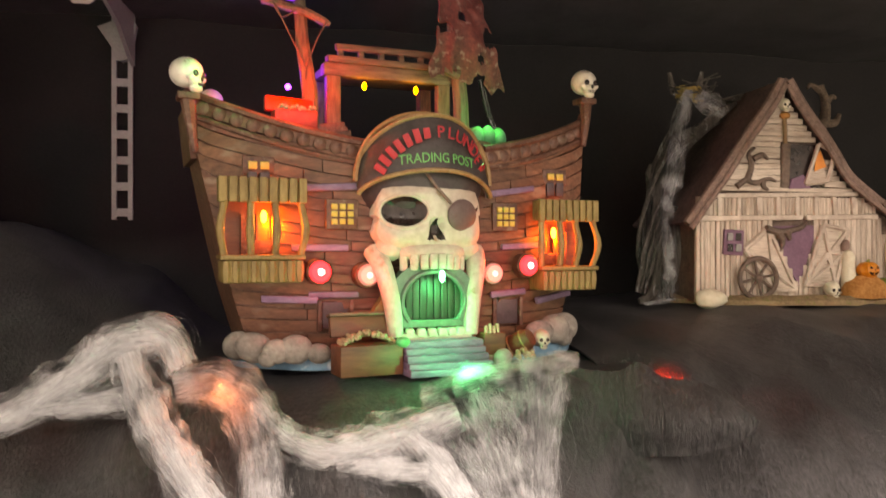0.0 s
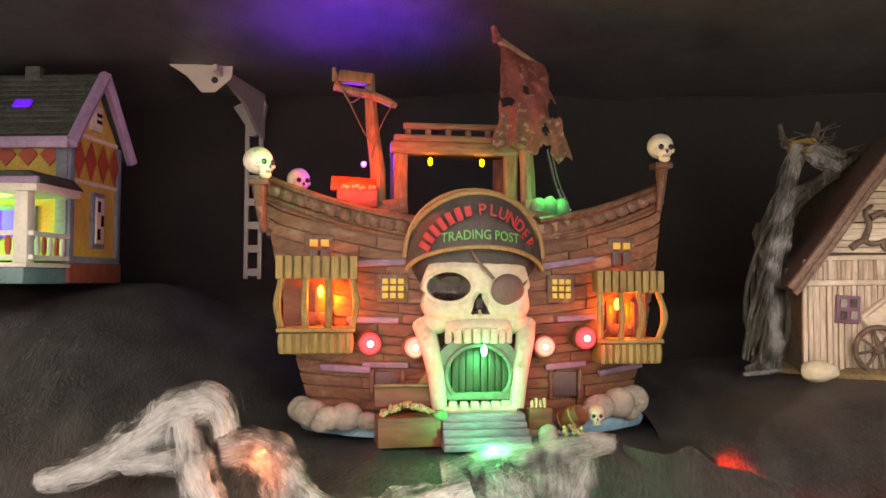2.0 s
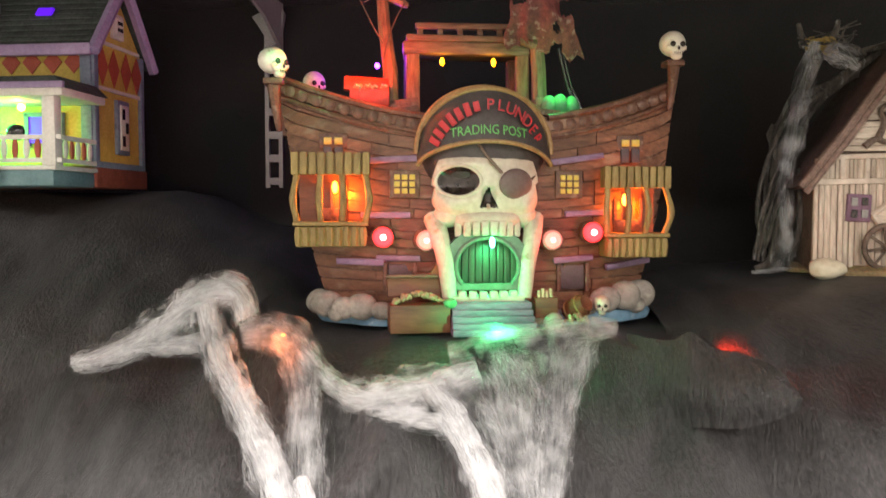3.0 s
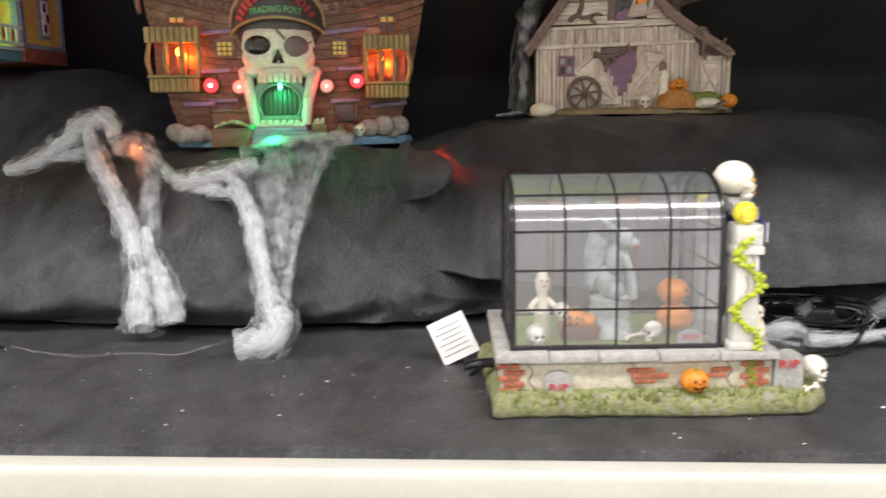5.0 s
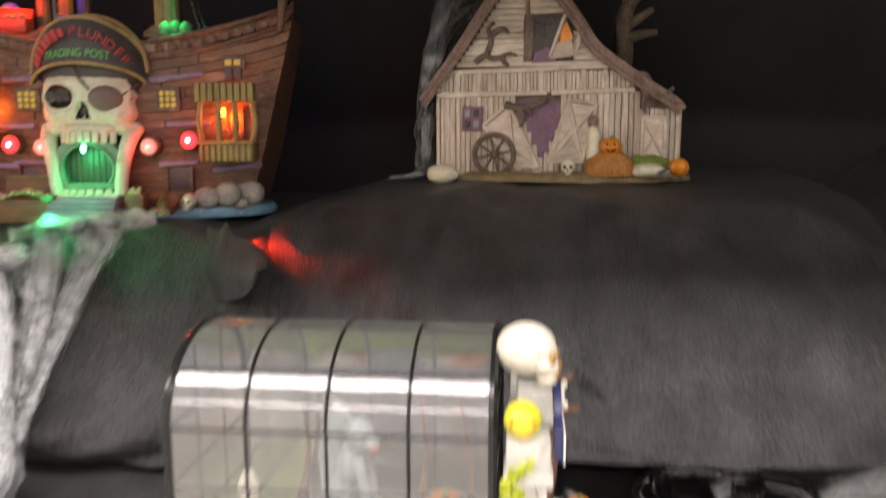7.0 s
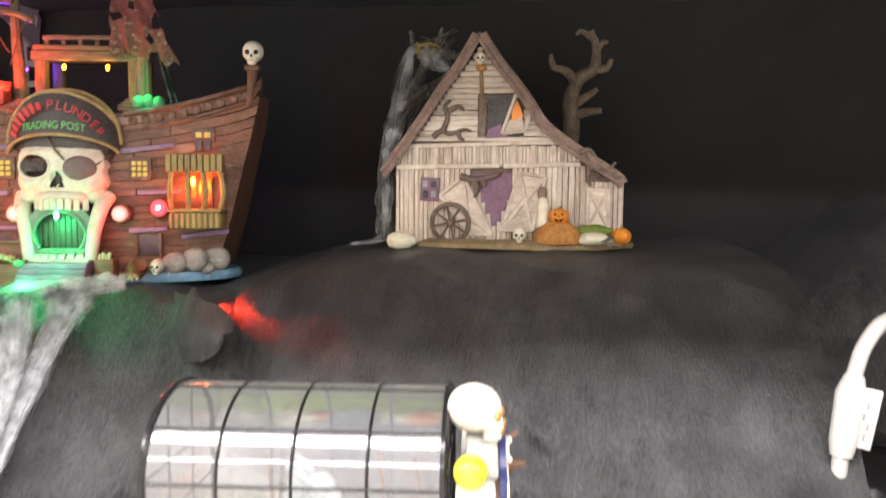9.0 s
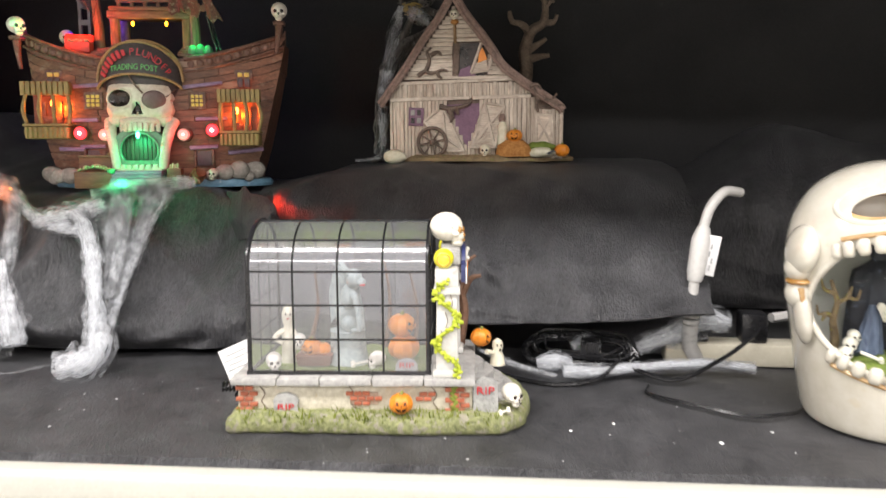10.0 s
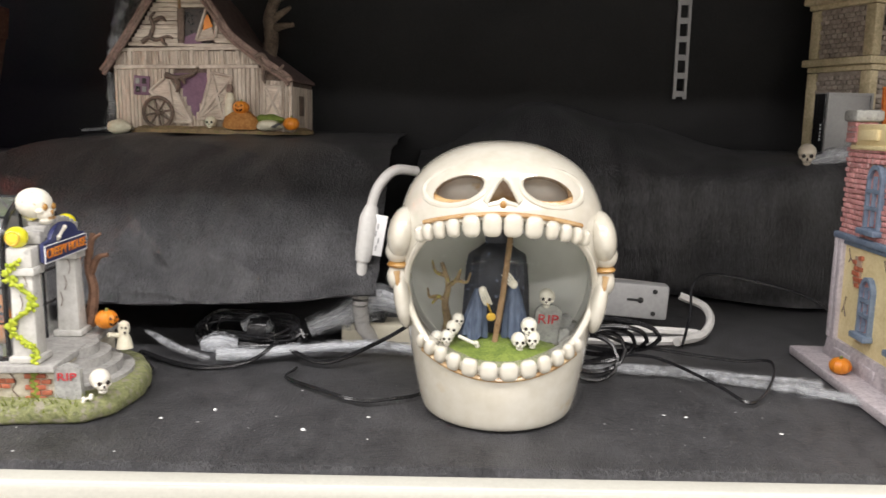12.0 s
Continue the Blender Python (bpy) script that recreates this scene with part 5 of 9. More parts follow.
    for pts in (((-0.055, 0, 0.108), (-0.064, -0.004, 0.113), (-0.072, -0.004, 0.112), (-0.074, -0.004, 0.122)), ((-0.054, 0, 0.122), (-0.044, -0.004, 0.130), (-0.034, -0.002, 0.128), (-0.030, 0, 0.138)),
                ((-0.055, 0, 0.134), (-0.066, 0, 0.138), (-0.070, 0, 0.150)), ((-0.044, -0.004, 0.130), (-0.040, -0.004, 0.142)), ((-0.064, -0.004, 0.113), (-0.069, -0.006, 0.105))):
        tube(bm, smooth_path(pts, 3), 0.003, 6, end=0.001)
    part("bare_tree", bm, TREE_BARK, skull, "small bare tree with mossy branches")
    # tombstones
    for x, y, w, h, lean, words in ((0.049, -0.004, 0.028, 0.040, 4, "RIP"), (0.068, 0.006, 0.012, 0.028, 6, ""), (0.066, -0.008, 0.010, 0.016, 8, "")):
        poly = [(-w / 2, 0), (w / 2, 0), (w / 2, h * 0.78)] + arc_points(0, h * 0.78, w / 2, h * 0.22, 10, 170, 8) + [(-w / 2, h * 0.78)]
        stone = part("tombstone", prism(bms(), poly, -0.0025, 0.0025, pose(x, y, 0.068, 0, lean, 8)), TOMB, skull, "small grey tombstone")
        if words:
            lettering(stone, words, LETTER_RED, pose(x, y - 0.0030, 0.068, 0, lean, 8) @ pose(0, 0, h * 0.60, 90), 0.014, "letters", "red letters RIP", width=0.021)
    for x, y, z, r, turn in ((0.049, -0.004, 0.114, 0.0080, -8), (-0.062, -0.026, 0.074, 0.0062, 20), (-0.052, -0.030, 0.076, 0.0066, 0), (-0.046, -0.024, 0.084, 0.0072, -15), (-0.041, -0.020, 0.092, 0.006, 10),
                             (0.020, -0.036, 0.076, 0.0074, 10), (0.034, -0.034, 0.078, 0.0072, -5), (0.030, -0.030, 0.089, 0.0082, 0)):
        part("mini_skull", skull_shape(bms(), (x, y, z), r * 1.18, turn), [BONE_WHITE, SOCKET], skull)
    bone = tube(bms(), [(-0.040, -0.036, 0.080), (-0.022, -0.040, 0.073)], 0.0018, 7)
    for q in ((-0.022, -0.041, 0.0745), (-0.021, -0.040, 0.0715)):
        blob(bone, q, 0.0026, 8)
    part("bone", bone, BONE_WHITE, skull)


build_skull()

# ---------------------------------------------------------------- the greenhouse model
STONE_CAP = surface("grey_stone_cap", (0.26, 0.255, 0.245), (0.46, 0.45, 0.43), 0.7, 260, 60, 0.7, wear=(0.25, 0.24, 0.22), wear_amount=0.2)
PILLAR_STONE = surface("pale_pillar_stone", (0.46, 0.45, 0.42), (0.64, 0.63, 0.60), 0.6, 200, 40, 0.3, wear=(0.36, 0.35, 0.33), wear_amount=0.1)
STUCCO = surface("cream_stucco", (0.44, 0.40, 0.31), (0.62, 0.58, 0.48), 0.75, 240, 60, 1.0, wear=(0.50, 0.42, 0.28), wear_amount=0.15)
BRICK_RED = surface("brick_red", (0.28, 0.07, 0.035), (0.46, 0.15, 0.08), 0.75, 300, 90, 0.6, vary=0.2)
MORTAR = surface("mortar", (0.32, 0.22, 0.16), (0.42, 0.32, 0.25), 0.85, 300, 80, 0.6)
MOSS = surface("moss_base", (0.13, 0.145, 0.06), (0.30, 0.31, 0.14), 0.85, 240, 60, 1.2, wear=(0.27, 0.25, 0.19), wear_amount=0.55, depth=0.002)
GRASS_TUFT = surface("painted_grass", (0.10, 0.14, 0.015), (0.32, 0.36, 0.05), 0.8, 400, 90, 0.8, vary=0.25)
PUMPKIN = surface("pumpkin_orange", (0.60, 0.17, 0.01), (0.80, 0.30, 0.03), 0.4, 160, 60, 0.15, vary=0.1)
STEM = surface("pumpkin_stem", (0.14, 0.16, 0.03), (0.28, 0.30, 0.08), 0.7)
GARGOYLE = surface("gargoyle_grey", (0.25, 0.30, 0.29), (0.46, 0.52, 0.50), 0.6, 240, 80, 0.4)
VINE = surface("vine_lime", (0.26, 0.34, 0.01), (0.58, 0.62, 0.05), 0.6, 300, 90, 0.7, vary=0.15)
YELLOW_GEM = surface("yellow_plastic", (0.62, 0.56, 0.01), (0.80, 0.74, 0.05), 0.12, 120, 60, 0.05, coat=0.8)
SIGN_BLUE = surface("sign_blue", (0.02, 0.025, 0.09), (0.05, 0.06, 0.17), 0.4)
SIGN_ORANGE = surface("sign_orange", (0.70, 0.20, 0.02), (0.85, 0.32, 0.04), 0.4)
GHOST = surface("ghost_cream", (0.62, 0.57, 0.42), (0.80, 0.76, 0.62), 0.5, 200, 80, 0.15)
# tint and haze also put lavender-grey reflections into the pane's colour
PANE_CLEAR = clear("clear_plastic_pane", (0.80, 0.81, 0.88), 0.16, 2.3, haze=0.07)
TAG_WHITE = surface("tag_paper", (0.74, 0.74, 0.74), (0.84, 0.84, 0.84), 0.6, 200, 20, 0.05)
TWIG = surface("twig_brown", (0.10, 0.05, 0.03), (0.24, 0.13, 0.08), 0.7, 300, 90, 0.7)


def pumpkin(owner, c, r, turn=0.0, face=True, squash=0.85, top=False):
    bm = bms()
    n, rows = 40, 14
    rings = []
    for i in range(rows + 1):
        b = math.pi * i / rows
        ring = []
        for j in range(n):
            a = 2 * math.pi * j / n
            k = 1 - 0.09 * abs(math.cos(a * 5)) ** 0.5 * math.sin(b)
            ring.append(bm.verts.new(pose(*c, 0, 0, turn) @ Vector((r * k * math.sin(b) * math.cos(a), r * k * math.sin(b) * math.sin(a), -r * squash * math.cos(b) * (1 - 0.12 * (abs(math.cos(b)) > 0.95))))))
        rings.append(ring)
    for a, b in zip(rings, rings[1:]):
        for j in range(n):
            bm.faces.new((a[j], a[(j + 1) % n], b[(j + 1) % n], b[j]))
    bmesh.ops.remove_doubles(bm, verts=bm.verts, dist=1e-6)
    ob = part("pumpkin", bm, PUMPKIN, owner, "orange pumpkin with a carved face" if face else "plain orange pumpkin")
    part("stem", tube(bms(), [Vector(c) + Vector((0, 0, r * squash * 0.85)), Vector(c) + Vector((r * 0.12, 0, r * squash * 1.18))], r * 0.17, 7, end=r * 0.11), STEM, ob)
    if face:
        bm = bms()
        mm = pose(*c, 0, 0, turn)
        def mark(pts):
            vs = []
            for x, z in pts:
                y = -math.sqrt(max(0.05, 1 - x * x - (z / squash) ** 2)) * 1.0
                vs.append(bm.verts.new(mm @ (Vector((x, y, z)) * r * 1.012)))
            bm.faces.new(vs)
        for s in (-1, 1):
            mark([(s * 0.18, 0.12), (s * 0.45, 0.12), (s * 0.32, 0.38)])
        mark([(-0.07, 0.0), (0.07, 0.0), (0.0, 0.12)])
        mark([(-0.48, -0.12), (-0.2, -0.26), (0.2, -0.26), (0.48, -0.12), (0.3, -0.42), (0.0, -0.5), (-0.3, -0.42)])
        part("carved_face", thicken(bm, 0.0004), SOCKET, ob, "dark carved face")
    return ob


def brick_patch(owner, x0, z0, cols, rows, w, h, y, keep, mat_back=True):
    if mat_back:
        bm = bms()
        box(bm, (x0 + cols * w / 2, y + 0.0012, z0 + rows * h / 2), (cols * w * 0.86, 0.0035, rows * h * 0.86), bevel=0.0008)
        part("mortar_bed", bm, MORTAR, owner)
    for j in range(rows):
        for i in range(cols):
            if keep(i, j):
                x = x0 + (i + 0.5 + (0.25 if j % 2 else -0.25)) * w
                part("brick", box(bms(), (x, y - 0.0002, z0 + (j + 0.5) * h), (w * 0.88, 0.0035, h * 0.78), bevel=0.0006, jitter=0.0002), BRICK_RED, owner)


def bone_shape(bm, a, b, r):
    a, b = Vector(a), Vector(b)
    tube(bm, [a, b], r, 7)
    side = (b - a).orthogonal().normalized() * r * 1.1
    for q in (a, b):
        for s in (-1, 1):
            blob(bm, q + side * s, r * 1.5, 8)
    return bm


def build_greenhouse():
    g = thing("greenhouse_model", GREENHOUSE, "miniature greenhouse with pumpkins on a mossy stone base", "model greenhouse")
    # mossy foot, rounded at the stair end
    def foot_outline(inset):
        pts = [(0.002, -0.009), (0.08, -0.006), (0.17, -0.009), (0.266, -0.007), (0.296, 0.006), (0.310, 0.034), (0.315, 0.075), (0.309, 0.12), (0.286, 0.165), (0.262, 0.180), (0.15, 0.182), (0.006, 0.180), (-0.001, 0.09)]
        c = Vector((0.15, 0.09))
        return [((x - c.x) * (1 - inset) + c.x, (y - c.y) * (1 - inset * 1.5) + c.y) for x, y in pts]
    bm = bms()
    rings = []
    for inset, z in ((0.02, 0.0005), (0.0, 0.004), (0.002, 0.012), (0.012, 0.018), (0.045, 0.0215), (0.20, 0.023)):
        ring = smooth_path([(x, y, z) for x, y in foot_outline(inset)] + [(*foot_outline(inset)[0], z)], 8)[:-1]
        rings.append([bm.verts.new(p + Vector((0.0025 * noise.noise(p * 60), 0.0035 * noise.noise(p * 55 + Vector((3, 1, 2))), (0.0025 * noise.noise(p * 90)) if z > 0.01 else 0))) for p in ring])
    n = len(rings[0])
    for a, b in zip(rings, rings[1:]):
        for j in range(n):
            bm.faces.new((a[j], a[(j + 1) % n], b[(j + 1) % n], b[j]))
    bm.faces.new(rings[0])
    bm.faces.new(rings[-1])
    part("mossy_foot", bm, MOSS, g, "mossy green ground foot", sharp=70)
    rng = random.Random(21)
    bm = bms()
    for i in range(420):
        x = rng.uniform(0.004, 0.29)
        y = 0.001 + rng.uniform(-0.009, 0.008) + (0.02 * ((x - 0.262) / 0.03) ** 2 if x > 0.262 else 0)
        z = rng.uniform(0.010, 0.020)
        h = rng.uniform(0.005, 0.013)
        d = Vector((rng.uniform(-0.5, 0.5), -0.25 + rng.uniform(-0.2, 0.1), 1)).normalized() * h
        w = rng.uniform(0.0007, 0.0013)
        a, b, t = bm.verts.new((x - w, y, z)), bm.verts.new((x + w, y - 0.0005, z)), bm.verts.new(Vector((x, y, z)) + d)
        q = bm.verts.new((x, y + 0.0016, z))
        bm.faces.new((a, b, t)), bm.faces.new((b, q, t)), bm.faces.new((q, a, t))
    tagged(part("grass_tufts", bm, GRASS_TUFT, g, "painted grass tufts", sharp=None), kind="stuff")
    # plinth wall with stucco, bricks and a cap slab
    bm = box(bms(), (0.131, 0.090, 0.034), (0.243, 0.160, 0.030), bevel=0.001)
    part("plinth", bm, STUCCO, g, "cream stucco plinth, chipped")
    for x0, cols in ((0.0085, 2), (0.2255, 3)):
        brick_patch(g, x0 + 0.001, 0.0185, 2, 5, 0.0095 if cols == 2 else 0.0105, 0.0056, 0.0095, lambda i, j: True)
    brick_patch(g, 0.124, 0.026, 4, 3, 0.0085, 0.0052, 0.0095, lambda i, j: not (j == 0 and i in (0, 3)) and not (j == 2 and i == 3))
    brick_patch(g, 0.196, 0.031, 2, 2, 0.0085, 0.0052, 0.0095, lambda i, j: True)
    brick_patch(g, 0.010, 0.0185, 1, 5, 0.0085, 0.0056, 0.0400, lambda i, j: True, False)
    xs = [0.004, 0.052, 0.096, 0.150, 0.203, 0.256]
    for k, (a, b) in enumerate(zip(xs, xs[1:])):
        bm = box(bms(), ((a + b) / 2, 0.089, 0.0525), (b - a - 0.0008, 0.176, 0.0075), bevel=0.0012, jitter=0.0008)
        part("cap_slab", bm, STONE_CAP, g)
    for x in (0.012, 0.105, 0.19):
        bm = tube(bms(), smooth_path([(x + 0.02, 0.0092, 0.047), (x + 0.026, 0.0092, 0.038), (x + 0.022, 0.0092, 0.030), (x + 0.028, 0.0092, 0.022)], 3), 0.0005, 5)
        part("crack", bm, STRAP, g)
    # front headstone relief and mossy bits
    poly = [(0.048, 0.018), (0.073, 0.018), (0.073, 0.030)] + arc_points(0.0605, 0.030, 0.0135, 0.010, 10, 170, 8) + [(0.048, 0.030)]
    stone = part("tombstone", prism(bms(), poly, 0.004, 0.0095), TOMB, g, "leaning grey tombstone")
    lettering(stone, "RIP", LETTER_RED, pose(0.0605, 0.0035, 0.0255, 90), 0.0085, "letters", "red letters RIP", width=0.017)
    poly = [(0.253, 0.016), (0.279, 0.016), (0.278, 0.051), (0.271, 0.055), (0.264, 0.056), (0.257, 0.053), (0.254, 0.049)]
    stone = part("tombstone", prism(bms(), poly, 0.006, 0.014), TOMB, g, "weathered grey tombstone")
    lettering(stone, "RIP", LETTER_RED, pose(0.2655, 0.0054, 0.0435, 90), 0.011, "letters", "red letters RIP", width=0.018)
    pumpkin(g, (0.180, -0.001, 0.032), 0.0125, 6)
    part("side_skull", skull_shape(bms(), (0.2935, 0.016, 0.036), 0.0115, 38), [BONE_WHITE, SOCKET], g, "small white skull")
    part("bone", bone_shape(bms(), (0.281, 0.004, 0.021), (0.289, 0.002, 0.025), 0.0014), BONE_WHITE, g)
    # glazed barrel house
    X0, X1, Y0, Y1, Z0, ZW, ZT = 0.021, 0.207, 0.018, 0.142, 0.0565, 0.164, 0.212
    ys = (Y0 + Y1) / 2
    arch = [(Y0, Z0), (Y0, 0.0932), (Y0, 0.1290), (Y0, ZW)] + [(ys - (ys - Y0) * math.cos(a), ZW + (ZT - ZW) * math.sin(a)) for a in [radians(v) for v in (40, 83, 97, 140)]] + [(Y1, ZW), (Y1, 0.1290), (Y1, 0.0932), (Y1, Z0)]
    fine = [(Y0, Z0), (Y0, ZW)] + [(ys - (ys - Y0) * math.cos(radians(v)), ZW + (ZT - ZW) * math.sin(radians(v))) for v in range(6, 176, 7)] + [(Y1, ZW), (Y1, Z0)]
    for i in range(5):
        x = lerp(X0, X1, i / 4)
        r = 0.0026 if i in (0, 4) else 0.0012
        part("arch_bar", tube(bms(), [(x, y, z) for y, z in (fine if i in (0, 4) else fine[:18])], r, 6), BLACK, g)
    for y, z in (arch[1], arch[2], arch[3], arch[4], arch[5]):
        part("glazing_bar", tube(bms(), [(X0, y, z), (X1, y, z)], 0.0012, 6), BLACK, g)
    for y, z in (arch[0], arch[-1]):
        part("sill_bar", box(bms(), ((X0 + X1) / 2, y, z + 0.0015), (X1 - X0 + 0.006, 0.005, 0.004)), BLACK, g)
    part("sill_bar", box(bms(), (X0, ys, Z0 + 0.0015), (0.005, Y1 - Y0, 0.004)), BLACK, g)
    for x in (X0, X1):
        for z in (0.0932, 0.1290, ZW):
            part("end_bar", tube(bms(), [(x, Y0, z), (x, Y1, z)], 0.0012, 6), BLACK, g)
        for k in (1, 2):
            y = lerp(Y0, Y1, k / 3)
            part("end_bar", tube(bms(), [(x, y, Z0), (x, y, 0.203)], 0.0012, 6), BLACK, g)
    for i in range(4):
        a, b = lerp(X0, X1, i / 4) + 0.0012, lerp(X0, X1, (i + 1) / 4) - 0.0012
        for (y0, z0), (y1, z1) in zip(arch, arch[1:]):
            if abs(z0 - z1) < 0.002 and abs(y0 - y1) < 0.002:
                continue
            bm = bms()
            pts = [(y0, z0), (y1, z1)]
            if z0 >= ZW - 0.001 and z1 >= ZW - 0.001:
                a0 = math.atan2((z0 - ZW) / (ZT - ZW), (ys - y0) / (ys - Y0))
                a1 = math.atan2((z1 - ZW) / (ZT - ZW), (ys - y1) / (ys - Y0))
                pts = [(ys - (ys - Y0) * math.cos(lerp(a0, a1, k / 5)), ZW + (ZT - ZW) * math.sin(lerp(a0, a1, k / 5))) for k in range(6)]
            va = [bm.verts.new((a, y, z)) for y, z in pts]
            vb = [bm.verts.new((b, y, z)) for y, z in pts]
            for k in range(len(pts) - 1):
                bm.faces.new((va[k], vb[k], vb[k + 1], va[k + 1]))
            pane = part("pane", bm, PANE_CLEAR, g)
            pane.visible_shadow = False
    for x in (X0 + 0.0005, X1 - 0.0005):
        bm = bms()
        bm.faces.new([bm.verts.new((x, y, z)) for y, z in fine])
        part("end_pane", bm, PANE_CLEAR, g, sharp=None).visible_shadow = False
    # inside
    bm = grid(bms(), 30, 20, lambda u, v: Vector((lerp(X0 + 0.003, X1 - 0.003, u), lerp(Y0 + 0.003, Y1 - 0.003, v), 0.0575 + 0.003 * abs(noise.noise(Vector((u * 9, v * 6, 3)))))))
    part("turf_floor", bm, TURF, g, "green turf inside")
    bm = lathe(bms(), [(0.0225, 0.0), (0.0215, 0.003), (0.0195, 0.018), (0.0185, 0.033), (0.0195, 0.036), (0.0, 0.037)], (0.117, 0.062, 0.058), 24, close=False)
    part("pedestal", bm, GARGOYLE, g, "cracked grey stone pedestal")
    bm = bms()
    blob(bm, (0.117, 0.062, 0.110), (0.013, 0.012, 0.017), 14, 0.1, 60)
    blob(bm, (0.121, 0.054, 0.133), (0.010, 0.010, 0.016), 14, 0.1, 60, rot=(0, 12, 0))
    blob(bm, (0.126, 0.050, 0.152), (0.0095, 0.011, 0.011), 14)
    blob(bm, (0.134, 0.046, 0.149), (0.006, 0.006, 0.005), 10)
    for s in (-1, 1):
        tube(bm, smooth_path([(0.121, 0.050 + s * 0.006, 0.156), (0.112, 0.050 + s * 0.010, 0.166), (0.106, 0.050 + s * 0.012, 0.170)], 3), 0.0035, 7, end=0.0008)
        tube(bm, smooth_path([(0.126, 0.052 + s * 0.007, 0.138), (0.132, 0.048 + s * 0.009, 0.118), (0.134, 0.044 + s * 0.008, 0.098)], 3), 0.0038, 7, end=0.0028)
        blob(bm, (0.120, 0.060 + s * 0.011, 0.103), (0.009, 0.006, 0.009), 10)
        blob(bm, (0.129, 0.054 + s * 0.009, 0.097), (0.007, 0.004, 0.003), 8)
        prism(bm, [(0.098, 0.100), (0.108, 0.120), (0.114, 0.146), (0.102, 0.158), (0.096, 0.135)], 0.074 + s * 0.008, 0.077 + s * 0.008)
    f0 = len(bm.faces)
    box(bm, (0.1365, 0.0415, 0.1465), (0.005, 0.003, 0.0018))
    paint(bm, f0, 1)
    part("gargoyle", bm, [GARGOYLE, LETTER_RED], g, "pale grey winged gargoyle statue")
    pumpkin(g, (0.178, 0.060, 0.075), 0.0175, 0, False, 0.78)
    pumpkin(g, (0.176, 0.060, 0.100), 0.0150, 60, True, 0.85)
    # ghost by a cart
    bm = bms()
    lathe(bm, [(0.0085, 0.0), (0.0075, 0.02), (0.0070, 0.034), (0.0045, 0.041), (0.0065, 0.048), (0.0068, 0.055), (0.0040, 0.062), (0.0008, 0.065)], (0.052, 0.060, 0.0575), 16)
    for s in (-1, 1):
        tube(bm, smooth_path([(0.052 + s * 0.005, 0.057, 0.094), (0.052 + s * 0.012, 0.048, 0.088), (0.058 + s * 0.008, 0.042, 0.083)], 3), 0.0032, 7, end=0.002)
    f0 = len(bm.faces)
    for s in (-1, 1):
        blob(bm, (0.0535 + s * 0.0025, 0.0535, 0.1125), (0.0009, 0.0009, 0.0016), 6)
    paint(bm, f0, 1)
    f0 = len(bm.faces)
    blob(bm, (0.0535, 0.0534, 0.1075), (0.0016, 0.0008, 0.0009), 6)
    paint(bm, f0, 2)
    part("ghost", bm, [GHOST, SOCKET, LETTER_RED], g, "cream ghost figure")
    part("held_skull", skull_shape(bms(), (0.068, 0.040, 0.086), 0.0082, 0), [BONE_WHITE, SOCKET], g)
    part("cart", box(bms(), (0.084, 0.046, 0.066), (0.034, 0.022, 0.012), bevel=0.001, taper=1.15), CHEST_WOOD, g, "little brown cart")
    pumpkin(g, (0.080, 0.044, 0.079), 0.0112, -10)
    pumpkin(g, (0.092, 0.048, 0.076), 0.0085, 20, False)
    for q, r, turn in (((0.043, 0.030, 0.066), 0.0098, 20), ((0.151, 0.036, 0.067), 0.0092, -60)):
        part("turf_skull", skull_shape(bms(), q, r, turn), [BONE_WHITE, SOCKET], g)
    part("bone", bone_shape(bms(), (0.126, 0.034, 0.063), (0.144, 0.036, 0.066), 0.0016), BONE_WHITE, g)
    poly = [(0.172, 0.0585), (0.195, 0.0585), (0.195, 0.063)] + arc_points(0.1835, 0.063, 0.0115, 0.008, 10, 170, 8) + [(0.172, 0.063)]
    stone = part("tombstone", prism(bms(), poly, 0.026, 0.030), TOMB, g)
    lettering(stone, "RIP", LETTER_RED, pose(0.1835, 0.0256, 0.064, 90), 0.0075, "letters", "red letters RIP", width=0.015)
    bm = bms()
    for a, b in (((0.185, 0.12, 0.058), (0.18, 0.12, 0.15)), ((0.15, 0.13, 0.058), (0.15, 0.13, 0.16)), ((0.06, 0.13, 0.058), (0.07, 0.12, 0.15))):
        tube(bm, smooth_path([a, ((a[0] + b[0]) / 2 + 0.006, a[1], (a[2] + b[2]) / 2), b], 4), 0.003, 7, end=0.001)
    part("dead_shrub", bm, TWIG, g)
    # gate pillars, skull, sign, vine
    for y in (0.020, 0.118):
        bm = bms()
        box(bm, (0.2265, y, 0.0600), (0.030, 0.028, 0.007), bevel=0.0015, jitter=0.0005)
        box(bm, (0.2265, y, 0.102), (0.024, 0.022, 0.080), bevel=0.002, jitter=0.0006, taper=0.86)
        box(bm, (0.2265, y, 0.1460), (0.027, 0.025, 0.008), bevel=0.0015, jitter=0.0005)
        box(bm, (0.2265, y, 0.1595), (0.024, 0.024, 0.020), bevel=0.002, jitter=0.0006)
        part("gate_pillar", bm, PILLAR_STONE, g, "weathered stone gate pillar")
        for k in range(3):
            part("crack", tube(bms(), smooth_path([(0.2265 - 0.006 + 0.005 * k, y - 0.0112, 0.09 + 0.018 * k), (0.2285 - 0.006 + 0.005 * k, y - 0.0112, 0.098 + 0.018 * k), (0.2262 - 0.006 + 0.005 * k, y - 0.0111, 0.106 + 0.018 * k)], 2), 0.0004, 4), STRAP, g)
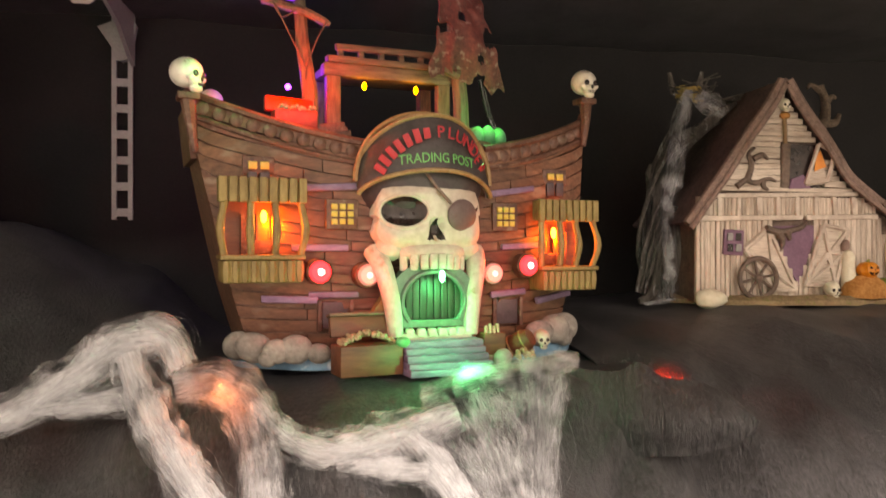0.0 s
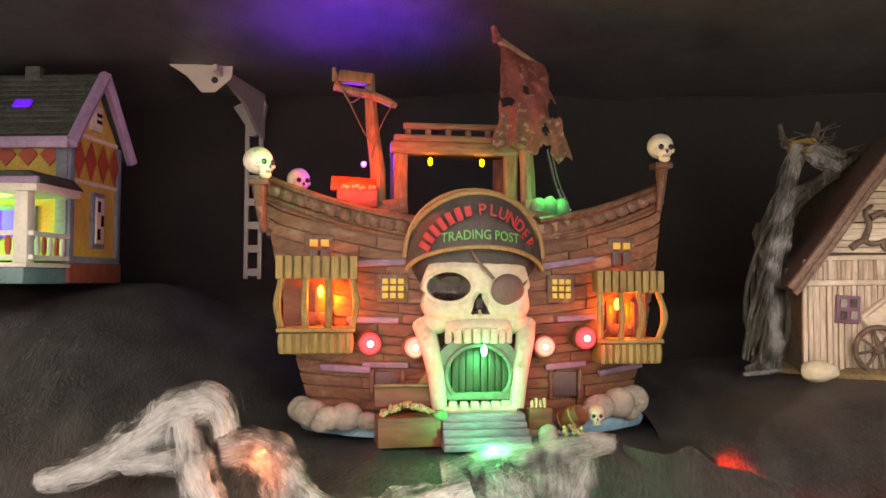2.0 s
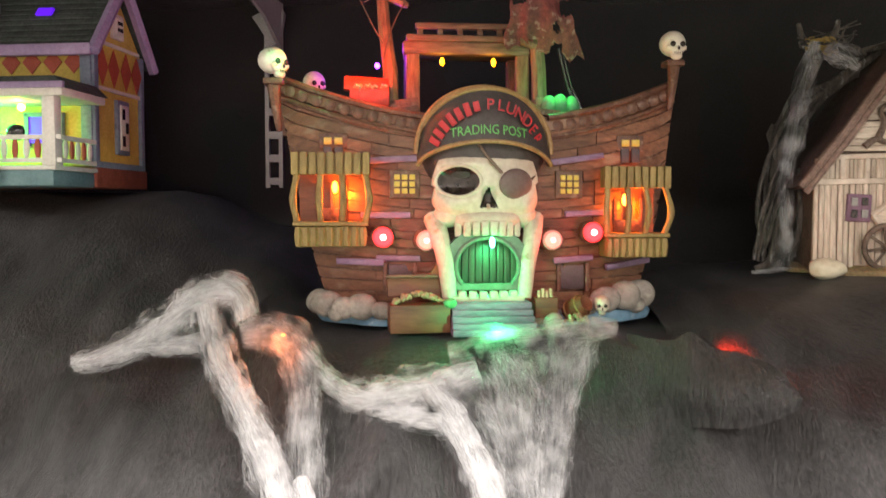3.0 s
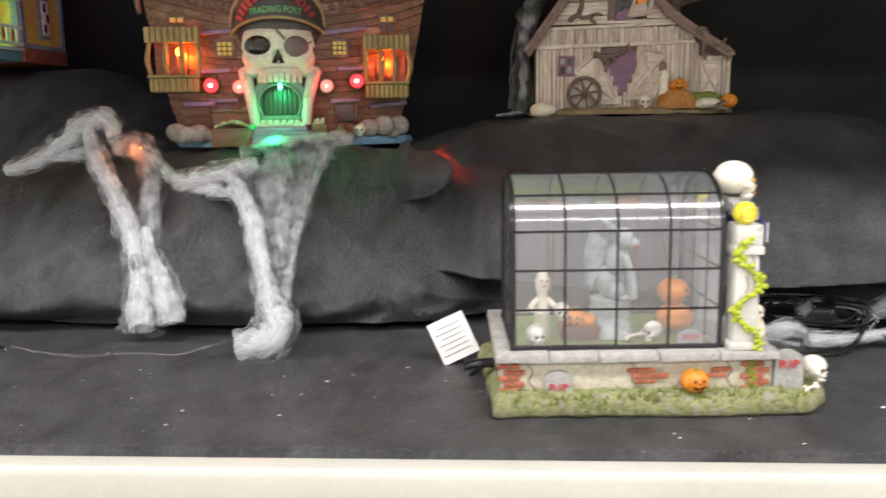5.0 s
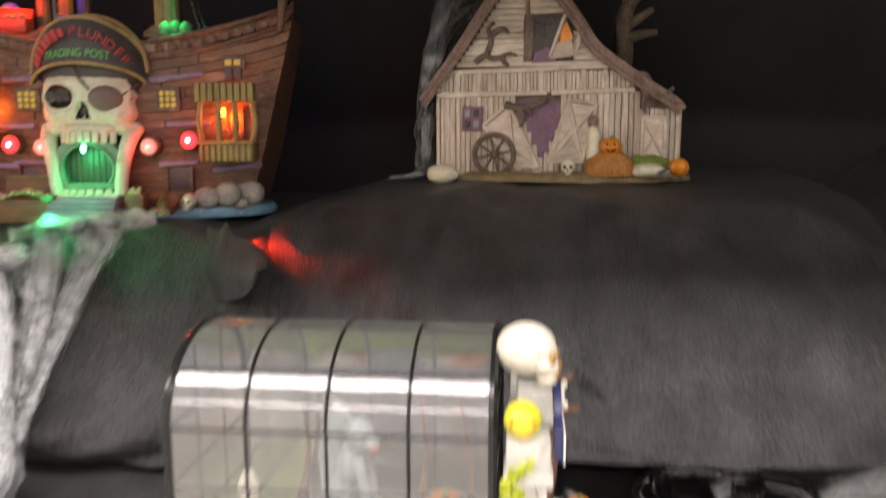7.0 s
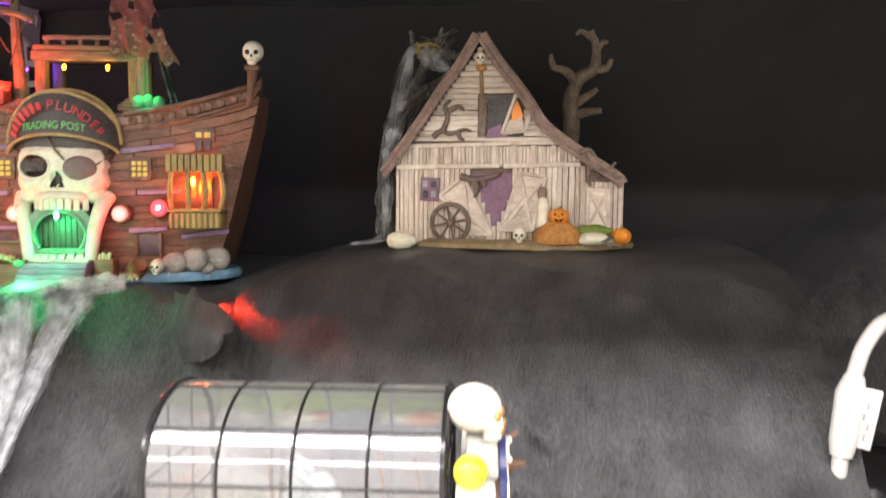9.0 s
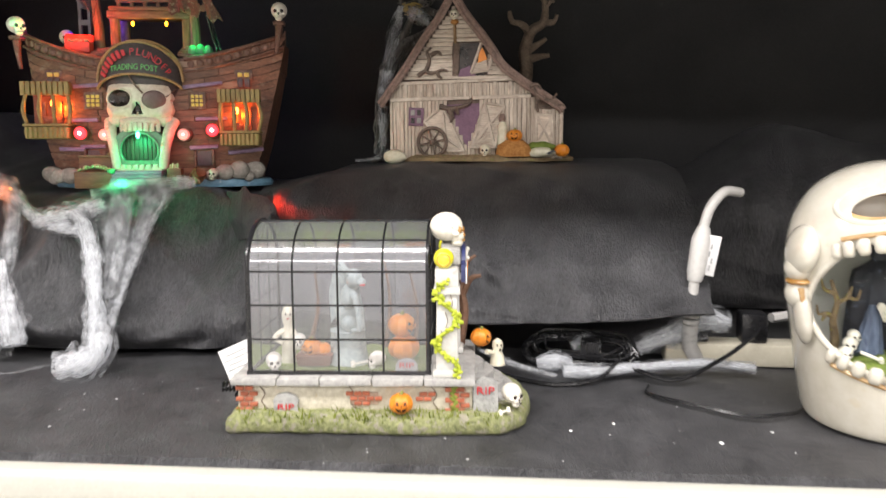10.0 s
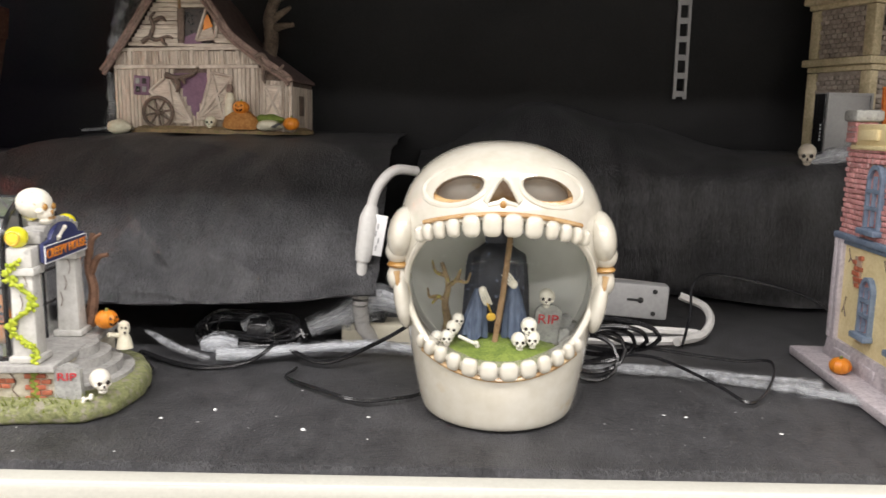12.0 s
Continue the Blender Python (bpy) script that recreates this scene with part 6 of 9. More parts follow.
    ring = [(0.0105 * math.cos(a), 0.0105 * math.sin(a)) for a in [2 * math.pi * i / 24 for i in range(24)]]
    for y in (0.014, 0.124):
        part("yellow_gem", blob(bms(), (0.2235, y, 0.1785), 0.0105, 20), YELLOW_GEM, g, "clear yellow plastic ball")
        part("gem_ring", tube(bms(), [(0.2235 + x, y - 0.0085, 0.1785 + z) for x, z in [(0.6 * a, 0.6  * b) for a, b in ring]] + [(0.2235 + 0.0063, y - 0.0085, 0.1785)], 0.0010, 5), SOLID_GOLD, g)
    part("gate_skull", skull_shape(bms(), (0.2270, 0.050, 0.2035), 0.0178, 78), [BONE_WHITE, AMBER_WASH], g, "white skull crowning the gate")
    # name board between the pillars, facing the stair
    poly = [(-0.048, 0.0), (0.048, 0.0), (0.048, 0.018)] + arc_points(0, 0.018, 0.032, 0.016, 8, 172, 10) + [(-0.048, 0.018)]
    mm = pose(0.243, 0.069, 0.1530, 0, 0, 90)
    board = part("name_board", prism(bms(), poly, -0.002, 0.002, mm), SIGN_BLUE, g, "dark blue name board with orange band")
    band = prism(bms(), [(-0.049, -0.001), (0.049, -0.001), (0.049, 0.0155), (-0.049, 0.0155)], -0.0032, -0.0018, mm)
    part("name_band", band, SIGN_BLUE, board)
    edge = [(-0.049, -0.001), (0.049, -0.001), (0.049, 0.0155), (-0.049, 0.0155), (-0.049, -0.001)]
    part("band_edge", tube(bms(), [mm @ Vector((x, -0.0032, z)) for x, z in edge], 0.0006, 5), TAG_WHITE, board)
    lettering(board, "CREEPY HOUSE", SIGN_ORANGE, mm @ pose(0, -0.0036, 0.0072, 90), 0.0135, "name_letters", "orange letters", width=0.092)
    part("bone", bone_shape(bms(), mm @ Vector((-0.018, -0.003, 0.020)), mm @ Vector((-0.004, -0.003, 0.028)), 0.0016), BONE_WHITE, board)
    for i in range(9):
        a = i / 8
        part("gate_arch_stone", box(bms(), (0.2300, lerp(0.030, 0.110, a), 0.176 + 0.010 * math.sin(math.pi * a)), (0.020, 0.010, 0.012), bevel=0.0015, jitter=0.0008), STONE_CAP, g)
    # vine winding up the front pillar
    pts = []
    for i in range(40):
        t = i / 39
        a = t * 2 * math.pi * 1.9 + 0.6
        pts.append((0.2265 + 0.0125 * math.sin(a) * (1 - 0.12 * t), 0.0075 - 0.001 * math.cos(a), 0.058 + 0.098 * t))
    part("vine", tube(bms(), pts, 0.0022, 6), VINE, g, "lime green vine")
    bm = bms()
    for i, p in enumerate(pts * 2):
        q = Vector(p) + Vector((rng.uniform(-0.004, 0.004), rng.uniform(-0.003, 0.0005), rng.uniform(-0.003, 0.003)))
        blob(bm, q, (rng.uniform(0.0016, 0.003), 0.0012, rng.uniform(0.0014, 0.0028)), 6)
    part("vine_leaves", bm, VINE, g)
    bm = bms()
    for i in range(24):
        blob(bm, (0.234 + rng.uniform(-0.003, 0.003), 0.0085, lerp(0.018, 0.056, i / 23)), (0.0026, 0.0015, 0.0026), 6)
    part("ivy", bm, GRASS_TUFT, g)
    # twisted roots behind the gate
    bm = bms()
    tube(bm, smooth_path([(0.236, 0.140, 0.06), (0.242, 0.142, 0.10), (0.238, 0.140, 0.13), (0.244, 0.142, 0.165)], 5), 0.007, 8, end=0.003)
    tube(bm, smooth_path([(0.240, 0.141, 0.12), (0.250, 0.138, 0.138), (0.262, 0.136, 0.142)], 4), 0.005, 7, end=0.002)
    tube(bm, smooth_path([(0.240, 0.141, 0.14), (0.246, 0.135, 0.158), (0.256, 0.134, 0.166)], 4), 0.004, 7, end=0.0015)
    part("twisted_trunk", bm, TWIG, g, "twisted brown tree trunk")
    # round stair
    for i, (r, z) in enumerate(((0.062, 0.026), (0.050, 0.0355), (0.038, 0.045), (0.026, 0.0545))):
        poly = [(0.0, -r)] + [(r * math.cos(a), r * math.sin(a)) for a in [radians(v) for v in range(-90, 91, 9)]] + [(0.0, r)]
        bm = bms()
        lo = [bm.verts.new((0.240 + x * 0.95, 0.086 + y * 1.15, z - 0.010)) for x, y in poly]
        hi = [bm.verts.new((0.240 + x * 0.95 * 0.99, 0.086 + y * 1.15 * 0.99, z)) for x, y in poly]
        bm.faces.new(lo), bm.faces.new(hi)
        for a in range(len(poly)):
            b = (a + 1) % len(poly)
            bm.faces.new((lo[a], lo[b], hi[b], hi[a]))
        part("stair", bm, STONE_CAP, g)
    pumpkin(g, (0.262, 0.122, 0.072), 0.0125, 60)
    bm = bms()
    lathe(bm, [(0.009, 0.0), (0.0075, 0.01), (0.005, 0.016), (0.0066, 0.022), (0.0055, 0.028), (0.001, 0.031)], (0.281, 0.120, 0.040), 12)
    tube(bm, [(0.276, 0.116, 0.055), (0.268, 0.108, 0.058)], 0.0028, 6)
    f0 = len(bm.faces)
    for s in (-1, 1):
        blob(bm, (0.283 + s * 0.0022, 0.1140, 0.064), (0.001, 0.001, 0.0015), 6)
    blob(bm, (0.284, 0.1140, 0.0585), (0.0014, 0.001, 0.0016), 6)
    paint(bm, f0, 1)
    part("ghost", bm, [GHOST, SOCKET], g, "cream ghost figure")
    # power plug at the other end
    bm = tube(bms(), smooth_path([(0.006, 0.066, 0.030), (-0.012, 0.062, 0.030), (-0.022, 0.060, 0.028)], 4), [0.005, 0.005, 0.005, 0.005, 0.0045, 0.004, 0.004, 0.003, 0.003], 8)
    for k in range(4):
        box(bm, (-0.010 - 0.004 * k, 0.0615, 0.030), (0.0018, 0.011, 0.011), bevel=0.001)
    part("power_plug", bm, BLACK, g, "black power plug")


build_greenhouse()
TAG_POSE = pose(0.416, 0.402, 1.0645, -12, -24, 8)
tag = solo("paper_tag", box(bms(), (0.0, 0, 0.029), (0.042, 0.0008, 0.048), jitter=0.0004), TAG_WHITE, "white paper tag leaning on a black lead", "tag", m=TAG_POSE)
for k in range(6):
    part("print_bar", box(bms(), (-0.002 + 0.002 * (k % 2), -0.0008, 0.014 + k * 0.006), (0.032 - 0.004 * (k % 2), 0.0003, 0.0008)), TOMB, tag, "grey bar of unreadable print")

# ---------------------------------------------------------------- the barn model
BARN_BOARD = surface("barn_board", (0.34, 0.26, 0.20), (0.78, 0.69, 0.59), 0.7, 420, 90, 0.9, stretch=(1, 1, 0.12), vary=0.15, wear=(0.60, 0.53, 0.44), wear_amount=0.3)
BARN_CLAP = surface("barn_clapboard", (0.35, 0.27, 0.21), (0.78, 0.69, 0.59), 0.7, 420, 90, 0.9, stretch=(0.15, 1, 1), vary=0.15, wear=(0.62, 0.55, 0.46), wear_amount=0.3)
BARN_TRIM = surface("barn_trim", (0.40, 0.32, 0.26), (0.74, 0.66, 0.57), 0.7, 420, 90, 0.7, stretch=(0.2, 1, 0.2))
BARN_ROOF = surface("barn_roof", (0.05, 0.032, 0.028), (0.16, 0.105, 0.09), 0.75, 300, 70, 0.9)
BARN_EDGE = surface("barn_roof_edge", (0.13, 0.085, 0.07), (0.32, 0.22, 0.18), 0.7, 300, 70, 0.7)
BARN_PURPLE = surface("barn_purple", (0.14, 0.07, 0.12), (0.24, 0.13, 0.20), 0.6, 300, 70, 0.3)
BARN_DARK = surface("barn_dark_brown", (0.07, 0.05, 0.04), (0.22, 0.155, 0.12), 0.7, 300, 80, 0.6)
BARN_GROUND = surface("barn_ground", (0.16, 0.11, 0.06), (0.38, 0.28, 0.15), 0.8, 300, 70, 0.8, wear=(0.2, 0.2, 0.06), wear_amount=0.3)
HAY = surface("hay_orange", (0.30, 0.11, 0.02), (0.55, 0.27, 0.08), 0.8, 300, 90, 0.9)
NEST = surface("straw_nest", (0.22, 0.14, 0.03), (0.50, 0.36, 0.12), 0.8)
DEAD_WOOD = surface("dead_wood", (0.07, 0.05, 0.035), (0.22, 0.165, 0.12), 0.8, 300, 60, 1.0)
GHOST_BARK = surface("grey_black_bark", (0.022, 0.019, 0.017), (0.15, 0.135, 0.12), 0.8, 260, 60, 1.0, stretch=(1, 1, 0.25), wear=(0.28, 0.285, 0.29), wear_amount=0.25)


def gable_x(z, side):
    """Half outline of the barn front: x of the roof line at a height."""
    pts = [(0.264, -0.038), (0.205, -0.083), (0.152, -0.119), (0.103, -0.156)] if side < 0 else [(0.264, -0.038), (0.205, 0.010), (0.152, 0.047), (0.118, 0.092), (0.086, 0.140)]
    for (z0, x0), (z1, x1) in zip(pts, pts[1:]):
        if z >= z1:
            return lerp(x1, x0, (z - z1) / (z0 - z1))
    return pts[-1][1]


def x_frame(owner, corners, y, mat, r=0.0028, cross=True):
    pts = corners + [corners[0]]
    pairs = list(zip(pts, pts[1:])) + ([(corners[0], corners[2]), (corners[1], corners[3])] if cross else [])
    for (xa, za), (xb, zb) in pairs:
        part("door_brace", tube(bms(), [(xa, y, za), ((xa + xb) / 2, y - 0.0006, (za + zb) / 2), (xb, y, zb)], r, 5), mat, owner)


def build_barn():
    b = thing("barn_model", BARN, "weathered tan haunted barn model with crooked doors", "model barn")
    yf = -0.070
    rng = random.Random(31)
    core = [(-0.150, 0.0), (0.143, 0.0), (0.143, 0.082)] + [(gable_x(z, 1) - 0.002, z) for z in (0.088, 0.118, 0.152, 0.205, 0.260)] + [(gable_x(z, -1) + 0.002, z) for z in (0.260, 0.205, 0.152, 0.106)] + [(-0.150, 0.103)]
    part("wall_core", prism(bms(), core, yf + 0.004, 0.085), BARN_DARK, b)
    # vertical boards under the beam
    x = -0.152
    while x < 0.098:
        w = rng.uniform(0.0058, 0.0085)
        mid = x + w / 2
        low = 0.0
        if not -0.048 < mid < 0.006:
            part("board", box(bms(), (mid, yf + 0.002, (low + 0.104) / 2), (w * 0.9, 0.006, 0.104 - low), bevel=0.0008, jitter=0.0005), BARN_BOARD, b)
        else:
            top = lerp(0.021, 0.093, abs(mid + 0.016) / 0.034)
            part("board", box(bms(), (mid, yf + 0.002, min(0.1, top) / 2), (w * 0.9, 0.006, min(0.1, top)), bevel=0.0008, jitter=0.0005), BARN_BOARD, b)
        x += w
    part("purple_gap", prism(bms(), [(-0.058, 0.093), (0.013, 0.095), (-0.014, 0.019)], yf - 0.0005, yf + 0.003), BARN_PURPLE, b, "purple triangular gap between broken doors")
    # beam bands and the boards between
    x = -0.150
    while x < 0.092:
        w = rng.uniform(0.004, 0.006)
        top = 0.129 if x < 0.075 else 0.118
        part("board", box(bms(), (x + w / 2, yf + 0.002, 0.117), (w * 0.9, 0.005, top - 0.104), bevel=0.0006, jitter=0.0004), BARN_BOARD, b)
        x += w
    for z, x0, x1, h in ((0.1325, -0.136, 0.066, 0.0055), (0.1035, -0.151, -0.010, 0.0060), (0.1055, -0.006, 0.094, 0.0065)):
        part("beam", box(bms(), ((x0 + x1) / 2, yf - 0.001, z), (x1 - x0, 0.007, h), rot=(0, -1, 0), bevel=0.0014, jitter=0.0008), BARN_TRIM, b)
    for k in range(8):
        part("stud", box(bms(), (lerp(-0.122, 0.060, k / 7), yf - 0.001, 0.118), (0.0055, 0.006, 0.026), rot=(0, rng.uniform(-5, 5), 0), bevel=0.001, jitter=0.0006), BARN_TRIM, b)
    # gable clapboards
    z = 0.136
    while z < 0.252:
        h = rng.uniform(0.0062, 0.0085)
        xa, xb = gable_x(z + h / 2, -1) + 0.004, gable_x(z + h / 2, 1) - 0.004
        spans = [(xa, xb)]
        if 0.140 < z < 0.196:
            spans = [(xa, -0.040), (0.020, xb)]
        for a, c in spans:
            if c - a > 0.004:
                part("clapboard", box(bms(), ((a + c) / 2, yf + 0.001, z + h / 2), (c - a, 0.006, h * 0.92), rot=(8, rng.uniform(-1.2, 1.2), 0), bevel=0.0008, jitter=0.0006), BARN_CLAP, b)
        z += h
    # loft opening with a hanging hatch
    part("loft_gap", box(bms(), (-0.012, yf + 0.001, 0.168), (0.052, 0.004, 0.056)), SOCKET, b)
    part("loft_shutter", box(bms(), (-0.034, yf - 0.002, 0.170), (0.011, 0.005, 0.056), rot=(0, 3, 0), bevel=0.001, jitter=0.001), BARN_DARK, b)
    part("loft_sill", prism(bms(), [(-0.030, 0.140), (0.0, 0.141), (-0.010, 0.158), (-0.026, 0.152)], yf - 0.004, yf), BARN_PURPLE, b)
    x_frame(b, [(-0.008, 0.146), (0.022, 0.150), (0.032, 0.186), (0.010, 0.196)], yf - 0.005, BARN_TRIM, cross=False)
    part("hatch", prism(bms(), [(-0.006, 0.147), (0.021, 0.151), (0.018, 0.168), (0.002, 0.164)], yf - 0.004, yf - 0.002), BARN_CLAP, b)
    # plain orange paint stands for the glow of this pane
    part("lit_pane", prism(bms(), [(0.004, 0.162), (0.020, 0.168), (0.012, 0.188), (0.006, 0.180)], yf - 0.0055, yf - 0.004), SIGN_ORANGE, b, "orange pane, its glow put into the paint")
    # creepers beside the loft
    bm = bms()
    for pts in (((-0.100, 0.142), (-0.088, 0.150), (-0.076, 0.146), (-0.058, 0.152), (-0.048, 0.149)), ((-0.086, 0.150), (-0.080, 0.168), (-0.084, 0.182), (-0.076, 0.190)), ((-0.078, 0.176), (-0.066, 0.182), (-0.058, 0.176)), ((-0.066, 0.150), (-0.064, 0.142), (-0.058, 0.138))):
        tube(bm, smooth_path([(x, yf - 0.004, z) for x, z in pts], 4), 0.0042, 7, end=0.0018)
    part("creeper", bm, BARN_DARK, b, "brown twisted creeper")
    # gable ornament on a pole
    part("gable_pole", tube(bms(), [(-0.035, yf - 0.004, 0.196), (-0.036, yf - 0.004, 0.232)], 0.0028, 6), STAFF, b)
    part("gable_figure", skull_shape(bms(), (-0.0365, yf - 0.004, 0.243), 0.0088, 0), [GHOST, SOCKET], b, "cream skull ornament")
    bm = blob(bms(), (-0.036, yf - 0.004, 0.231), (0.007, 0.005, 0.005), 10, 0.2, 120)
    part("gable_straw", bm, HAY, b)
    # small window
    part("window_frame", box(bms(), (-0.104, yf - 0.002, 0.073), (0.026, 0.006, 0.031), rot=(0, 3, 0), bevel=0.001), BARN_PURPLE, b)
    for i in range(2):
        for j in range(2):
            part("pane", box(bms(), (-0.1095 + 0.011 * i, yf - 0.0055, 0.0665 + 0.0135 * j), (0.0066, 0.003, 0.009), rot=(0, 3, 0)), TOMB if (i + j) % 2 else SOCKET, b)
    # broken doors with cross braces
    part("barn_door", prism(bms(), [(-0.092, 0.066), (-0.060, 0.092), (-0.024, 0.014), (-0.046, 0.012)], yf - 0.004, yf - 0.001), BARN_CLAP, b)
    x_frame(b, [(-0.090, 0.064), (-0.058, 0.090), (-0.020, 0.014), (-0.050, 0.014)], yf - 0.005, BARN_TRIM)
    part("barn_door", prism(bms(), [(0.014, 0.094), (0.052, 0.090), (0.034, 0.018), (-0.010, 0.018)], yf - 0.004, yf - 0.001), BARN_CLAP, b)
    x_frame(b, [(0.016, 0.095), (0.050, 0.089), (0.033, 0.020), (-0.008, 0.020)], yf - 0.005, BARN_TRIM)
    x_frame(b, [(0.020, 0.060), (0.044, 0.058), (0.034, 0.020), (-0.006, 0.022)], yf - 0.0055, BARN_TRIM, 0.002)
    bm = bms()
    for pts in (((-0.062, 0.090), (-0.045, 0.086), (-0.030, 0.088), (-0.014, 0.092), (-0.008, 0.098)), ((-0.045, 0.086), (-0.040, 0.074), (-0.044, 0.062)), ((-0.034, 0.088), (-0.030, 0.076))):
        tube(bm, smooth_path([(x, yf - 0.006, z) for x, z in pts], 4), 0.0052, 7, end=0.0022)
    part("creeper", bm, BARN_DARK, b, "brown twisted creeper")
    # wagon wheel
    wheel = part("wagon_wheel", tube(bms(), [(-0.075 + 0.0245 * math.cos(a), yf - 0.010, 0.029 + 0.0245 * math.sin(a)) for a in [2 * math.pi * i / 32 for i in range(34)]], 0.0032, 7, close=False), BARN_DARK, b, "dark wooden wagon wheel")
    for k in range(8):
        a = 2 * math.pi * k / 8 + 0.2
        part("spoke", tube(bms(), [(-0.075, yf - 0.010, 0.029), (-0.075 + 0.0235 * math.cos(a), yf - 0.010, 0.029 + 0.0235 * math.sin(a))], 0.0017, 6), BARN_DARK, wheel)
    part("hub", blob(bms(), (-0.075, yf - 0.011, 0.029), (0.0055, 0.004, 0.0055), 12), BARN_DARK, wheel)
    # lean-to
    x = 0.099
    while x < 0.143:
        w = rng.uniform(0.005, 0.007)
        part("board", box(bms(), (x + w / 2, yf + 0.002, 0.042), (w * 0.9, 0.007, 0.084 - 0.004 * rng.random()), bevel=0.0008, jitter=0.0005), BARN_BOARD, b)
        x += w
    part("shed_door", box(bms(), (0.117, yf - 0.003, 0.049), (0.026, 0.004, 0.052), bevel=0.0008), BARN_CLAP, b)
    x_frame(b, [(0.104, 0.024), (0.130, 0.024), (0.130, 0.074), (0.104, 0.074)], yf - 0.006, BARN_TRIM, 0.0022)
    part("shed_side_window", box(bms(), (0.1445, 0.0, 0.044), (0.004, 0.03, 0.034), bevel=0.001), BARN_DARK, b)
    for k in range(8):
        part("board", box(bms(), (0.1442, lerp(-0.064, 0.07, k / 7), 0.038), (0.004, 0.016, 0.074), bevel=0.0008), BARN_BOARD, b)
    # roof: swept slabs with a raised front edge
    for side in (-1, 1):
        zs = [0.270, 0.235, 0.205, 0.178, 0.152, 0.126, 0.102] if side < 0 else [0.270, 0.235, 0.205, 0.178, 0.152, 0.118, 0.088]
        line = smooth_path([(gable_x(min(z, 0.263), side) + side * 0.004, 0, z + 0.004) for z in zs] + [(gable_x(zs[-1], side) + side * 0.012, 0, zs[-1] - 0.006)], 3)
        n = len(line)
        bm = grid(bms(), n, 24, lambda u, v: line[round(u * (n - 1))] + Vector((0, lerp(yf - 0.008, 0.088, v), 0.0018 * noise.noise(Vector((u * 14, v * 20, side))) + 0.0022 * abs(math.sin(u * 15)))))
        part("roof_slope", thicken(bm, 0.005), BARN_ROOF, b, "dark sagging shingle roof", sharp=60)
        part("roof_edge", tube(bms(), [p + Vector((0, yf - 0.009, 0.0)) for p in line], 0.0052, 7), BARN_EDGE, b)
        part("roof_edge", tube(bms(), [p + Vector((-side * 0.004, yf - 0.012, -0.006)) for p in line], 0.0036, 6), BARN_EDGE, b)
    part("ridge", tube(bms(), [(-0.038, yf - 0.010, 0.272), (-0.038, 0.0, 0.268), (-0.038, 0.09, 0.272)], 0.005, 7), BARN_ROOF, b)
    bm = bms()
    for pts in (((0.098, 0.118), (0.106, 0.104), (0.116, 0.100), (0.128, 0.098), (0.138, 0.108)), ((0.106, 0.104), (0.104, 0.088), (0.107, 0.078)), ((0.092, 0.120), (0.104, 0.124), (0.112, 0.116)), ((0.118, 0.100), (0.134, 0.092), (0.150, 0.088))):
        tube(bm, smooth_path([(x, yf - 0.012, z) for x, z in pts], 4), 0.0045, 7, end=0.002)
    part("creeper", bm, BARN_DARK, b, "brown twisted creeper")
    # ground, pumpkins and bones
    bm = lathe(bms(), [(0.0, 0.0), (1.0, 0.0), (1.0, 0.006), (0.92, 0.011), (0.0, 0.012)], (0.0, -0.004, -0.004), 48, 0.166, 0.100, close=False)
    for v in bm.verts:
        v.co.z += 0.002 * noise.noise(v.co * 70)
    part("ground", bm, BARN_GROUND, b, "brown mossy ground foot")
    bm = lathe(bms(), [(0.030, 0.0), (0.031, 0.008), (0.026, 0.020), (0.014, 0.028), (0.0, 0.029)], (0.066, yf - 0.014, 0.004), 22, 1.0, 0.6, close=False)
    for v in bm.verts:
        v.co += Vector((0.002, 0.002, 0.0015)) * noise.noise(v.co * 120)
    part("hay_bale", bm, HAY, b, "orange-brown hay heap")
    pumpkin(b, (0.068, yf - 0.018, 0.039), 0.0135, 0, True, 0.8)
    part("ghost", lathe(bms(), [(0.008, 0.0), (0.009, 0.02), (0.0075, 0.032), (0.0085, 0.042), (0.005, 0.050), (0.001, 0.052)], (0.047, yf - 0.010, 0.012), 14), GHOST, b, "cream ghost figure")
    part("owl", blob(bms(), (0.046, yf - 0.006, 0.068), (0.006, 0.005, 0.009), 12, 0.2, 100), BARN_EDGE, b)
    part("ground_skull", skull_shape(bms(), (0.018, yf - 0.020, 0.014), 0.0105, 0), [GHOST, SOCKET], b)
    part("pale_mound", blob(bms(), (0.112, yf - 0.016, 0.010), (0.024, 0.012, 0.008), 16, 0.3, 90), GHOST, b)
    part("green_sack", blob(bms(), (0.112, yf - 0.006, 0.020), (0.024, 0.010, 0.010), 16, 0.2, 90), TURF, b)
    part("bat_mark", prism(bms(), [(0.120, 0.008), (0.127, 0.012), (0.134, 0.016), (0.139, 0.011), (0.133, 0.011), (0.128, 0.007)], yf - 0.0325, yf - 0.029), BLACK, b)
    pumpkin(b, (0.147, yf - 0.004, 0.014), 0.013, 30, False)
    part("cream_rock", blob(bms(), (-0.140, yf - 0.014, 0.004), (0.020, 0.014, 0.013), 14, 0.2, 80), GHOST, b)
    # bare tree behind the right slope
    bm = bms()
    tube(bm, smooth_path([(0.070, 0.05, 0.10), (0.078, 0.055, 0.16), (0.076, 0.055, 0.20), (0.088, 0.058, 0.232), (0.108, 0.058, 0.246), (0.112, 0.058, 0.272), (0.104, 0.058, 0.300)], 5), 0.014, 10, end=0.005)
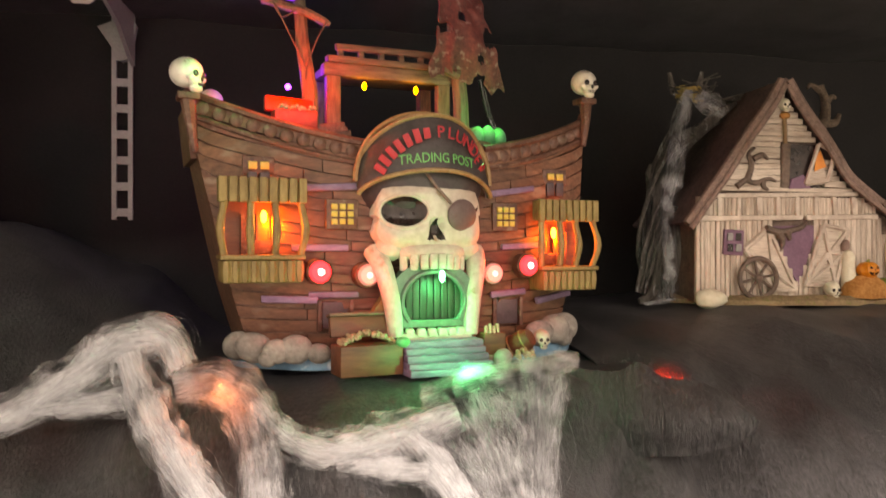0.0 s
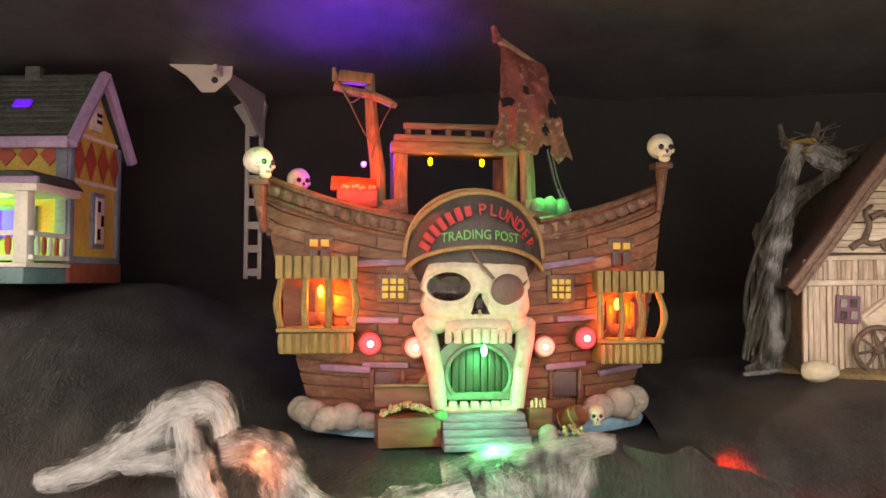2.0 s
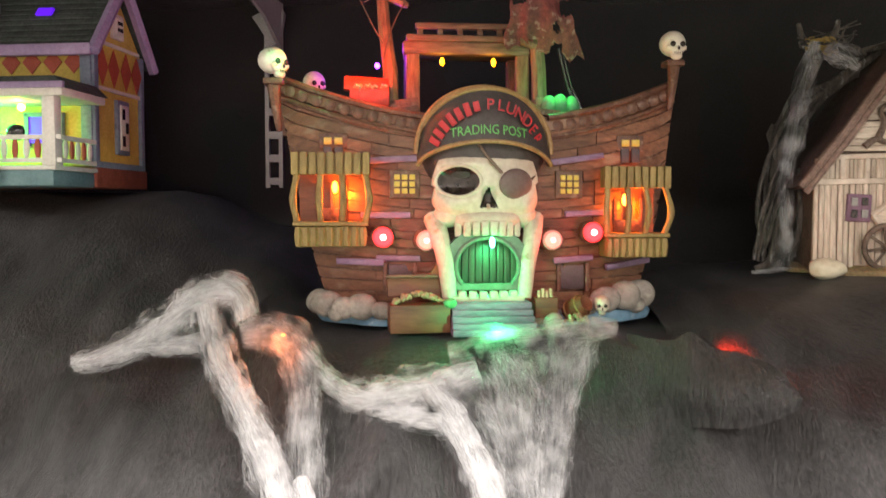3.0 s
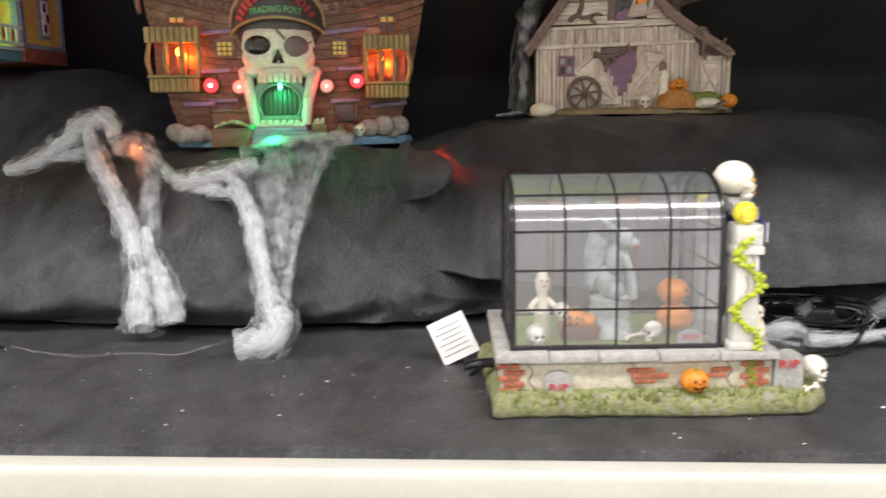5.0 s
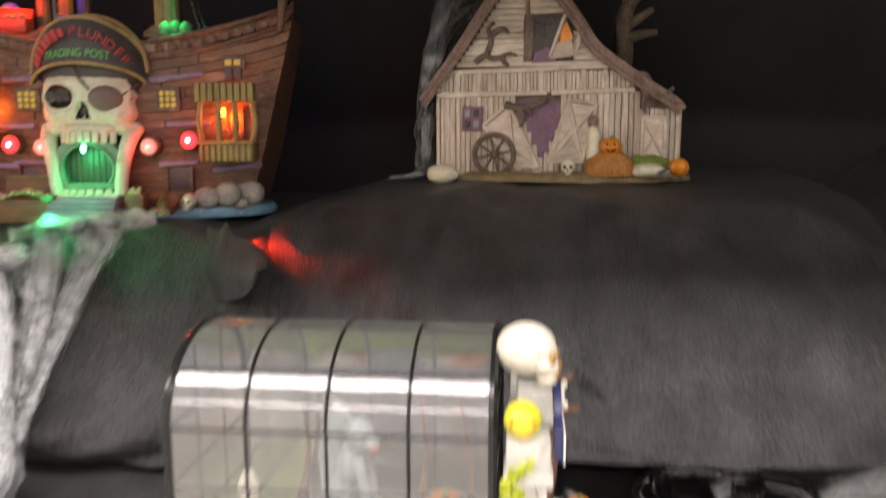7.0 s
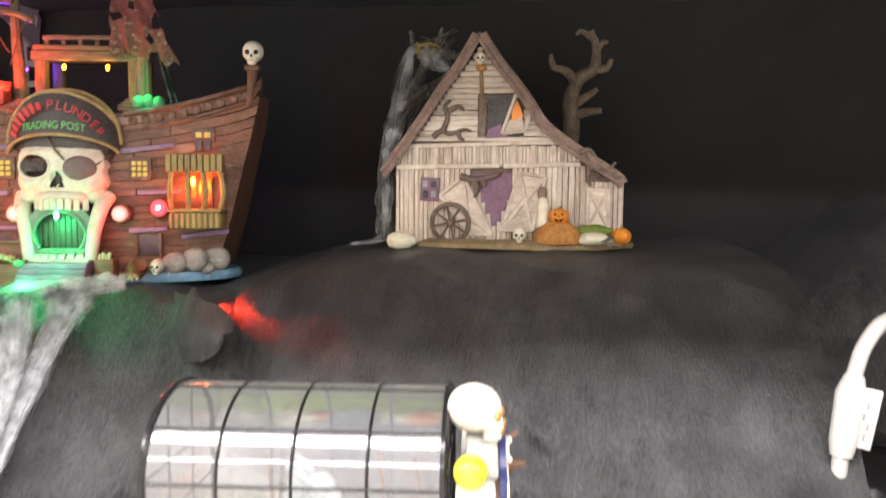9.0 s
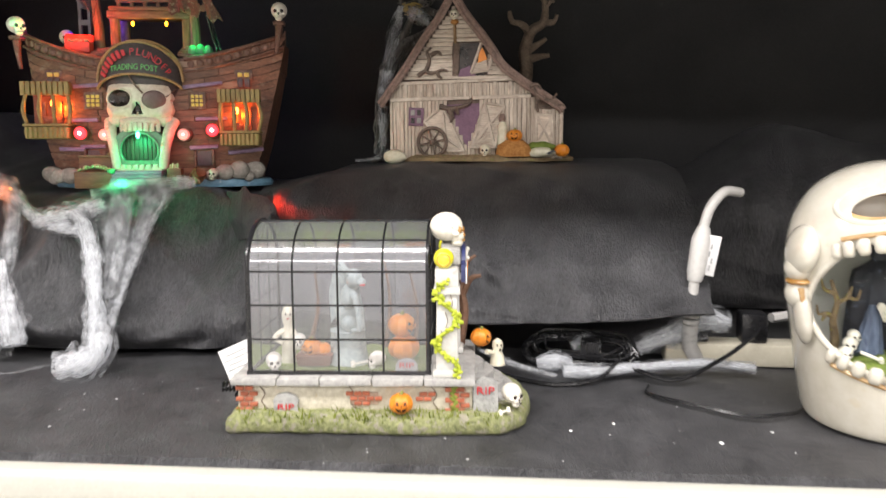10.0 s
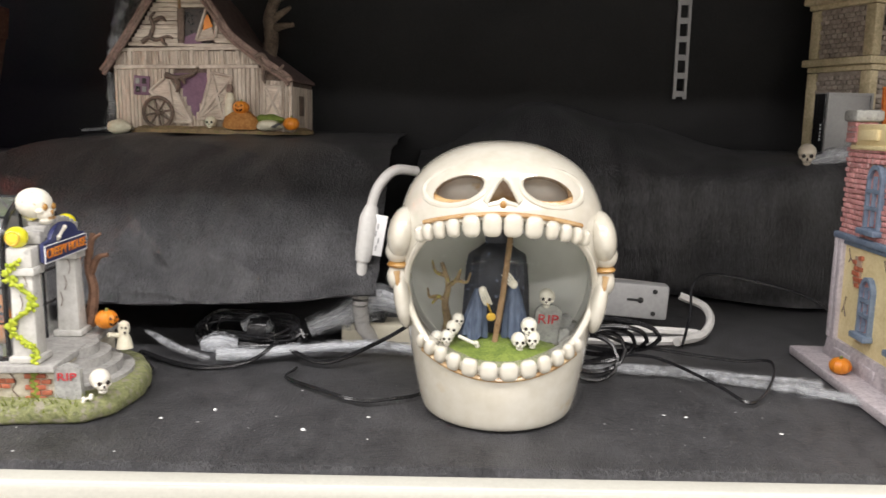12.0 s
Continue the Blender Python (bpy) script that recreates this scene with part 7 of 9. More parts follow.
    for pts, r in ((((0.084, 0.056, 0.226), (0.070, 0.056, 0.244), (0.052, 0.056, 0.250), (0.046, 0.056, 0.268)), 0.008), (((0.106, 0.058, 0.246), (0.126, 0.058, 0.246), (0.134, 0.058, 0.260)), 0.007), (((0.110, 0.058, 0.270), (0.122, 0.058, 0.284), (0.128, 0.058, 0.282)), 0.005),
                   (((0.080, 0.056, 0.196), (0.098, 0.052, 0.206), (0.114, 0.050, 0.216)), 0.008), (((0.078, 0.056, 0.180), (0.100, 0.050, 0.184), (0.120, 0.048, 0.186)), 0.009), (((0.104, 0.058, 0.292), (0.090, 0.058, 0.300), (0.084, 0.058, 0.296)), 0.005)):
        tube(bm, smooth_path(pts, 4), r, 8, end=r * 0.45)
    for v in bm.verts:
        v.co += Vector((0.0018, 0.0018, 0.0018)) * noise.noise(v.co * 110)
    part("dead_tree", bm, DEAD_WOOD, b, "bare brown dead tree")
    # grey gnarled tree with a nest at the other side
    bm = bms()
    tube(bm, smooth_path([(-0.172, 0.0, 0.0), (-0.176, -0.004, 0.06), (-0.170, -0.002, 0.12), (-0.160, 0.0, 0.18), (-0.140, 0.004, 0.225), (-0.122, 0.008, 0.262)], 5), 0.009, 10, end=0.006)
    for pts, r in ((((-0.160, 0, 0.17), (-0.140, 0.0, 0.205), (-0.110, 0.01, 0.222), (-0.08, 0.01, 0.244), (-0.055, 0.01, 0.262)), 0.011), (((-0.122, 0.008, 0.262), (-0.108, 0.008, 0.284), (-0.104, 0.008, 0.300)), 0.006), (((-0.126, 0.008, 0.258), (-0.144, 0.008, 0.278), (-0.150, 0.008, 0.298)), 0.006),
                   (((-0.164, 0, 0.15), (-0.150, -0.01, 0.19), (-0.122, -0.012, 0.214)), 0.008), (((-0.166, 0, 0.0), (-0.150, -0.02, 0.05), (-0.154, -0.02, 0.12)), 0.008), (((-0.172, 0.0, 0.02), (-0.184, -0.01, 0.005), (-0.20, -0.012, -0.002)), 0.009), (((-0.172, 0, 0.13), (-0.182, 0, 0.16), (-0.180, 0, 0.175)), 0.005)):
        tube(bm, smooth_path(pts, 4), r, 8, end=r * 0.4)
    for v in bm.verts:
        v.co += Vector((0.003, 0.003, 0.003)) * noise.noise(v.co * 70)
    part("gnarled_tree", bm, GHOST_BARK, b, "grey-black gnarled tree")
    bm = bms()
    for k in range(26):
        a, w = rng.uniform(0, 6.28), rng.uniform(0.008, 0.020)
        top = rng.choice(((-0.122, 0.008, 0.262), (-0.140, 0.004, 0.225), (-0.085, 0.010, 0.238), (-0.110, 0.0, 0.222)))
        pts = [(-0.172 + w * math.cos(a) * 1.3, w * math.sin(a), rng.uniform(0, 0.03)), (-0.176 + w * math.cos(a + 0.8), w * math.sin(a + 0.8), 0.07), (-0.170 + w * math.cos(a + 1.5), w * math.sin(a + 1.5), 0.125), (-0.157 + w * math.cos(a + 2.2), w * math.sin(a + 2.2), 0.18), (top[0] + rng.uniform(-0.008, 0.008), top[1], top[2] + rng.uniform(-0.006, 0.006))]
        bm = tube(bms(), smooth_path(pts, 5), rng.uniform(0.0016, 0.0036), 6, end=0.0010)
        for v in bm.verts:
            v.co += Vector((0.004, 0.004, 0.003)) * noise.noise(v.co * 60 + Vector((k, 0, 0)))
        part("bark_strand", bm, GHOST_BARK, b)
    for k in range(9):
        part("twig", tube(bms(), smooth_path([(-0.124, 0.006, 0.262), (-0.124 + rng.uniform(-0.03, 0.04), 0.006, 0.275), (-0.124 + rng.uniform(-0.045, 0.055), 0.004, rng.uniform(0.278, 0.305))], 3), 0.0022, 5, end=0.0008), GHOST_BARK, b)
    bm = bms()
    for k in range(90):
        a, r = rng.uniform(0, 6.28), rng.uniform(0.010, 0.019)
        z = 0.268 + rng.uniform(-0.010, 0.010)
        pts = [(-0.124 + r * math.cos(a + q), 0.004 + r * math.sin(a + q), z + rng.uniform(-0.002, 0.002)) for q in (0, 0.45, 0.9, 1.35)]
        tube(bm, pts, 0.0007, 4)
    part("nest", bm, NEST, b, "yellow straw nest")
    part("raven", blob(bms(), (-0.090, 0.0, 0.262), (0.018, 0.008, 0.007), 14, 0.2, 80, rot=(0, 20, 0)), GHOST_BARK, b, "grey bird")
    for k in range(6):
        part("tail_feather", tube(bms(), [(-0.080, -0.002 + 0.001 * k, 0.262), (-0.050, -0.004 + 0.002 * k, 0.272 - 0.0015 * k)], 0.0022, 5, end=0.0008), GHOST_BARK, b)


build_barn()

# ---------------------------------------------------------------- the yellow house
YELLOW = surface("mustard_siding", (0.468, 0.351, 0.065), (0.676, 0.533, 0.13), 0.6, 260, 60, 0.3)
HOUSE_LILAC = surface("lilac_trim", (0.26, 0.19, 0.36), (0.40, 0.31, 0.50), 0.55, 260, 60, 0.3)
SLATE_BLUE = surface("slate_blue_trim", (0.11, 0.15, 0.22), (0.22, 0.28, 0.37), 0.55, 260, 60, 0.3)
SHINGLE = surface("green_black_shingle", (0.020, 0.028, 0.028), (0.085, 0.105, 0.10), 0.7, 300, 70, 0.7, vary=0.2)
DIAMOND_RED = surface("diamond_red", (0.32, 0.05, 0.03), (0.45, 0.10, 0.06), 0.55)
WHITE_TRIM = surface("white_trim", (0.58, 0.57, 0.52), (0.76, 0.75, 0.70), 0.5, 260, 60, 0.2)
RED_FOUND = surface("red_foundation", (0.18, 0.035, 0.02), (0.30, 0.07, 0.045), 0.7, 260, 60, 0.6)
TEAL = surface("teal_porch", (0.09, 0.18, 0.20), (0.18, 0.30, 0.32), 0.6)
PURPLE_LIT = glow("purple_window", (0.10, 0.01, 0.8), 0.9)
BULB_YELLOW = glow("bulb_yellow", (1.0, 0.62, 0.12), 18)


def build_yellow_house():
    h = thing("yellow_house_model", pose(-0.333, 0.88, 1.436, 0, 0, -2), "mustard yellow house model with lilac trim and porch", "model house")
    W, D, EAVE, RIDGE = 0.36, 0.122, 0.176, 0.258
    part("wall", prism(bms(), [(-W, 0.024), (0, 0.024), (0, EAVE), (-W, EAVE)], 0, D), YELLOW, h)
    bm = bms()
    a = [bm.verts.new((x, y, z)) for x in (0.0, -0.01) for y, z in ((0, EAVE), (D, EAVE), (D / 2, RIDGE - 0.012))]
    bm.faces.new(a[:3]), bm.faces.new(a[3:])
    for i in range(3):
        j = (i + 1) % 3
        bm.faces.new((a[i], a[j], a[3 + j], a[3 + i]))
    part("gable_wall", bm, YELLOW, h)
    part("foundation", box(bms(), (-W / 2 + 0.003, D / 2, 0.010), (W + 0.006, D + 0.006, 0.024), bevel=0.001), RED_FOUND, h, "dark red foundation")
    part("water_table", box(bms(), (0.0015, D / 2, 0.0255), (0.006, D + 0.004, 0.009), bevel=0.001), SLATE_BLUE, h)
    for y in (0.003, D - 0.003):
        part("corner_board", box(bms(), (0.0015, y, 0.100), (0.006, 0.010, 0.150), bevel=0.001), SLATE_BLUE, h)
    part("corner_board", box(bms(), (-0.006, -0.0015, 0.100), (0.014, 0.006, 0.150), bevel=0.001), SLATE_BLUE, h)
    for z in (0.178, 0.121):
        part("batten", box(bms(), (0.0015, D / 2, z), (0.005, D - 0.018, 0.004)), WHITE_TRIM, h)
    part("batten", box(bms(), (0.0015, D - 0.003, 0.110), (0.0055, 0.004, 0.13)), WHITE_TRIM, h)
    for k in range(4):
        y = lerp(0.020, D - 0.018, k / 3)
        bm = bms()
        v = [bm.verts.new((0.0032, y + dy, 0.149 + dz)) for dy, dz in ((-0.013, 0), (0, -0.024), (0.013, 0), (0, 0.024))]
        bm.faces.new(v)
        part("diamond", thicken(bm, 0.0015), DIAMOND_RED, h)
    for k in range(9):
        x = -0.022 - 0.027 * k
        bm = bms()
        v = [bm.verts.new((x + dx, -0.0022, 0.150 + dz)) for dx, dz in ((-0.012, 0), (0, -0.014), (0.012, 0), (0, 0.014))]
        bm.faces.new(v)
        part("diamond", thicken(bm, 0.0015), DIAMOND_RED, h)
    # side windows
    for y, z, w, hh in ((0.066, 0.076, 0.020, 0.058), (0.058, 0.204, 0.016, 0.020)):
        big = hh > 0.03
        part("window_frame", box(bms(), (0.002, y, z), (0.006, w + 0.010, hh + 0.012), bevel=0.001), SLATE_BLUE if big else WHITE_TRIM, h)
        part("sash", box(bms(), (0.0045, y, z), (0.005, w, hh), bevel=0.0006), WHITE_TRIM, h)
        for i in range(2):
            for j in range(2 if not big else 3):
                if big and (i + j) % 2:
                    continue
                part("pane", box(bms(), (0.0066, y + (i - 0.5) * w * 0.42, z + (j - (0.5 if not big else 1)) * hh * (0.42 if not big else 0.3)), (0.002, w * 0.34, hh * 0.24)), SOCKET, h)
    # roof
    for side in (0, 1):
        y0, y1 = (-0.016, D / 2) if side == 0 else (D + 0.016, D / 2)
        z0 = EAVE - 0.014
        bm = grid(bms(), 2, 2, lambda u, v: Vector((lerp(-W - 0.01, 0.012, u), lerp(y0, y1, v), lerp(z0, RIDGE, v))))
        part("roof_deck", thicken(bm, 0.006), SHINGLE, h)
        if side == 0:
            n = 12
            for k in range(n):
                t = (k + 0.5) / n
                bm = box(bms(), (-W / 2, lerp(y0, y1, t), lerp(z0, RIDGE, t) + 0.003), (W + 0.012, 0.0092, 0.003), rot=(51, 0, 0), bevel=0.0005, jitter=0.0006)
                part("shingle_course", bm, SHINGLE, h)
        part("rake_board", tube(bms(), [(0.012, y0, z0 - 0.002), (0.012, (y0 + y1) / 2, (z0 + RIDGE) / 2 + 0.001), (0.012, y1, RIDGE + 0.002)], 0.0075, 6), HOUSE_LILAC, h, "lilac rake board")
    part("fascia", box(bms(), (-W / 2, -0.017, EAVE - 0.014), (W + 0.02, 0.008, 0.014), bevel=0.002), HOUSE_LILAC, h, "lilac eave board")
    part("dormer", lathe(bms(), [(0.034, -0.02), (0.034, 0.03), (0.0, 0.03)], (-0.165, 0.012, 0.200), 16), HOUSE_LILAC, h)
    part("skylight", box(bms(), (-0.072, 0.022, 0.2165), (0.020, 0.012, 0.004), rot=(51, 0, 0)), PURPLE_LIT, h, "purple lit skylight")
    part("chimney", box(bms(), (-0.080, D / 2, 0.262), (0.020, 0.016, 0.02), bevel=0.002), SHINGLE, h)
    # porch
    part("porch_base", box(bms(), (-0.178, -0.044, 0.006), (0.36, 0.086, 0.018), bevel=0.002), TEAL, h, "teal porch base")
    part("porch_floor", box(bms(), (-0.176, -0.044, 0.0175), (0.364, 0.090, 0.005), bevel=0.001), WHITE_TRIM, h)
    part("porch_beam", box(bms(), (-0.170, -0.042, 0.102), (0.370, 0.092, 0.010), bevel=0.002), WHITE_TRIM, h)
    bm = box(bms(), (-0.172, -0.040, 0.113), (0.380, 0.094, 0.014), bevel=0.002, taper=0.93)
    part("porch_roof", bm, SHINGLE, h, "dark green porch roof")
    part("porch_roof_edge", box(bms(), (-0.172, -0.089, 0.109), (0.380, 0.005, 0.007), bevel=0.001), HOUSE_LILAC, h)
    for x in (-0.004, -0.13, -0.25):
        part("porch_column", box(bms(), (x, -0.078, 0.059), (0.017, 0.016, 0.084), bevel=0.002, taper=0.9), WHITE_TRIM, h, "white porch column")
    for z in (0.026, 0.052):
        part("porch_rail", box(bms(), (-0.14, -0.081, z), (0.30, 0.005, 0.005)), WHITE_TRIM, h)
        part("porch_rail", box(bms(), (0.003, -0.040, z), (0.005, 0.075, 0.005)), WHITE_TRIM, h)
    for k in range(20):
        x = -0.006 - 0.0135 * k
        part("baluster", blob(bms(), (x, -0.081, 0.039), (0.0042, 0.003, 0.012), 8), DIAMOND_RED if k % 2 else WHITE_TRIM, h)
    for k in range(5):
        part("baluster", blob(bms(), (0.003, -0.014 - 0.0125 * k, 0.039), (0.003, 0.0040, 0.012), 8), DIAMOND_RED if k % 2 else WHITE_TRIM, h)
    part("porch_window", box(bms(), (-0.060, -0.003, 0.068), (0.040, 0.004, 0.032)), PURPLE_LIT, h, "purple lit window")
    for q, s in (((-0.060, -0.004, 0.086), (0.05, 0.006, 0.005)), ((-0.082, -0.004, 0.068), (0.005, 0.006, 0.040)), ((-0.038, -0.004, 0.068), (0.005, 0.006, 0.040))):
        part("window_frame", box(bms(), q, s), SLATE_BLUE, h)
    part("porch_bulb", blob(bms(), (-0.062, -0.045, 0.090), 0.0045, 10), BULB_YELLOW, h, "glowing yellow bulb")
    part("cat", blob(bms(), (-0.052, -0.070, 0.058), (0.012, 0.006, 0.010), 12, 0.25, 80), BLACK, h, "black cat shape on the rail")
    wheel = part("bicycle_wheel", tube(bms(), [(-0.072 + 0.015 * math.cos(a), -0.096, 0.012 + 0.015 * math.sin(a)) for a in [2 * math.pi * i / 24 for i in range(26)]], 0.0018, 6, close=False), BLACK, h, "little spoked wheel")
    for k in range(6):
        a = math.pi * k / 6
        part("spoke", tube(bms(), [(-0.072 - 0.014 * math.cos(a), -0.096, 0.012 - 0.014 * math.sin(a)), (-0.072 + 0.014 * math.cos(a), -0.096, 0.012 + 0.014 * math.sin(a))], 0.0009, 5), WHITE_TRIM, wheel)
    part("rider", blob(bms(), (-0.066, -0.094, 0.036), (0.006, 0.005, 0.014), 10, 0.2, 80), BONE_WHITE, h)


build_yellow_house()
YH = pose(-0.333, 0.88, 1.436, 0, 0, -2)
lamp("porch_light", "POINT", YH @ Vector((-0.062, -0.052, 0.088)), 0.06, (1.0, 0.55, 0.10), 0.004)
lamp("porch_green_light", "POINT", YH @ Vector((-0.125, -0.045, 0.075)), 0.35, (0.02, 1.0, 0.25), 0.004)

# ---------------------------------------------------------------- the brick house, tower and box on the other side
PINK_BRICK = surface("pink_brick", (0.36, 0.132, 0.132), (0.648, 0.348, 0.336), 0.7, 300, 80, 0.6, vary=0.22, wear=(0.52, 0.40, 0.38), wear_amount=0.25)
CREAM_WALL = surface("cream_plaster", (0.605, 0.493, 0.258), (0.784, 0.672, 0.403), 0.7, 240, 50, 0.6)
MAUVE_STONE = surface("mauve_grey_stone", (0.35, 0.312, 0.338), (0.55, 0.5, 0.525), 0.65, 240, 60, 0.4)
TOWER_STONE = surface("tower_stone", (0.42, 0.35, 0.21), (0.672, 0.574, 0.378), 0.7, 240, 60, 0.5)
TOWER_BRICK = surface("tower_brick", (0.252, 0.21, 0.175), (0.476, 0.406, 0.35), 0.75, 300, 80, 0.6, vary=0.2)
ORANGE_PAINT = surface("orange_paint", (0.62, 0.12, 0.01), (0.80, 0.22, 0.02), 0.45, 240, 60, 0.2)
BOX_GREY = surface("grey_plastic", (0.286, 0.286, 0.286), (0.364, 0.364, 0.358), 0.5, 240, 20, 0.05)


def arched_window(owner, x, z, w, h, y, frame_mat):
    poly = [(x - w / 2, z), (x + w / 2, z), (x + w / 2, z + h * 0.75)] + arc_points(x, z + h * 0.75, w / 2, h * 0.25, 10, 170, 8) + [(x - w / 2, z + h * 0.75)]
    grow = [(x + (px - x) * 1.32, z + h / 2 + (pz - z - h / 2) * 1.14) for px, pz in poly]
    win = part("window", plate_with_hole(bms(), grow, poly, y - 0.005, y + 0.002), frame_mat, owner, "blue-grey arched window")
    part("pane", prism(bms(), poly, y - 0.0010, y + 0.002), PINK_BRICK, win)
    for k in (0.33, 0.62):
        part("bar", box(bms(), (x, y - 0.003, z + h * k), (w, 0.004, 0.004)), frame_mat, win)
    part("bar", box(bms(), (x, y - 0.003, z + h * 0.45), (0.003, 0.004, h * 0.85)), frame_mat, win)
    part("sill", box(bms(), (x, y - 0.005, z - 0.005), (w * 1.6, 0.012, 0.007), bevel=0.0015), frame_mat, win)


def build_brick_house():
    h = thing("brick_house_model", pose(1.560, 0.50, SHELF + 0.001, 0, 0, -93), "pink brick and cream plaster house model", "model house")
    L, D = 0.27, 0.16
    part("plinth_step", box(bms(), (L / 2 - 0.012, D / 2 - 0.012, 0.006), (L + 0.050, D + 0.050, 0.012), bevel=0.003), MAUVE_STONE, h, "mauve grey stone step")
    part("plinth", box(bms(), (L / 2, D / 2, 0.024), (L + 0.014, D + 0.014, 0.026), bevel=0.002, taper=0.97), MAUVE_STONE, h)
    for k in range(4):
        part("plinth_panel", box(bms(), (0.045 + 0.06 * k, -0.0055, 0.022), (0.042, 0.004, 0.012), bevel=0.001), MAUVE_STONE, h)
    part("lower_wall", box(bms(), (L / 2, D / 2, 0.098), (L, D, 0.128)), CREAM_WALL, h, "cream plaster wall, cracked")
    for x in (0.004, 0.016):
        part("corner_pilaster", box(bms(), (x - 0.004, -0.002 + 0.0, 0.098), (0.009, 0.008, 0.126), bevel=0.0015), MAUVE_STONE, h)
    part("cornice", box(bms(), (L / 2, D / 2, 0.164), (L + 0.014, D + 0.014, 0.008), bevel=0.002), SLATE_BLUE, h, "blue-grey cornice")
    part("cornice", box(bms(), (L / 2, D / 2, 0.1575), (L + 0.006, D + 0.006, 0.006), bevel=0.001), SLATE_BLUE, h)
    part("upper_core", box(bms(), (L / 2, D / 2, 0.222), (L - 0.002, D - 0.002, 0.110)), MORTAR, h)
    rng = random.Random(41)
    for j in range(17):
        z = 0.1705 + 0.0061 * j
        x = -0.001 + (0.004 if j % 2 else 0.0)
        while x < 0.20:
            w = rng.uniform(0.0095, 0.0125)
            if not (0.062 < x + w / 2 < 0.100 and 0.176 < z < 0.250):
                part("brick", box(bms(), (x + w / 2, -0.0005, z), (w * 0.93, 0.0045, 0.0052), bevel=0.0008, jitter=0.0004), PINK_BRICK, h)
            x += w
        for k in range(3):
            part("brick", box(bms(), (-0.0005, 0.008 + 0.0115 * k, z), (0.0045, 0.0105, 0.0052), bevel=0.0008, jitter=0.0004), PINK_BRICK, h)
    arched_window(h, 0.081, 0.182, 0.026, 0.066, -0.001, SLATE_BLUE)
    arched_window(h, 0.160, 0.182, 0.026, 0.066, -0.001, SLATE_BLUE)
    arched_window(h, 0.086, 0.062, 0.022, 0.060, -0.001, SLATE_BLUE)
    arched_window(h, 0.165, 0.062, 0.022, 0.060, -0.001, SLATE_BLUE)
    brick_patch(h, 0.044, 0.108, 2, 6, 0.0095, 0.0065, -0.0012, lambda i, j: (i + j) % 5 != 0)
    for pts in (((0.026, 0.150), (0.032, 0.140), (0.028, 0.134)), ((0.032, 0.140), (0.038, 0.136)), ((0.030, 0.092), (0.026, 0.080), (0.022, 0.072)), ((0.026, 0.080), (0.032, 0.068)), ((0.112, 0.150), (0.118, 0.138))):
        part("crack", tube(bms(), [(x, -0.0004, z) for x, z in pts], 0.0008, 5), BARN_DARK, h)
    part("parapet", box(bms(), (L / 2 + 0.008, D / 2, 0.2835), (L - 0.012, D, 0.028), bevel=0.002), CREAM_WALL, h, "cream parapet")
    part("parapet_cap", box(bms(), (L / 2 + 0.008, D / 2, 0.2705), (L - 0.008, D + 0.010, 0.005), bevel=0.0015), CREAM_WALL, h)
    for k in range(3):
        part("parapet_panel", box(bms(), (0.050 + 0.065 * k, -0.0015, 0.285), (0.045, 0.004, 0.012), bevel=0.001), CREAM_WALL, h)
    for k in range(4):
        part("chimney_course", box(bms(), (0.006, 0.010, 0.2785 + 0.0063 * k), (0.024, 0.026, 0.0056), bevel=0.0008, jitter=0.0006), PINK_BRICK, h)
    part("chimney_cap", box(bms(), (0.008, 0.010, 0.3075), (0.034, 0.034, 0.014), bevel=0.004), TOMB, h, "grey chimney cap")
    pumpkin(h, (0.084, -0.024, 0.0215), 0.0125, 0, False, 0.8)


build_brick_house()


def build_tower():
    h = thing("stone_tower_model", pose(1.800, 0.93, 1.306, 0, 0, 24), "tan stone and brick tower model", "model tower")
    L, D = 0.26, 0.13
    part("tower_core", box(bms(), (L / 2, D / 2, 0.16), (L - 0.008, D - 0.008, 0.32)), TOWER_BRICK, h)
    rng = random.Random(51)
    for z0, z1 in ((0.0, 0.150), (0.176, 0.262), (0.280, 0.330)):
        for x, y in ((0.008, 0.008), (0.008, D - 0.008), (0.115, 0.004)):
            part("pier", box(bms(), (x, y, (z0 + z1) / 2), (0.020, 0.020, z1 - z0), bevel=0.0015), TOWER_STONE, h)
        rows = int((z1 - z0) / 0.0085)
        for j in range(rows):
            z = z0 + (j + 0.5) * 0.0085
            for k in range(6):
                if 0.176 < z < 0.262 and k == 0 and j > 5:
                    continue
                part("brick", box(bms(), (0.026 + 0.0145 * k + (0.006 if j % 2 else 0), 0.003, z), (0.0132, 0.006, 0.0074), bevel=0.0012, jitter=0.0006), TOWER_BRICK, h)
            for k in range(8):
                part("brick", box(bms(), (0.003, 0.024 + 0.0115 * k + (0.005 if j % 2 else 0), z), (0.006, 0.0102, 0.0074), bevel=0.0012, jitter=0.0006), TOWER_BRICK, h)
    for z, g, t in ((0.156, 0.006, 0.010), (0.168, 0.016, 0.013), (0.268, 0.010, 0.010), (0.278, 0.020, 0.012)):
        part("string_course", box(bms(), (L / 2 - g / 2 + 0.004, D / 2, z), (L + g, D + g, t), bevel=0.002), TOWER_STONE, h)
    ring = arc_points(0.075, 0.095, 0.020, 0.024, 0, 180, 12)
    part("arch_trim", tube(bms(), [(0.095, -0.002, 0.05)] + [(x, -0.002, z) for x, z in ring] + [(0.055, -0.002, 0.05)], 0.004, 7), TOWER_STONE, h)
    part("broken_hole", blob(bms(), (0.034, 0.0, 0.236), (0.009, 0.004, 0.012), 12, 0.3, 80), SOCKET, h)


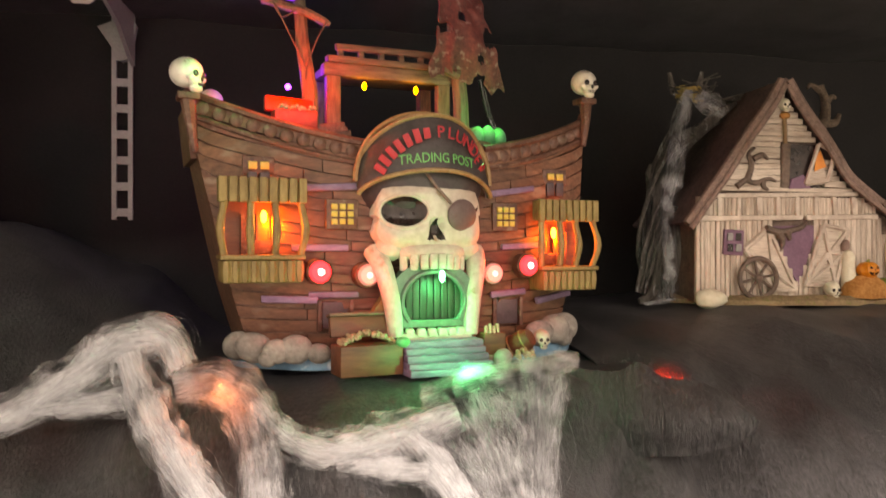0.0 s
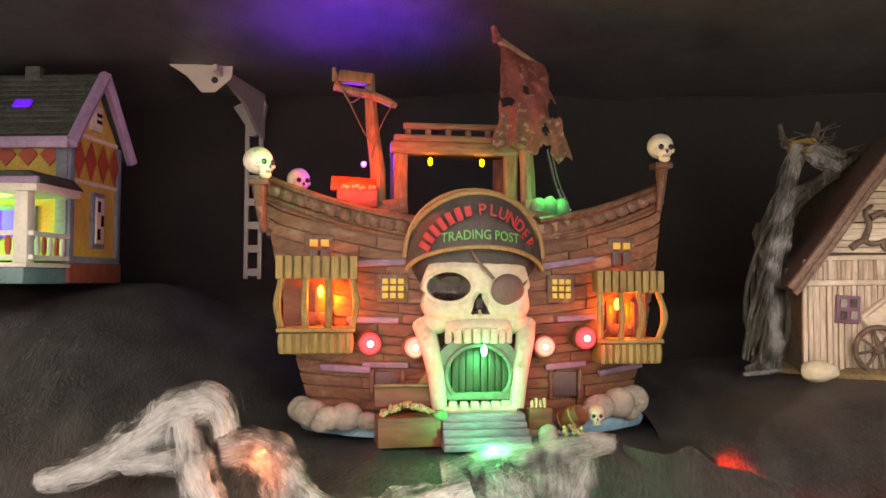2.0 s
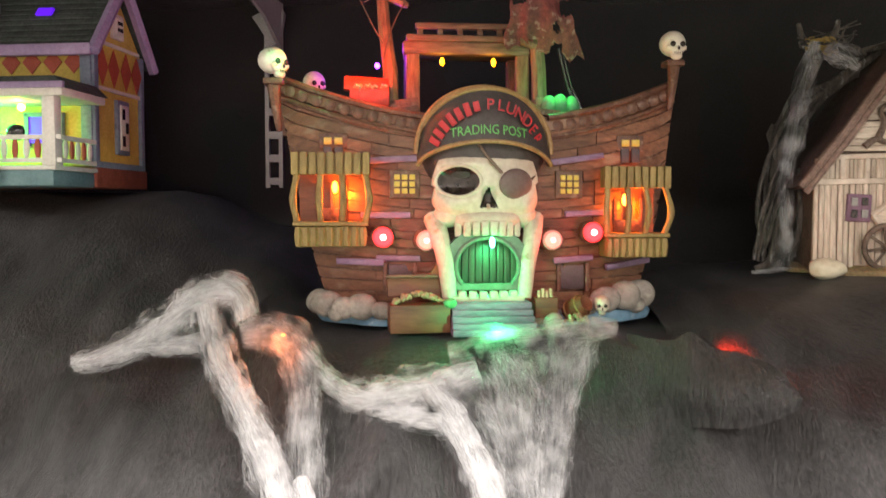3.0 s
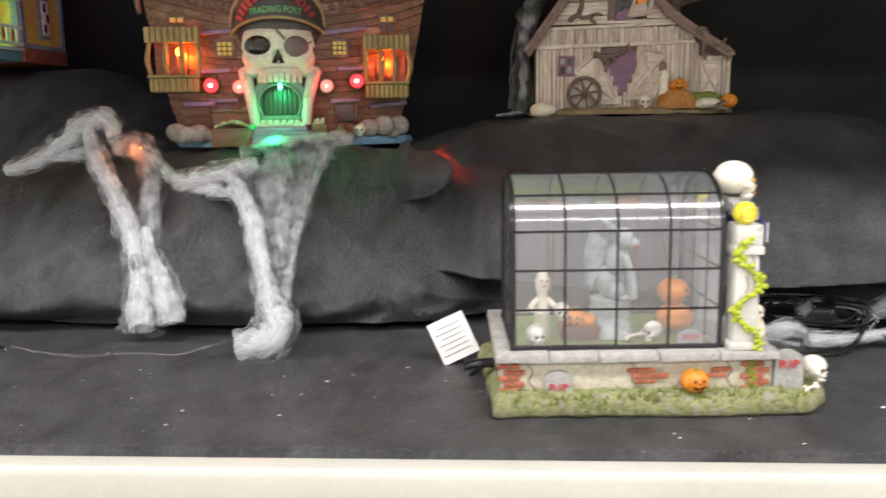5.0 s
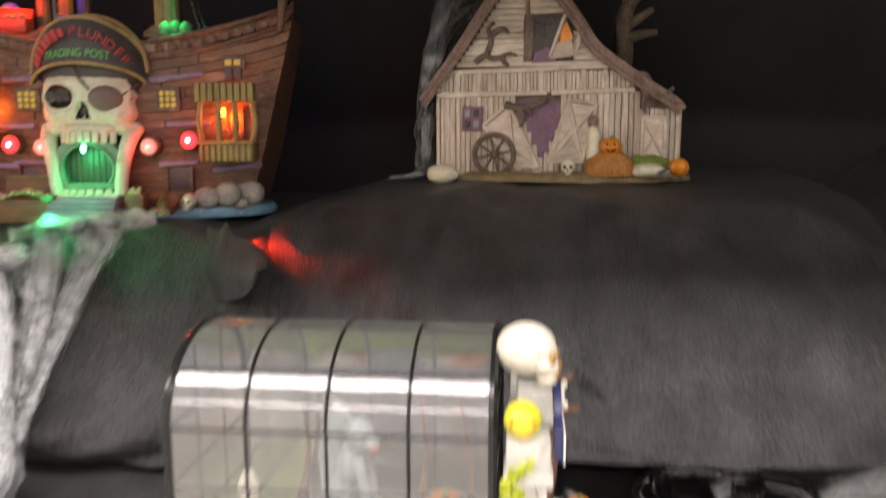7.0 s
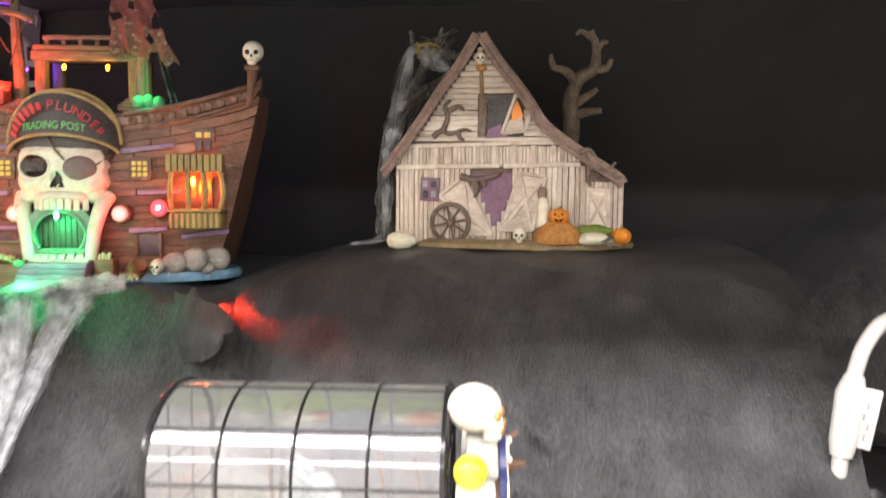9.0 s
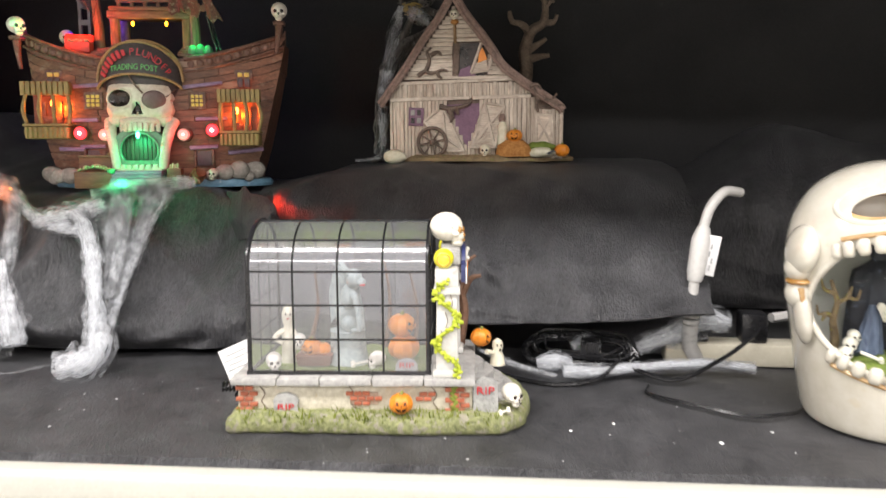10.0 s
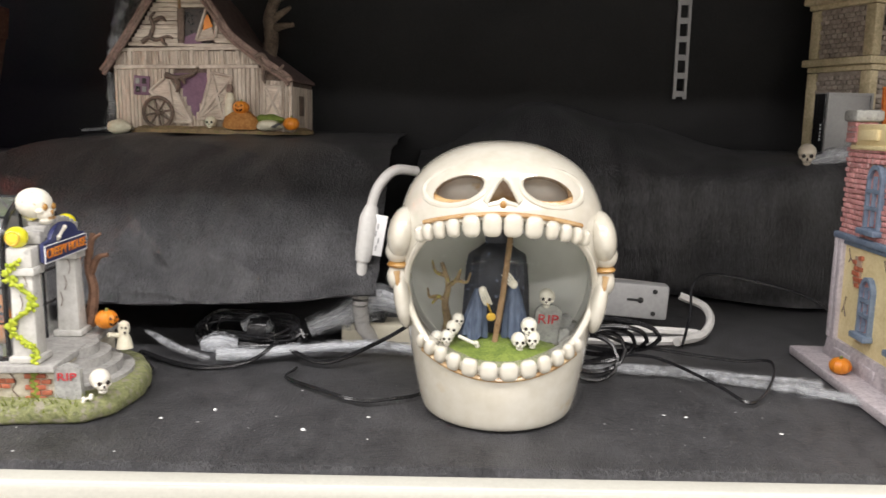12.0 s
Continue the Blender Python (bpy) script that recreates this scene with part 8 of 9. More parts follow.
build_tower()


def build_right_extras():
    b = thing("grey_display_box", pose(1.705, 0.875, 1.303, 0, 0, 10), "grey plastic box with a raised rim", "box")
    part("body", box(bms(), (0.042, 0.016, 0.056), (0.084, 0.030, 0.112), bevel=0.002), BOX_GREY, b)
    part("dark_side", box(bms(), (-0.001, 0.016, 0.056), (0.004, 0.028, 0.108), bevel=0.001), BLACK, b, "black side panel")
    outer, inner = [(0.0, 0.0), (0.084, 0.0), (0.084, 0.112), (0.0, 0.112)], [(0.004, 0.004), (0.080, 0.004), (0.080, 0.108), (0.004, 0.108)]
    part("rim", plate_with_hole(bms(), outer, inner, -0.002, 0.003), BOX_GREY, b)
    for k in range(5):
        part("print_bar", box(bms(), (-0.0035, 0.008, 0.034 + 0.006 * k), (0.001, 0.002, 0.004 - 0.0005 * (k % 3))), TAG_WHITE, b)
    t = thing("orange_tree_ornament", pose(1.800, 0.86, 1.300), "small orange painted twisted tree", "ornament")
    bm = tube(bms(), smooth_path([(0.004, 0, 0.0), (0.006, 0, 0.04), (-0.004, 0, 0.08), (-0.008, 0, 0.125)], 5), 0.012, 9, end=0.005)
    part("trunk", bm, ORANGE_PAINT, t)
    for pts in (((0.006, 0, 0.028), (0.025, -0.004, 0.034), (0.050, -0.004, 0.030), (0.075, -0.002, 0.045)), ((0.030, -0.002, 0.034), (0.036, 0, 0.080), (0.030, 0, 0.13)), ((0.004, 0, 0.04), (-0.012, 0, 0.03), (-0.016, 0, 0.005))):
        part("branch", tube(bms(), smooth_path(pts, 4), 0.009, 8, end=0.004), ORANGE_PAINT, t)
    s = solo("bone_skull_ornament", skull_shape(bms(), (0, 0, 0.017), 0.016, -20, 12), [BONE, SOCKET], "small tan skull lying on the felt", "skull ornament", m=pose(1.645, 0.80, 1.297))
    # slotted bracket under the upper shelf
    br = thing("shelf_bracket", pose(-0.185, 1.145, 1.70), "steel shelf bracket hooked into the upright", "bracket", kind="structure")
    bm = prism(bms(), [(-0.03, 0.0), (0.0, -0.045), (0.012, -0.040), (0.02, 0.004), (0.012, 0.02)], -0.006, 0.006)
    part("hook_plate", bm, GREY_METAL, br)
    bm = bms()
    prof = [(-0.17, 0.012), (-0.12, 0.002), (-0.07, -0.012), (-0.02, -0.042), (0.0, -0.05), (0.0, 0.02), (-0.17, 0.02)]
    a = [bm.verts.new((0.012 + y * 0.12, y, z)) for y, z in prof]
    c = [bm.verts.new((0.017 + y * 0.12, y, z)) for y, z in prof]
    bm.faces.new(a), bm.faces.new(c)
    for i in range(len(prof)):
        j = (i + 1) % len(prof)
        bm.faces.new((a[i], a[j], c[j], c[i]))
    part("arm", bm, GREY_METAL, br)
    plate = part("end_plate", prism(bms(), [(-0.075, 0.026), (0.012, 0.026), (0.010, 0.006), (-0.012, -0.012), (-0.030, -0.012), (-0.050, 0.010)], -0.15, -0.147), CREAM_METAL, br, "cream steel plate with a hole")
    bmh = lathe(bms(), [(0.0045, 0.0), (0.0045, 0.002)], seg=12)
    for v in bmh.verts:
        v.co = pose(-0.012, -0.149, 0.004, 90) @ v.co
    part("bolt_hole", bmh, HOLE, plate)


build_right_extras()

# ---------------------------------------------------------------- cotton web
def fluff_material(name, colour, cover):
    m = bpy.data.materials.new(name)
    m.use_nodes = True
    n, k = m.node_tree.nodes, m.node_tree.links
    n.remove(n["Principled BSDF"])
    dif, tra, mix, clr, out = (n.new("ShaderNode" + s) for s in ("BsdfDiffuse", "BsdfTranslucent", "MixShader", "BsdfTransparent", "MixShader"))
    dif.inputs[0].default_value = tra.inputs[0].default_value = (*colour, 1)
    mix.inputs[0].default_value = 0.4
    k.new(dif.outputs[0], mix.inputs[1])
    k.new(tra.outputs[0], mix.inputs[2])
    where, tex, ramp = n.new("ShaderNodeTexCoord"), n.new("ShaderNodeTexNoise"), n.new("ShaderNodeMapRange")
    tex.inputs["Scale"].default_value, tex.inputs["Detail"].default_value = 90, 8
    tex.inputs["Roughness"].default_value = 0.7
    ramp.inputs["From Min"].default_value, ramp.inputs["From Max"].default_value = 0.30, 0.72
    ramp.inputs["To Max"].default_value = cover
    k.new(where.outputs["Object"], tex.inputs["Vector"])
    k.new(tex.outputs["Fac"], ramp.inputs["Value"])
    k.new(ramp.outputs["Result"], out.inputs[0])
    k.new(clr.outputs[0], out.inputs[1])
    k.new(mix.outputs[0], out.inputs[2])
    k.new(out.outputs[0], n["Material Output"].inputs["Surface"])
    return m


def combed_material(name, colour, low, high, cover):
    """A thin combed layer of cotton: opaque along streaks, clear between them."""
    m = bpy.data.materials.new(name)
    m.use_nodes = True
    n, k = m.node_tree.nodes, m.node_tree.links
    n.remove(n["Principled BSDF"])
    dif, tra, mix, clr, out = (n.new("ShaderNode" + q) for q in ("BsdfDiffuse", "BsdfTranslucent", "MixShader", "BsdfTransparent", "MixShader"))
    dif.inputs[0].default_value = tra.inputs[0].default_value = (*colour, 1)
    mix.inputs[0].default_value = 0.45
    k.new(dif.outputs[0], mix.inputs[1])
    k.new(tra.outputs[0], mix.inputs[2])
    comb, where = n.new("ShaderNodeAttribute"), n.new("ShaderNodeTexCoord")
    comb.attribute_name = "comb"
    streak, wad, add, ramp = n.new("ShaderNodeTexNoise"), n.new("ShaderNodeTexNoise"), n.new("ShaderNodeMath"), n.new("ShaderNodeMapRange")
    streak.inputs["Scale"].default_value, streak.inputs["Detail"].default_value, streak.inputs["Roughness"].default_value = 1.0, 7, 0.72
    streak.inputs["Distortion"].default_value = 0.5
    wad.inputs["Scale"].default_value, wad.inputs["Detail"].default_value = 55, 5
    k.new(comb.outputs["Vector"], streak.inputs["Vector"])
    k.new(where.outputs["Object"], wad.inputs["Vector"])
    add.operation = "MULTIPLY_ADD"
    add.inputs[1].default_value = 0.6
    k.new(wad.outputs["Fac"], add.inputs[0])
    k.new(streak.outputs["Fac"], add.inputs[2])
    ramp.interpolation_type = "SMOOTHSTEP"
    ramp.inputs["From Min"].default_value, ramp.inputs["From Max"].default_value, ramp.inputs["To Max"].default_value = low, high, cover
    k.new(add.outputs[0], ramp.inputs["Value"])
    k.new(ramp.outputs["Result"], out.inputs[0])
    k.new(clr.outputs[0], out.inputs[1])
    k.new(mix.outputs[0], out.inputs[2])
    k.new(out.outputs[0], n["Material Output"].inputs["Surface"])
    return m


COTTON = (0.82, 0.84, 0.87)
COTTON_CORE = combed_material("cotton_core", COTTON, 0.54, 0.96, 0.92)
COTTON_HAZE = combed_material("cotton_haze", COTTON, 0.68, 1.08, 0.48)
COTTON_VEIL = combed_material("cotton_veil", COTTON, 0.72, 1.10, 0.42)
COTTON_FIBRE = fluff_material("cotton_fibre", COTTON, 1.2)


def cotton(name, runs, label, seed, thing_kind="cotton web"):
    """Teased cotton: nested combed layers and fine fibres along each run of points, radii and thickness; a negative thickness is a thin veil."""
    rng = np.random.default_rng(seed)
    verts, faces, count = [], [], 0
    shell_v, shell_f, shell_m, shell_c, base_v = [], [], [], [], 0
    SEG = 20
    ang0 = np.linspace(0, 2 * np.pi, SEG, endpoint=False)
    for number, (pts, radii, dens) in enumerate(runs):
        path = smooth_path(pts, 12)
        rad = np.interp(np.linspace(0, 1, len(path)), np.linspace(0, 1, len(radii)), radii)
        P = np.array([tuple(q) for q in path])
        T = np.gradient(P, axis=0)
        T /= np.linalg.norm(T, axis=1, keepdims=True) + 1e-9
        S = np.cross(T, np.array([0.2, 1.0, 0.1]))
        S /= np.linalg.norm(S, axis=1, keepdims=True) + 1e-9
        U = np.cross(T, S)
        if np.ptp(P[:, 2]) < 0.016:
            S, U = U, S
        steps = np.linalg.norm(np.diff(P, axis=0), axis=1)
        run_at = np.concatenate([[0], np.cumsum(steps)])
        length = float(run_at[-1])
        veil = dens < 0
        layers = ((2, 0.45, 0.20), (2, 0.75, 0.26), (2, 0.95, 0.32), (2, 1.15, 0.38)) if veil else ((0, 0.50, 0.8), (0, 0.72, 0.8), (1, 0.92, 0.8), (1, 1.15, 0.8))
        if max(radii) < 0.002:
            layers = ()
        for slot, shell, flat in layers:
            off = number * 7.3 + shell * 31
            ring = np.array([[noise.noise(p * 30 + Vector((off + 1.2 * math.cos(a), 1.2 * math.sin(a), 0))) for a in ang0] for p in path])
            fine = np.array([[noise.noise(p * 95 + Vector((2.6 * math.cos(a), off + 2.6 * math.sin(a), 0))) for a in ang0] for p in path])
            R = rad[:, None] * shell * (1 + 0.55 * ring + 0.30 * fine)
            V = P[:, None] + (R * np.cos(ang0))[..., None] * S[:, None] + flat * (R * np.sin(ang0))[..., None] * U[:, None]
            shell_v.append(V.reshape(-1, 3))
            wide = 14.0 if veil else 3.8
            C = np.stack([np.repeat(run_at[:, None] * (24 if veil else 38) + off, SEG, 1), np.repeat(np.cos(ang0)[None] * wide, len(P), 0), np.repeat(np.sin(ang0)[None] * wide * 0.6, len(P), 0) + off], axis=-1)
            shell_c.append(C.reshape(-1, 3))
            i, j = np.meshgrid(np.arange(len(P) - 1), np.arange(SEG), indexing="ij")
            q = np.stack([i * SEG + j, i * SEG + (j + 1) % SEG, (i + 1) * SEG + (j + 1) % SEG, (i + 1) * SEG + j], axis=-1).reshape(-1, 4) + base_v
            shell_f.append(q)
            shell_m += [slot] * len(q)
            base_v += V.shape[0] * SEG
        n, K = max(30, int(abs(dens) * (2400 if dens < 0 else 750) * length)), 11
        span = np.clip(rng.uniform(0.02, 0.08, n) / length, 0, 1)
        t0 = rng.random(n) * (1 - span * 0.6) - span * 0.2
        q = np.clip(t0[:, None] + span[:, None] * np.linspace(0, 1, K)[None], 0, 1) * (len(P) - 1)
        grid_t = np.arange(len(P))

        def along(A):
            return np.stack([np.interp(q, grid_t, A[:, c]) for c in range(3)], axis=-1)
        ang = rng.uniform(0, 2 * np.pi, n)[:, None] + rng.normal(0, 0.6, n)[:, None] * np.linspace(-1, 1, K)[None]
        f = (rng.random(n) ** 0.6)[:, None] * (1 + 0.15 * np.sin(np.linspace(0, 1, K)[None] * rng.uniform(2, 7, n)[:, None] + rng.uniform(0, 6, n)[:, None]))
        f = np.where(rng.random(n)[:, None] < 0.04, f * 1.6, f)
        R = np.interp(q, grid_t, rad) * f
        C = along(P) + (R * np.cos(ang))[..., None] * along(S) + (0.25 if veil else 0.7) * (R * np.sin(ang))[..., None] * along(U)
        C += np.cumsum(rng.normal(0, 0.0004, (n, K, 3)), axis=1)
        side = np.cross(np.gradient(C, axis=1), rng.normal(size=(n, 1, 3)))
        side /= np.linalg.norm(side, axis=2, keepdims=True) + 1e-9
        side *= rng.uniform(0.00003, 0.00008, n)[:, None, None]
        verts.append(np.stack([C - side, C + side], axis=2).reshape(-1, 3))
        base = count + np.arange(n)[:, None] * 2 * K + 2 * np.arange(K - 1)[None]
        faces.append(np.stack([base, base + 1, base + 3, base + 2], axis=-1).reshape(-1, 4))
        count += n * 2 * K
    me = bpy.data.meshes.new(name)
    me.from_pydata(np.concatenate(shell_v).tolist(), [], np.concatenate(shell_f).tolist())
    me.attributes.new("comb", "FLOAT_VECTOR", "POINT").data.foreach_set("vector", np.concatenate(shell_c).ravel())
    for mat in (COTTON_CORE, COTTON_HAZE, COTTON_VEIL):
        me.materials.append(mat)
    me.polygons.foreach_set("material_index", shell_m)
    me.shade_smooth()
    ob = tagged(new(name, me), label, thing_kind, kind="stuff")
    me = bpy.data.meshes.new("fibres")
    me.from_pydata(np.concatenate(verts).tolist(), [], np.concatenate(faces).tolist())
    me.materials.append(COTTON_FIBRE)
    fib = new("fibres", me)
    fib.parent = ob
    return ob


def place_cotton():
    cotton("cotton_cobweb", [
        (((-0.222, 0.625, 1.268), (-0.185, 0.625, 1.276), (-0.140, 0.630, 1.300), (-0.105, 0.630, 1.324), (-0.072, 0.625, 1.332), (-0.058, 0.615, 1.310)), (0.008, 0.013, 0.016, 0.018, 0.016, 0.012), 1.5),
        (((-0.170, 0.625, 1.282), (-0.130, 0.620, 1.286), (-0.095, 0.615, 1.290), (-0.070, 0.610, 1.285)), (0.006, 0.012, 0.014, 0.012), 0.8),
        (((-0.095, 0.615, 1.322), (-0.080, 0.600, 1.285), (-0.055, 0.585, 1.245), (-0.020, 0.555, 1.195), (0.008, 0.520, 1.140), (0.018, 0.490, 1.095), (0.020, 0.480, 1.082)), (0.012, 0.016, 0.015, 0.018, 0.019, 0.027, 0.024), 1.2),
        (((0.005, 0.545, 1.195), (0.028, 0.515, 1.150), (0.052, 0.490, 1.115), (0.058, 0.480, 1.088)), (0.008, 0.014, 0.022, 0.020), 1.4),
        (((-0.062, 0.615, 1.296), (-0.035, 0.610, 1.300), (-0.012, 0.605, 1.285), (-0.002, 0.590, 1.255), (0.004, 0.565, 1.215), (0.012, 0.540, 1.17)), (0.012, 0.016, 0.016, 0.014, 0.016, 0.016), -3.5),
        (((-0.008, 0.605, 1.285), (0.015, 0.598, 1.262), (0.045, 0.585, 1.250), (0.080, 0.580, 1.254), (0.110, 0.578, 1.262), (0.145, 0.580, 1.275)), (0.009, 0.011, 0.014, 0.017, 0.016, 0.012), 1.6),
        (((0.055, 0.580, 1.238), (0.085, 0.572, 1.240), (0.120, 0.560, 1.240)), (0.010, 0.014, 0.014), 1.6),
        (((0.120, 0.592, 1.285), (0.160, 0.600, 1.292), (0.200, 0.605, 1.298), (0.240, 0.620, 1.304), (0.262, 0.628, 1.303)), (0.010, 0.013, 0.012, 0.010, 0.006), -2.2),
        (((0.105, 0.570, 1.262), (0.130, 0.555, 1.235), (0.150, 0.530, 1.200), (0.165, 0.505, 1.160), (0.182, 0.475, 1.120), (0.198, 0.445, 1.095), (0.190, 0.420, 1.082), (0.160, 0.415, 1.078)), (0.014, 0.015, 0.015, 0.015, 0.020, 0.025, 0.024, 0.020), 1.7),
        (((0.150, 0.598, 1.290), (0.168, 0.570, 1.250), (0.178, 0.540, 1.205), (0.185, 0.500, 1.150)), (0.034, 0.028, 0.018, 0.012), -3.0),
        (((0.215, 0.605, 1.297), (0.208, 0.580, 1.258), (0.200, 0.548, 1.205), (0.195, 0.505, 1.150), (0.198, 0.470, 1.11)), (0.026, 0.018, 0.012, 0.010, 0.012), -3.0),
        (((-0.135, 0.46, 1.066), (-0.08, 0.43, 1.067), (-0.027, 0.415, 1.067), (0.03, 0.425, 1.067), (0.088, 0.42, 1.067), (0.105, 0.445, 1.067), (0.128, 0.475, 1.068)), (0.0005, 0.0007, 0.0005, 0.0008, 0.0005, 0.0006, 0.0005), -0.10)],
        "white teased cotton cobweb hanging over black felt", 4)
    cotton("cotton_cobweb", [
        (((0.690, 0.520, 1.085), (0.740, 0.480, 1.075), (0.790, 0.450, 1.070)), (0.004, 0.006, 0.004), -1.2),
        (((0.800, 0.455, 1.074), (0.850, 0.460, 1.075), (0.920, 0.480, 1.077), (0.990, 0.490, 1.078), (1.040, 0.480, 1.076)), (0.012, 0.008, 0.007, 0.009, 0.008), 1.3),
        (((0.815, 0.520, 1.090), (0.835, 0.525, 1.098), (0.850, 0.520, 1.088)), (0.010, 0.014, 0.008), 1.0),
        (((0.900, 0.52, 1.090), (0.950, 0.53, 1.110), (0.985, 0.53, 1.125), (1.02, 0.54, 1.12)), (0.010, 0.017, 0.020, 0.012), 1.0),
        (((0.770, 0.500, 1.072), (0.790, 0.495, 1.076), (0.812, 0.500, 1.072)), (0.010, 0.015, 0.010), 1.2)],
        "white teased cotton strands among the cables", 6)
    cotton("cotton_cobweb", [
        (((1.235, 0.440, 1.070), (1.285, 0.437, 1.071), (1.340, 0.430, 1.070), (1.400, 0.415, 1.069), (1.455, 0.405, 1.069), (1.500, 0.392, 1.069)), (0.006, 0.010, 0.012, 0.012, 0.008, 0.010), -3.0),
        (((1.360, 0.420, 1.068), (1.420, 0.400, 1.068), (1.480, 0.372, 1.068), (1.530, 0.330, 1.07)), (0.005, 0.010, 0.010, 0.008), -3.0)],
        "white cotton strand lying on the felt", 8)
    cotton("cotton_cobweb", [
        (((0.535, 0.915, 1.605), (0.522, 0.912, 1.555), (0.508, 0.908, 1.487), (0.499, 0.905, 1.440), (0.501, 0.900, 1.380), (0.496, 0.900, 1.337)), (0.005, 0.010, 0.011, 0.008, 0.007, 0.010), -0.5),
        (((0.548, 0.915, 1.600), (0.566, 0.915, 1.588), (0.586, 0.915, 1.575)), (0.008, 0.014, 0.008), -0.6),
        (((0.500, 0.890, 1.338), (0.480, 0.885, 1.335), (0.455, 0.880, 1.333)), (0.007, 0.006, 0.002), -0.8)],
        "thin grey cobweb clinging to a bare tree", 14)
    cotton("cotton_cobweb", [
        (((1.660, 0.815, 1.303), (1.700, 0.815, 1.312), (1.740, 0.80, 1.325), (1.79, 0.80, 1.325)), (0.008, 0.015, 0.02, 0.015), 1.0)],
        "white cotton heaped beside the grey box", 9)


place_cotton()
# added orange bulb and lamp, unseen, that give the cotton its peach tint
tint_bulb = solo("led_bulb", blob(bms(), (0, 0, 0), 0.0018, 10), BULB_ORANGE, "tiny orange bulb added to tint the cotton", "light bulb", m=pose(-0.030, 0.628, 1.295))
lamp("led_light", "POINT", (-0.030, 0.592, 1.290), 0.045, (1.0, 0.22, 0.05), 0.003)

# ---------------------------------------------------------------- cables, plugs, strips, specks, boxes
CORD_WHITE = surface("white_cord", (0.50, 0.49, 0.47), (0.60, 0.59, 0.57), 0.4, 200, 30, 0.05)
STRIP_GREY = surface("grey_power_strip", (0.30, 0.30, 0.30), (0.38, 0.38, 0.38), 0.45, 200, 20, 0.05)
STRIP_CREAM = surface("cream_power_strip", (0.58, 0.54, 0.42), (0.68, 0.64, 0.52), 0.45, 200, 20, 0.05)


def cable(pts, r=0.0022, mat=None, label="thin black power cable lying on the felt", twin=True):
    path = smooth_path(pts, 7)
    bm = tube(bms(), path, r, 7)
    if twin:
        tube(bm, [p + Vector((0.0008, r * 1.5, 0.0006)) for p in path], r, 7)
    return solo("power_cable", bm, mat or BLACK, label, "cable", "cables")


def build_cables():
    z = SHELF + 0.004
    cable([(0.740, 0.400, z + 0.004), (0.700, 0.470, z + 0.004), (0.745, 0.445, z), (0.790, 0.425, z), (0.840, 0.440, z + 0.003), (0.870, 0.470, z + 0.02)])
    cable([(0.870, 0.480, z + 0.014), (0.930, 0.440, z + 0.004), (0.990, 0.470, z + 0.020), (1.035, 0.500, z + 0.040), (1.060, 0.53, z + 0.050)])
    cable([(0.900, 0.430, z), (0.895, 0.395, z), (0.940, 0.350, z + 0.002), (0.985, 0.318, z + 0.002), (1.020, 0.325, z + 0.002), (1.050, 0.350, z), (1.08, 0.42, z)], 0.0014)
    # tied bundle
    rng = random.Random(61)
    bundle = thing("cable_bundle", pose(0.825, 0.520, SHELF + 0.024, 0, 0, -12), "tied bundle of thin black cable", "cable")
    for k in range(12):
        a, c = rng.uniform(0.050, 0.080), rng.uniform(0.010, 0.032)
        oz = rng.uniform(-0.006, 0.010)
        pts = [(a * math.cos(t) + rng.uniform(-0.006, 0.006), rng.uniform(-0.008, 0.008) + 0.016 * math.sin(t), oz + c * math.sin(t) * (0.45 + 0.55 * abs(math.cos(t)))) for t in [2 * math.pi * i / 10 for i in range(11)]]
        part("loop", tube(bms(), smooth_path(pts, 5), 0.0018, 6), BLACK, bundle)
    for k in range(8):
        pts = [(0.012 + 0.003 * k - 0.008, 0.016 * math.cos(t), 0.002 + 0.017 * math.sin(t)) for t in [2 * math.pi * i / 12 for i in range(14)]]
        part("tie", tube(bms(), pts, 0.0017, 6, close=False), BLACK, bundle)
    # white extension cord with its plug
    plug = thing("extension_plug", pose(0.968, 0.515, SHELF + 0.06), "white extension cord plug standing upright", "plug")
    path = smooth_path([(0.066, 0.045, 0.170), (0.040, 0.022, 0.172), (0.020, 0.010, 0.152), (0.010, 0.006, 0.122)], 6)
    part("cord", tube(bms(), path, 0.0066, 10), CORD_WHITE, plug)
    bm = tube(bms(), [(0.012, 0.006, 0.128), (0.009, 0.005, 0.112), (0.003, 0.002, 0.070), (0.001, 0.0, 0.058)], [0.008, 0.0125, 0.0115, 0.009], 12)
    part("plug_body", bm, CORD_WHITE, plug)
    part("label_sleeve", box(bms(), (0.018, 0.000, 0.092), (0.022, 0.003, 0.052), rot=(0, 10, 0), bevel=0.001), TAG_WHITE, plug, "white label with grey bars")
    for k in range(4):
        part("print_bar", box(bms(), (0.018 + 0.003 * (k % 2), -0.0022, 0.076 + 0.009 * k), (0.0016, 0.0006, 0.007), rot=(0, 10, 0)), GREY_METAL, plug)
    part("neck", tube(bms(), [(0.001, 0, 0.060), (-0.001, 0, 0.034)], 0.0068, 10), CORD_WHITE, plug)
    for k in range(4):
        part("strain_ring", tube(bms(), [(-0.0012, 0, 0.032 - 0.008 * k), (-0.0014, 0, 0.027 - 0.008 * k)], 0.0115 - 0.0005 * k, 12), CORD_WHITE, plug)
    part("plug_foot", tube(bms(), [(-0.002, 0.002, 0.002), (0.0, 0.012, -0.03), (0.02, 0.03, -0.062)], 0.010, 10), CORD_WHITE, plug)
    # power strips
    s = thing("power_strip", pose(1.000, 0.555, SHELF + 0.001, 0, 0, -3), "cream power strip lying on the felt", "power strip")
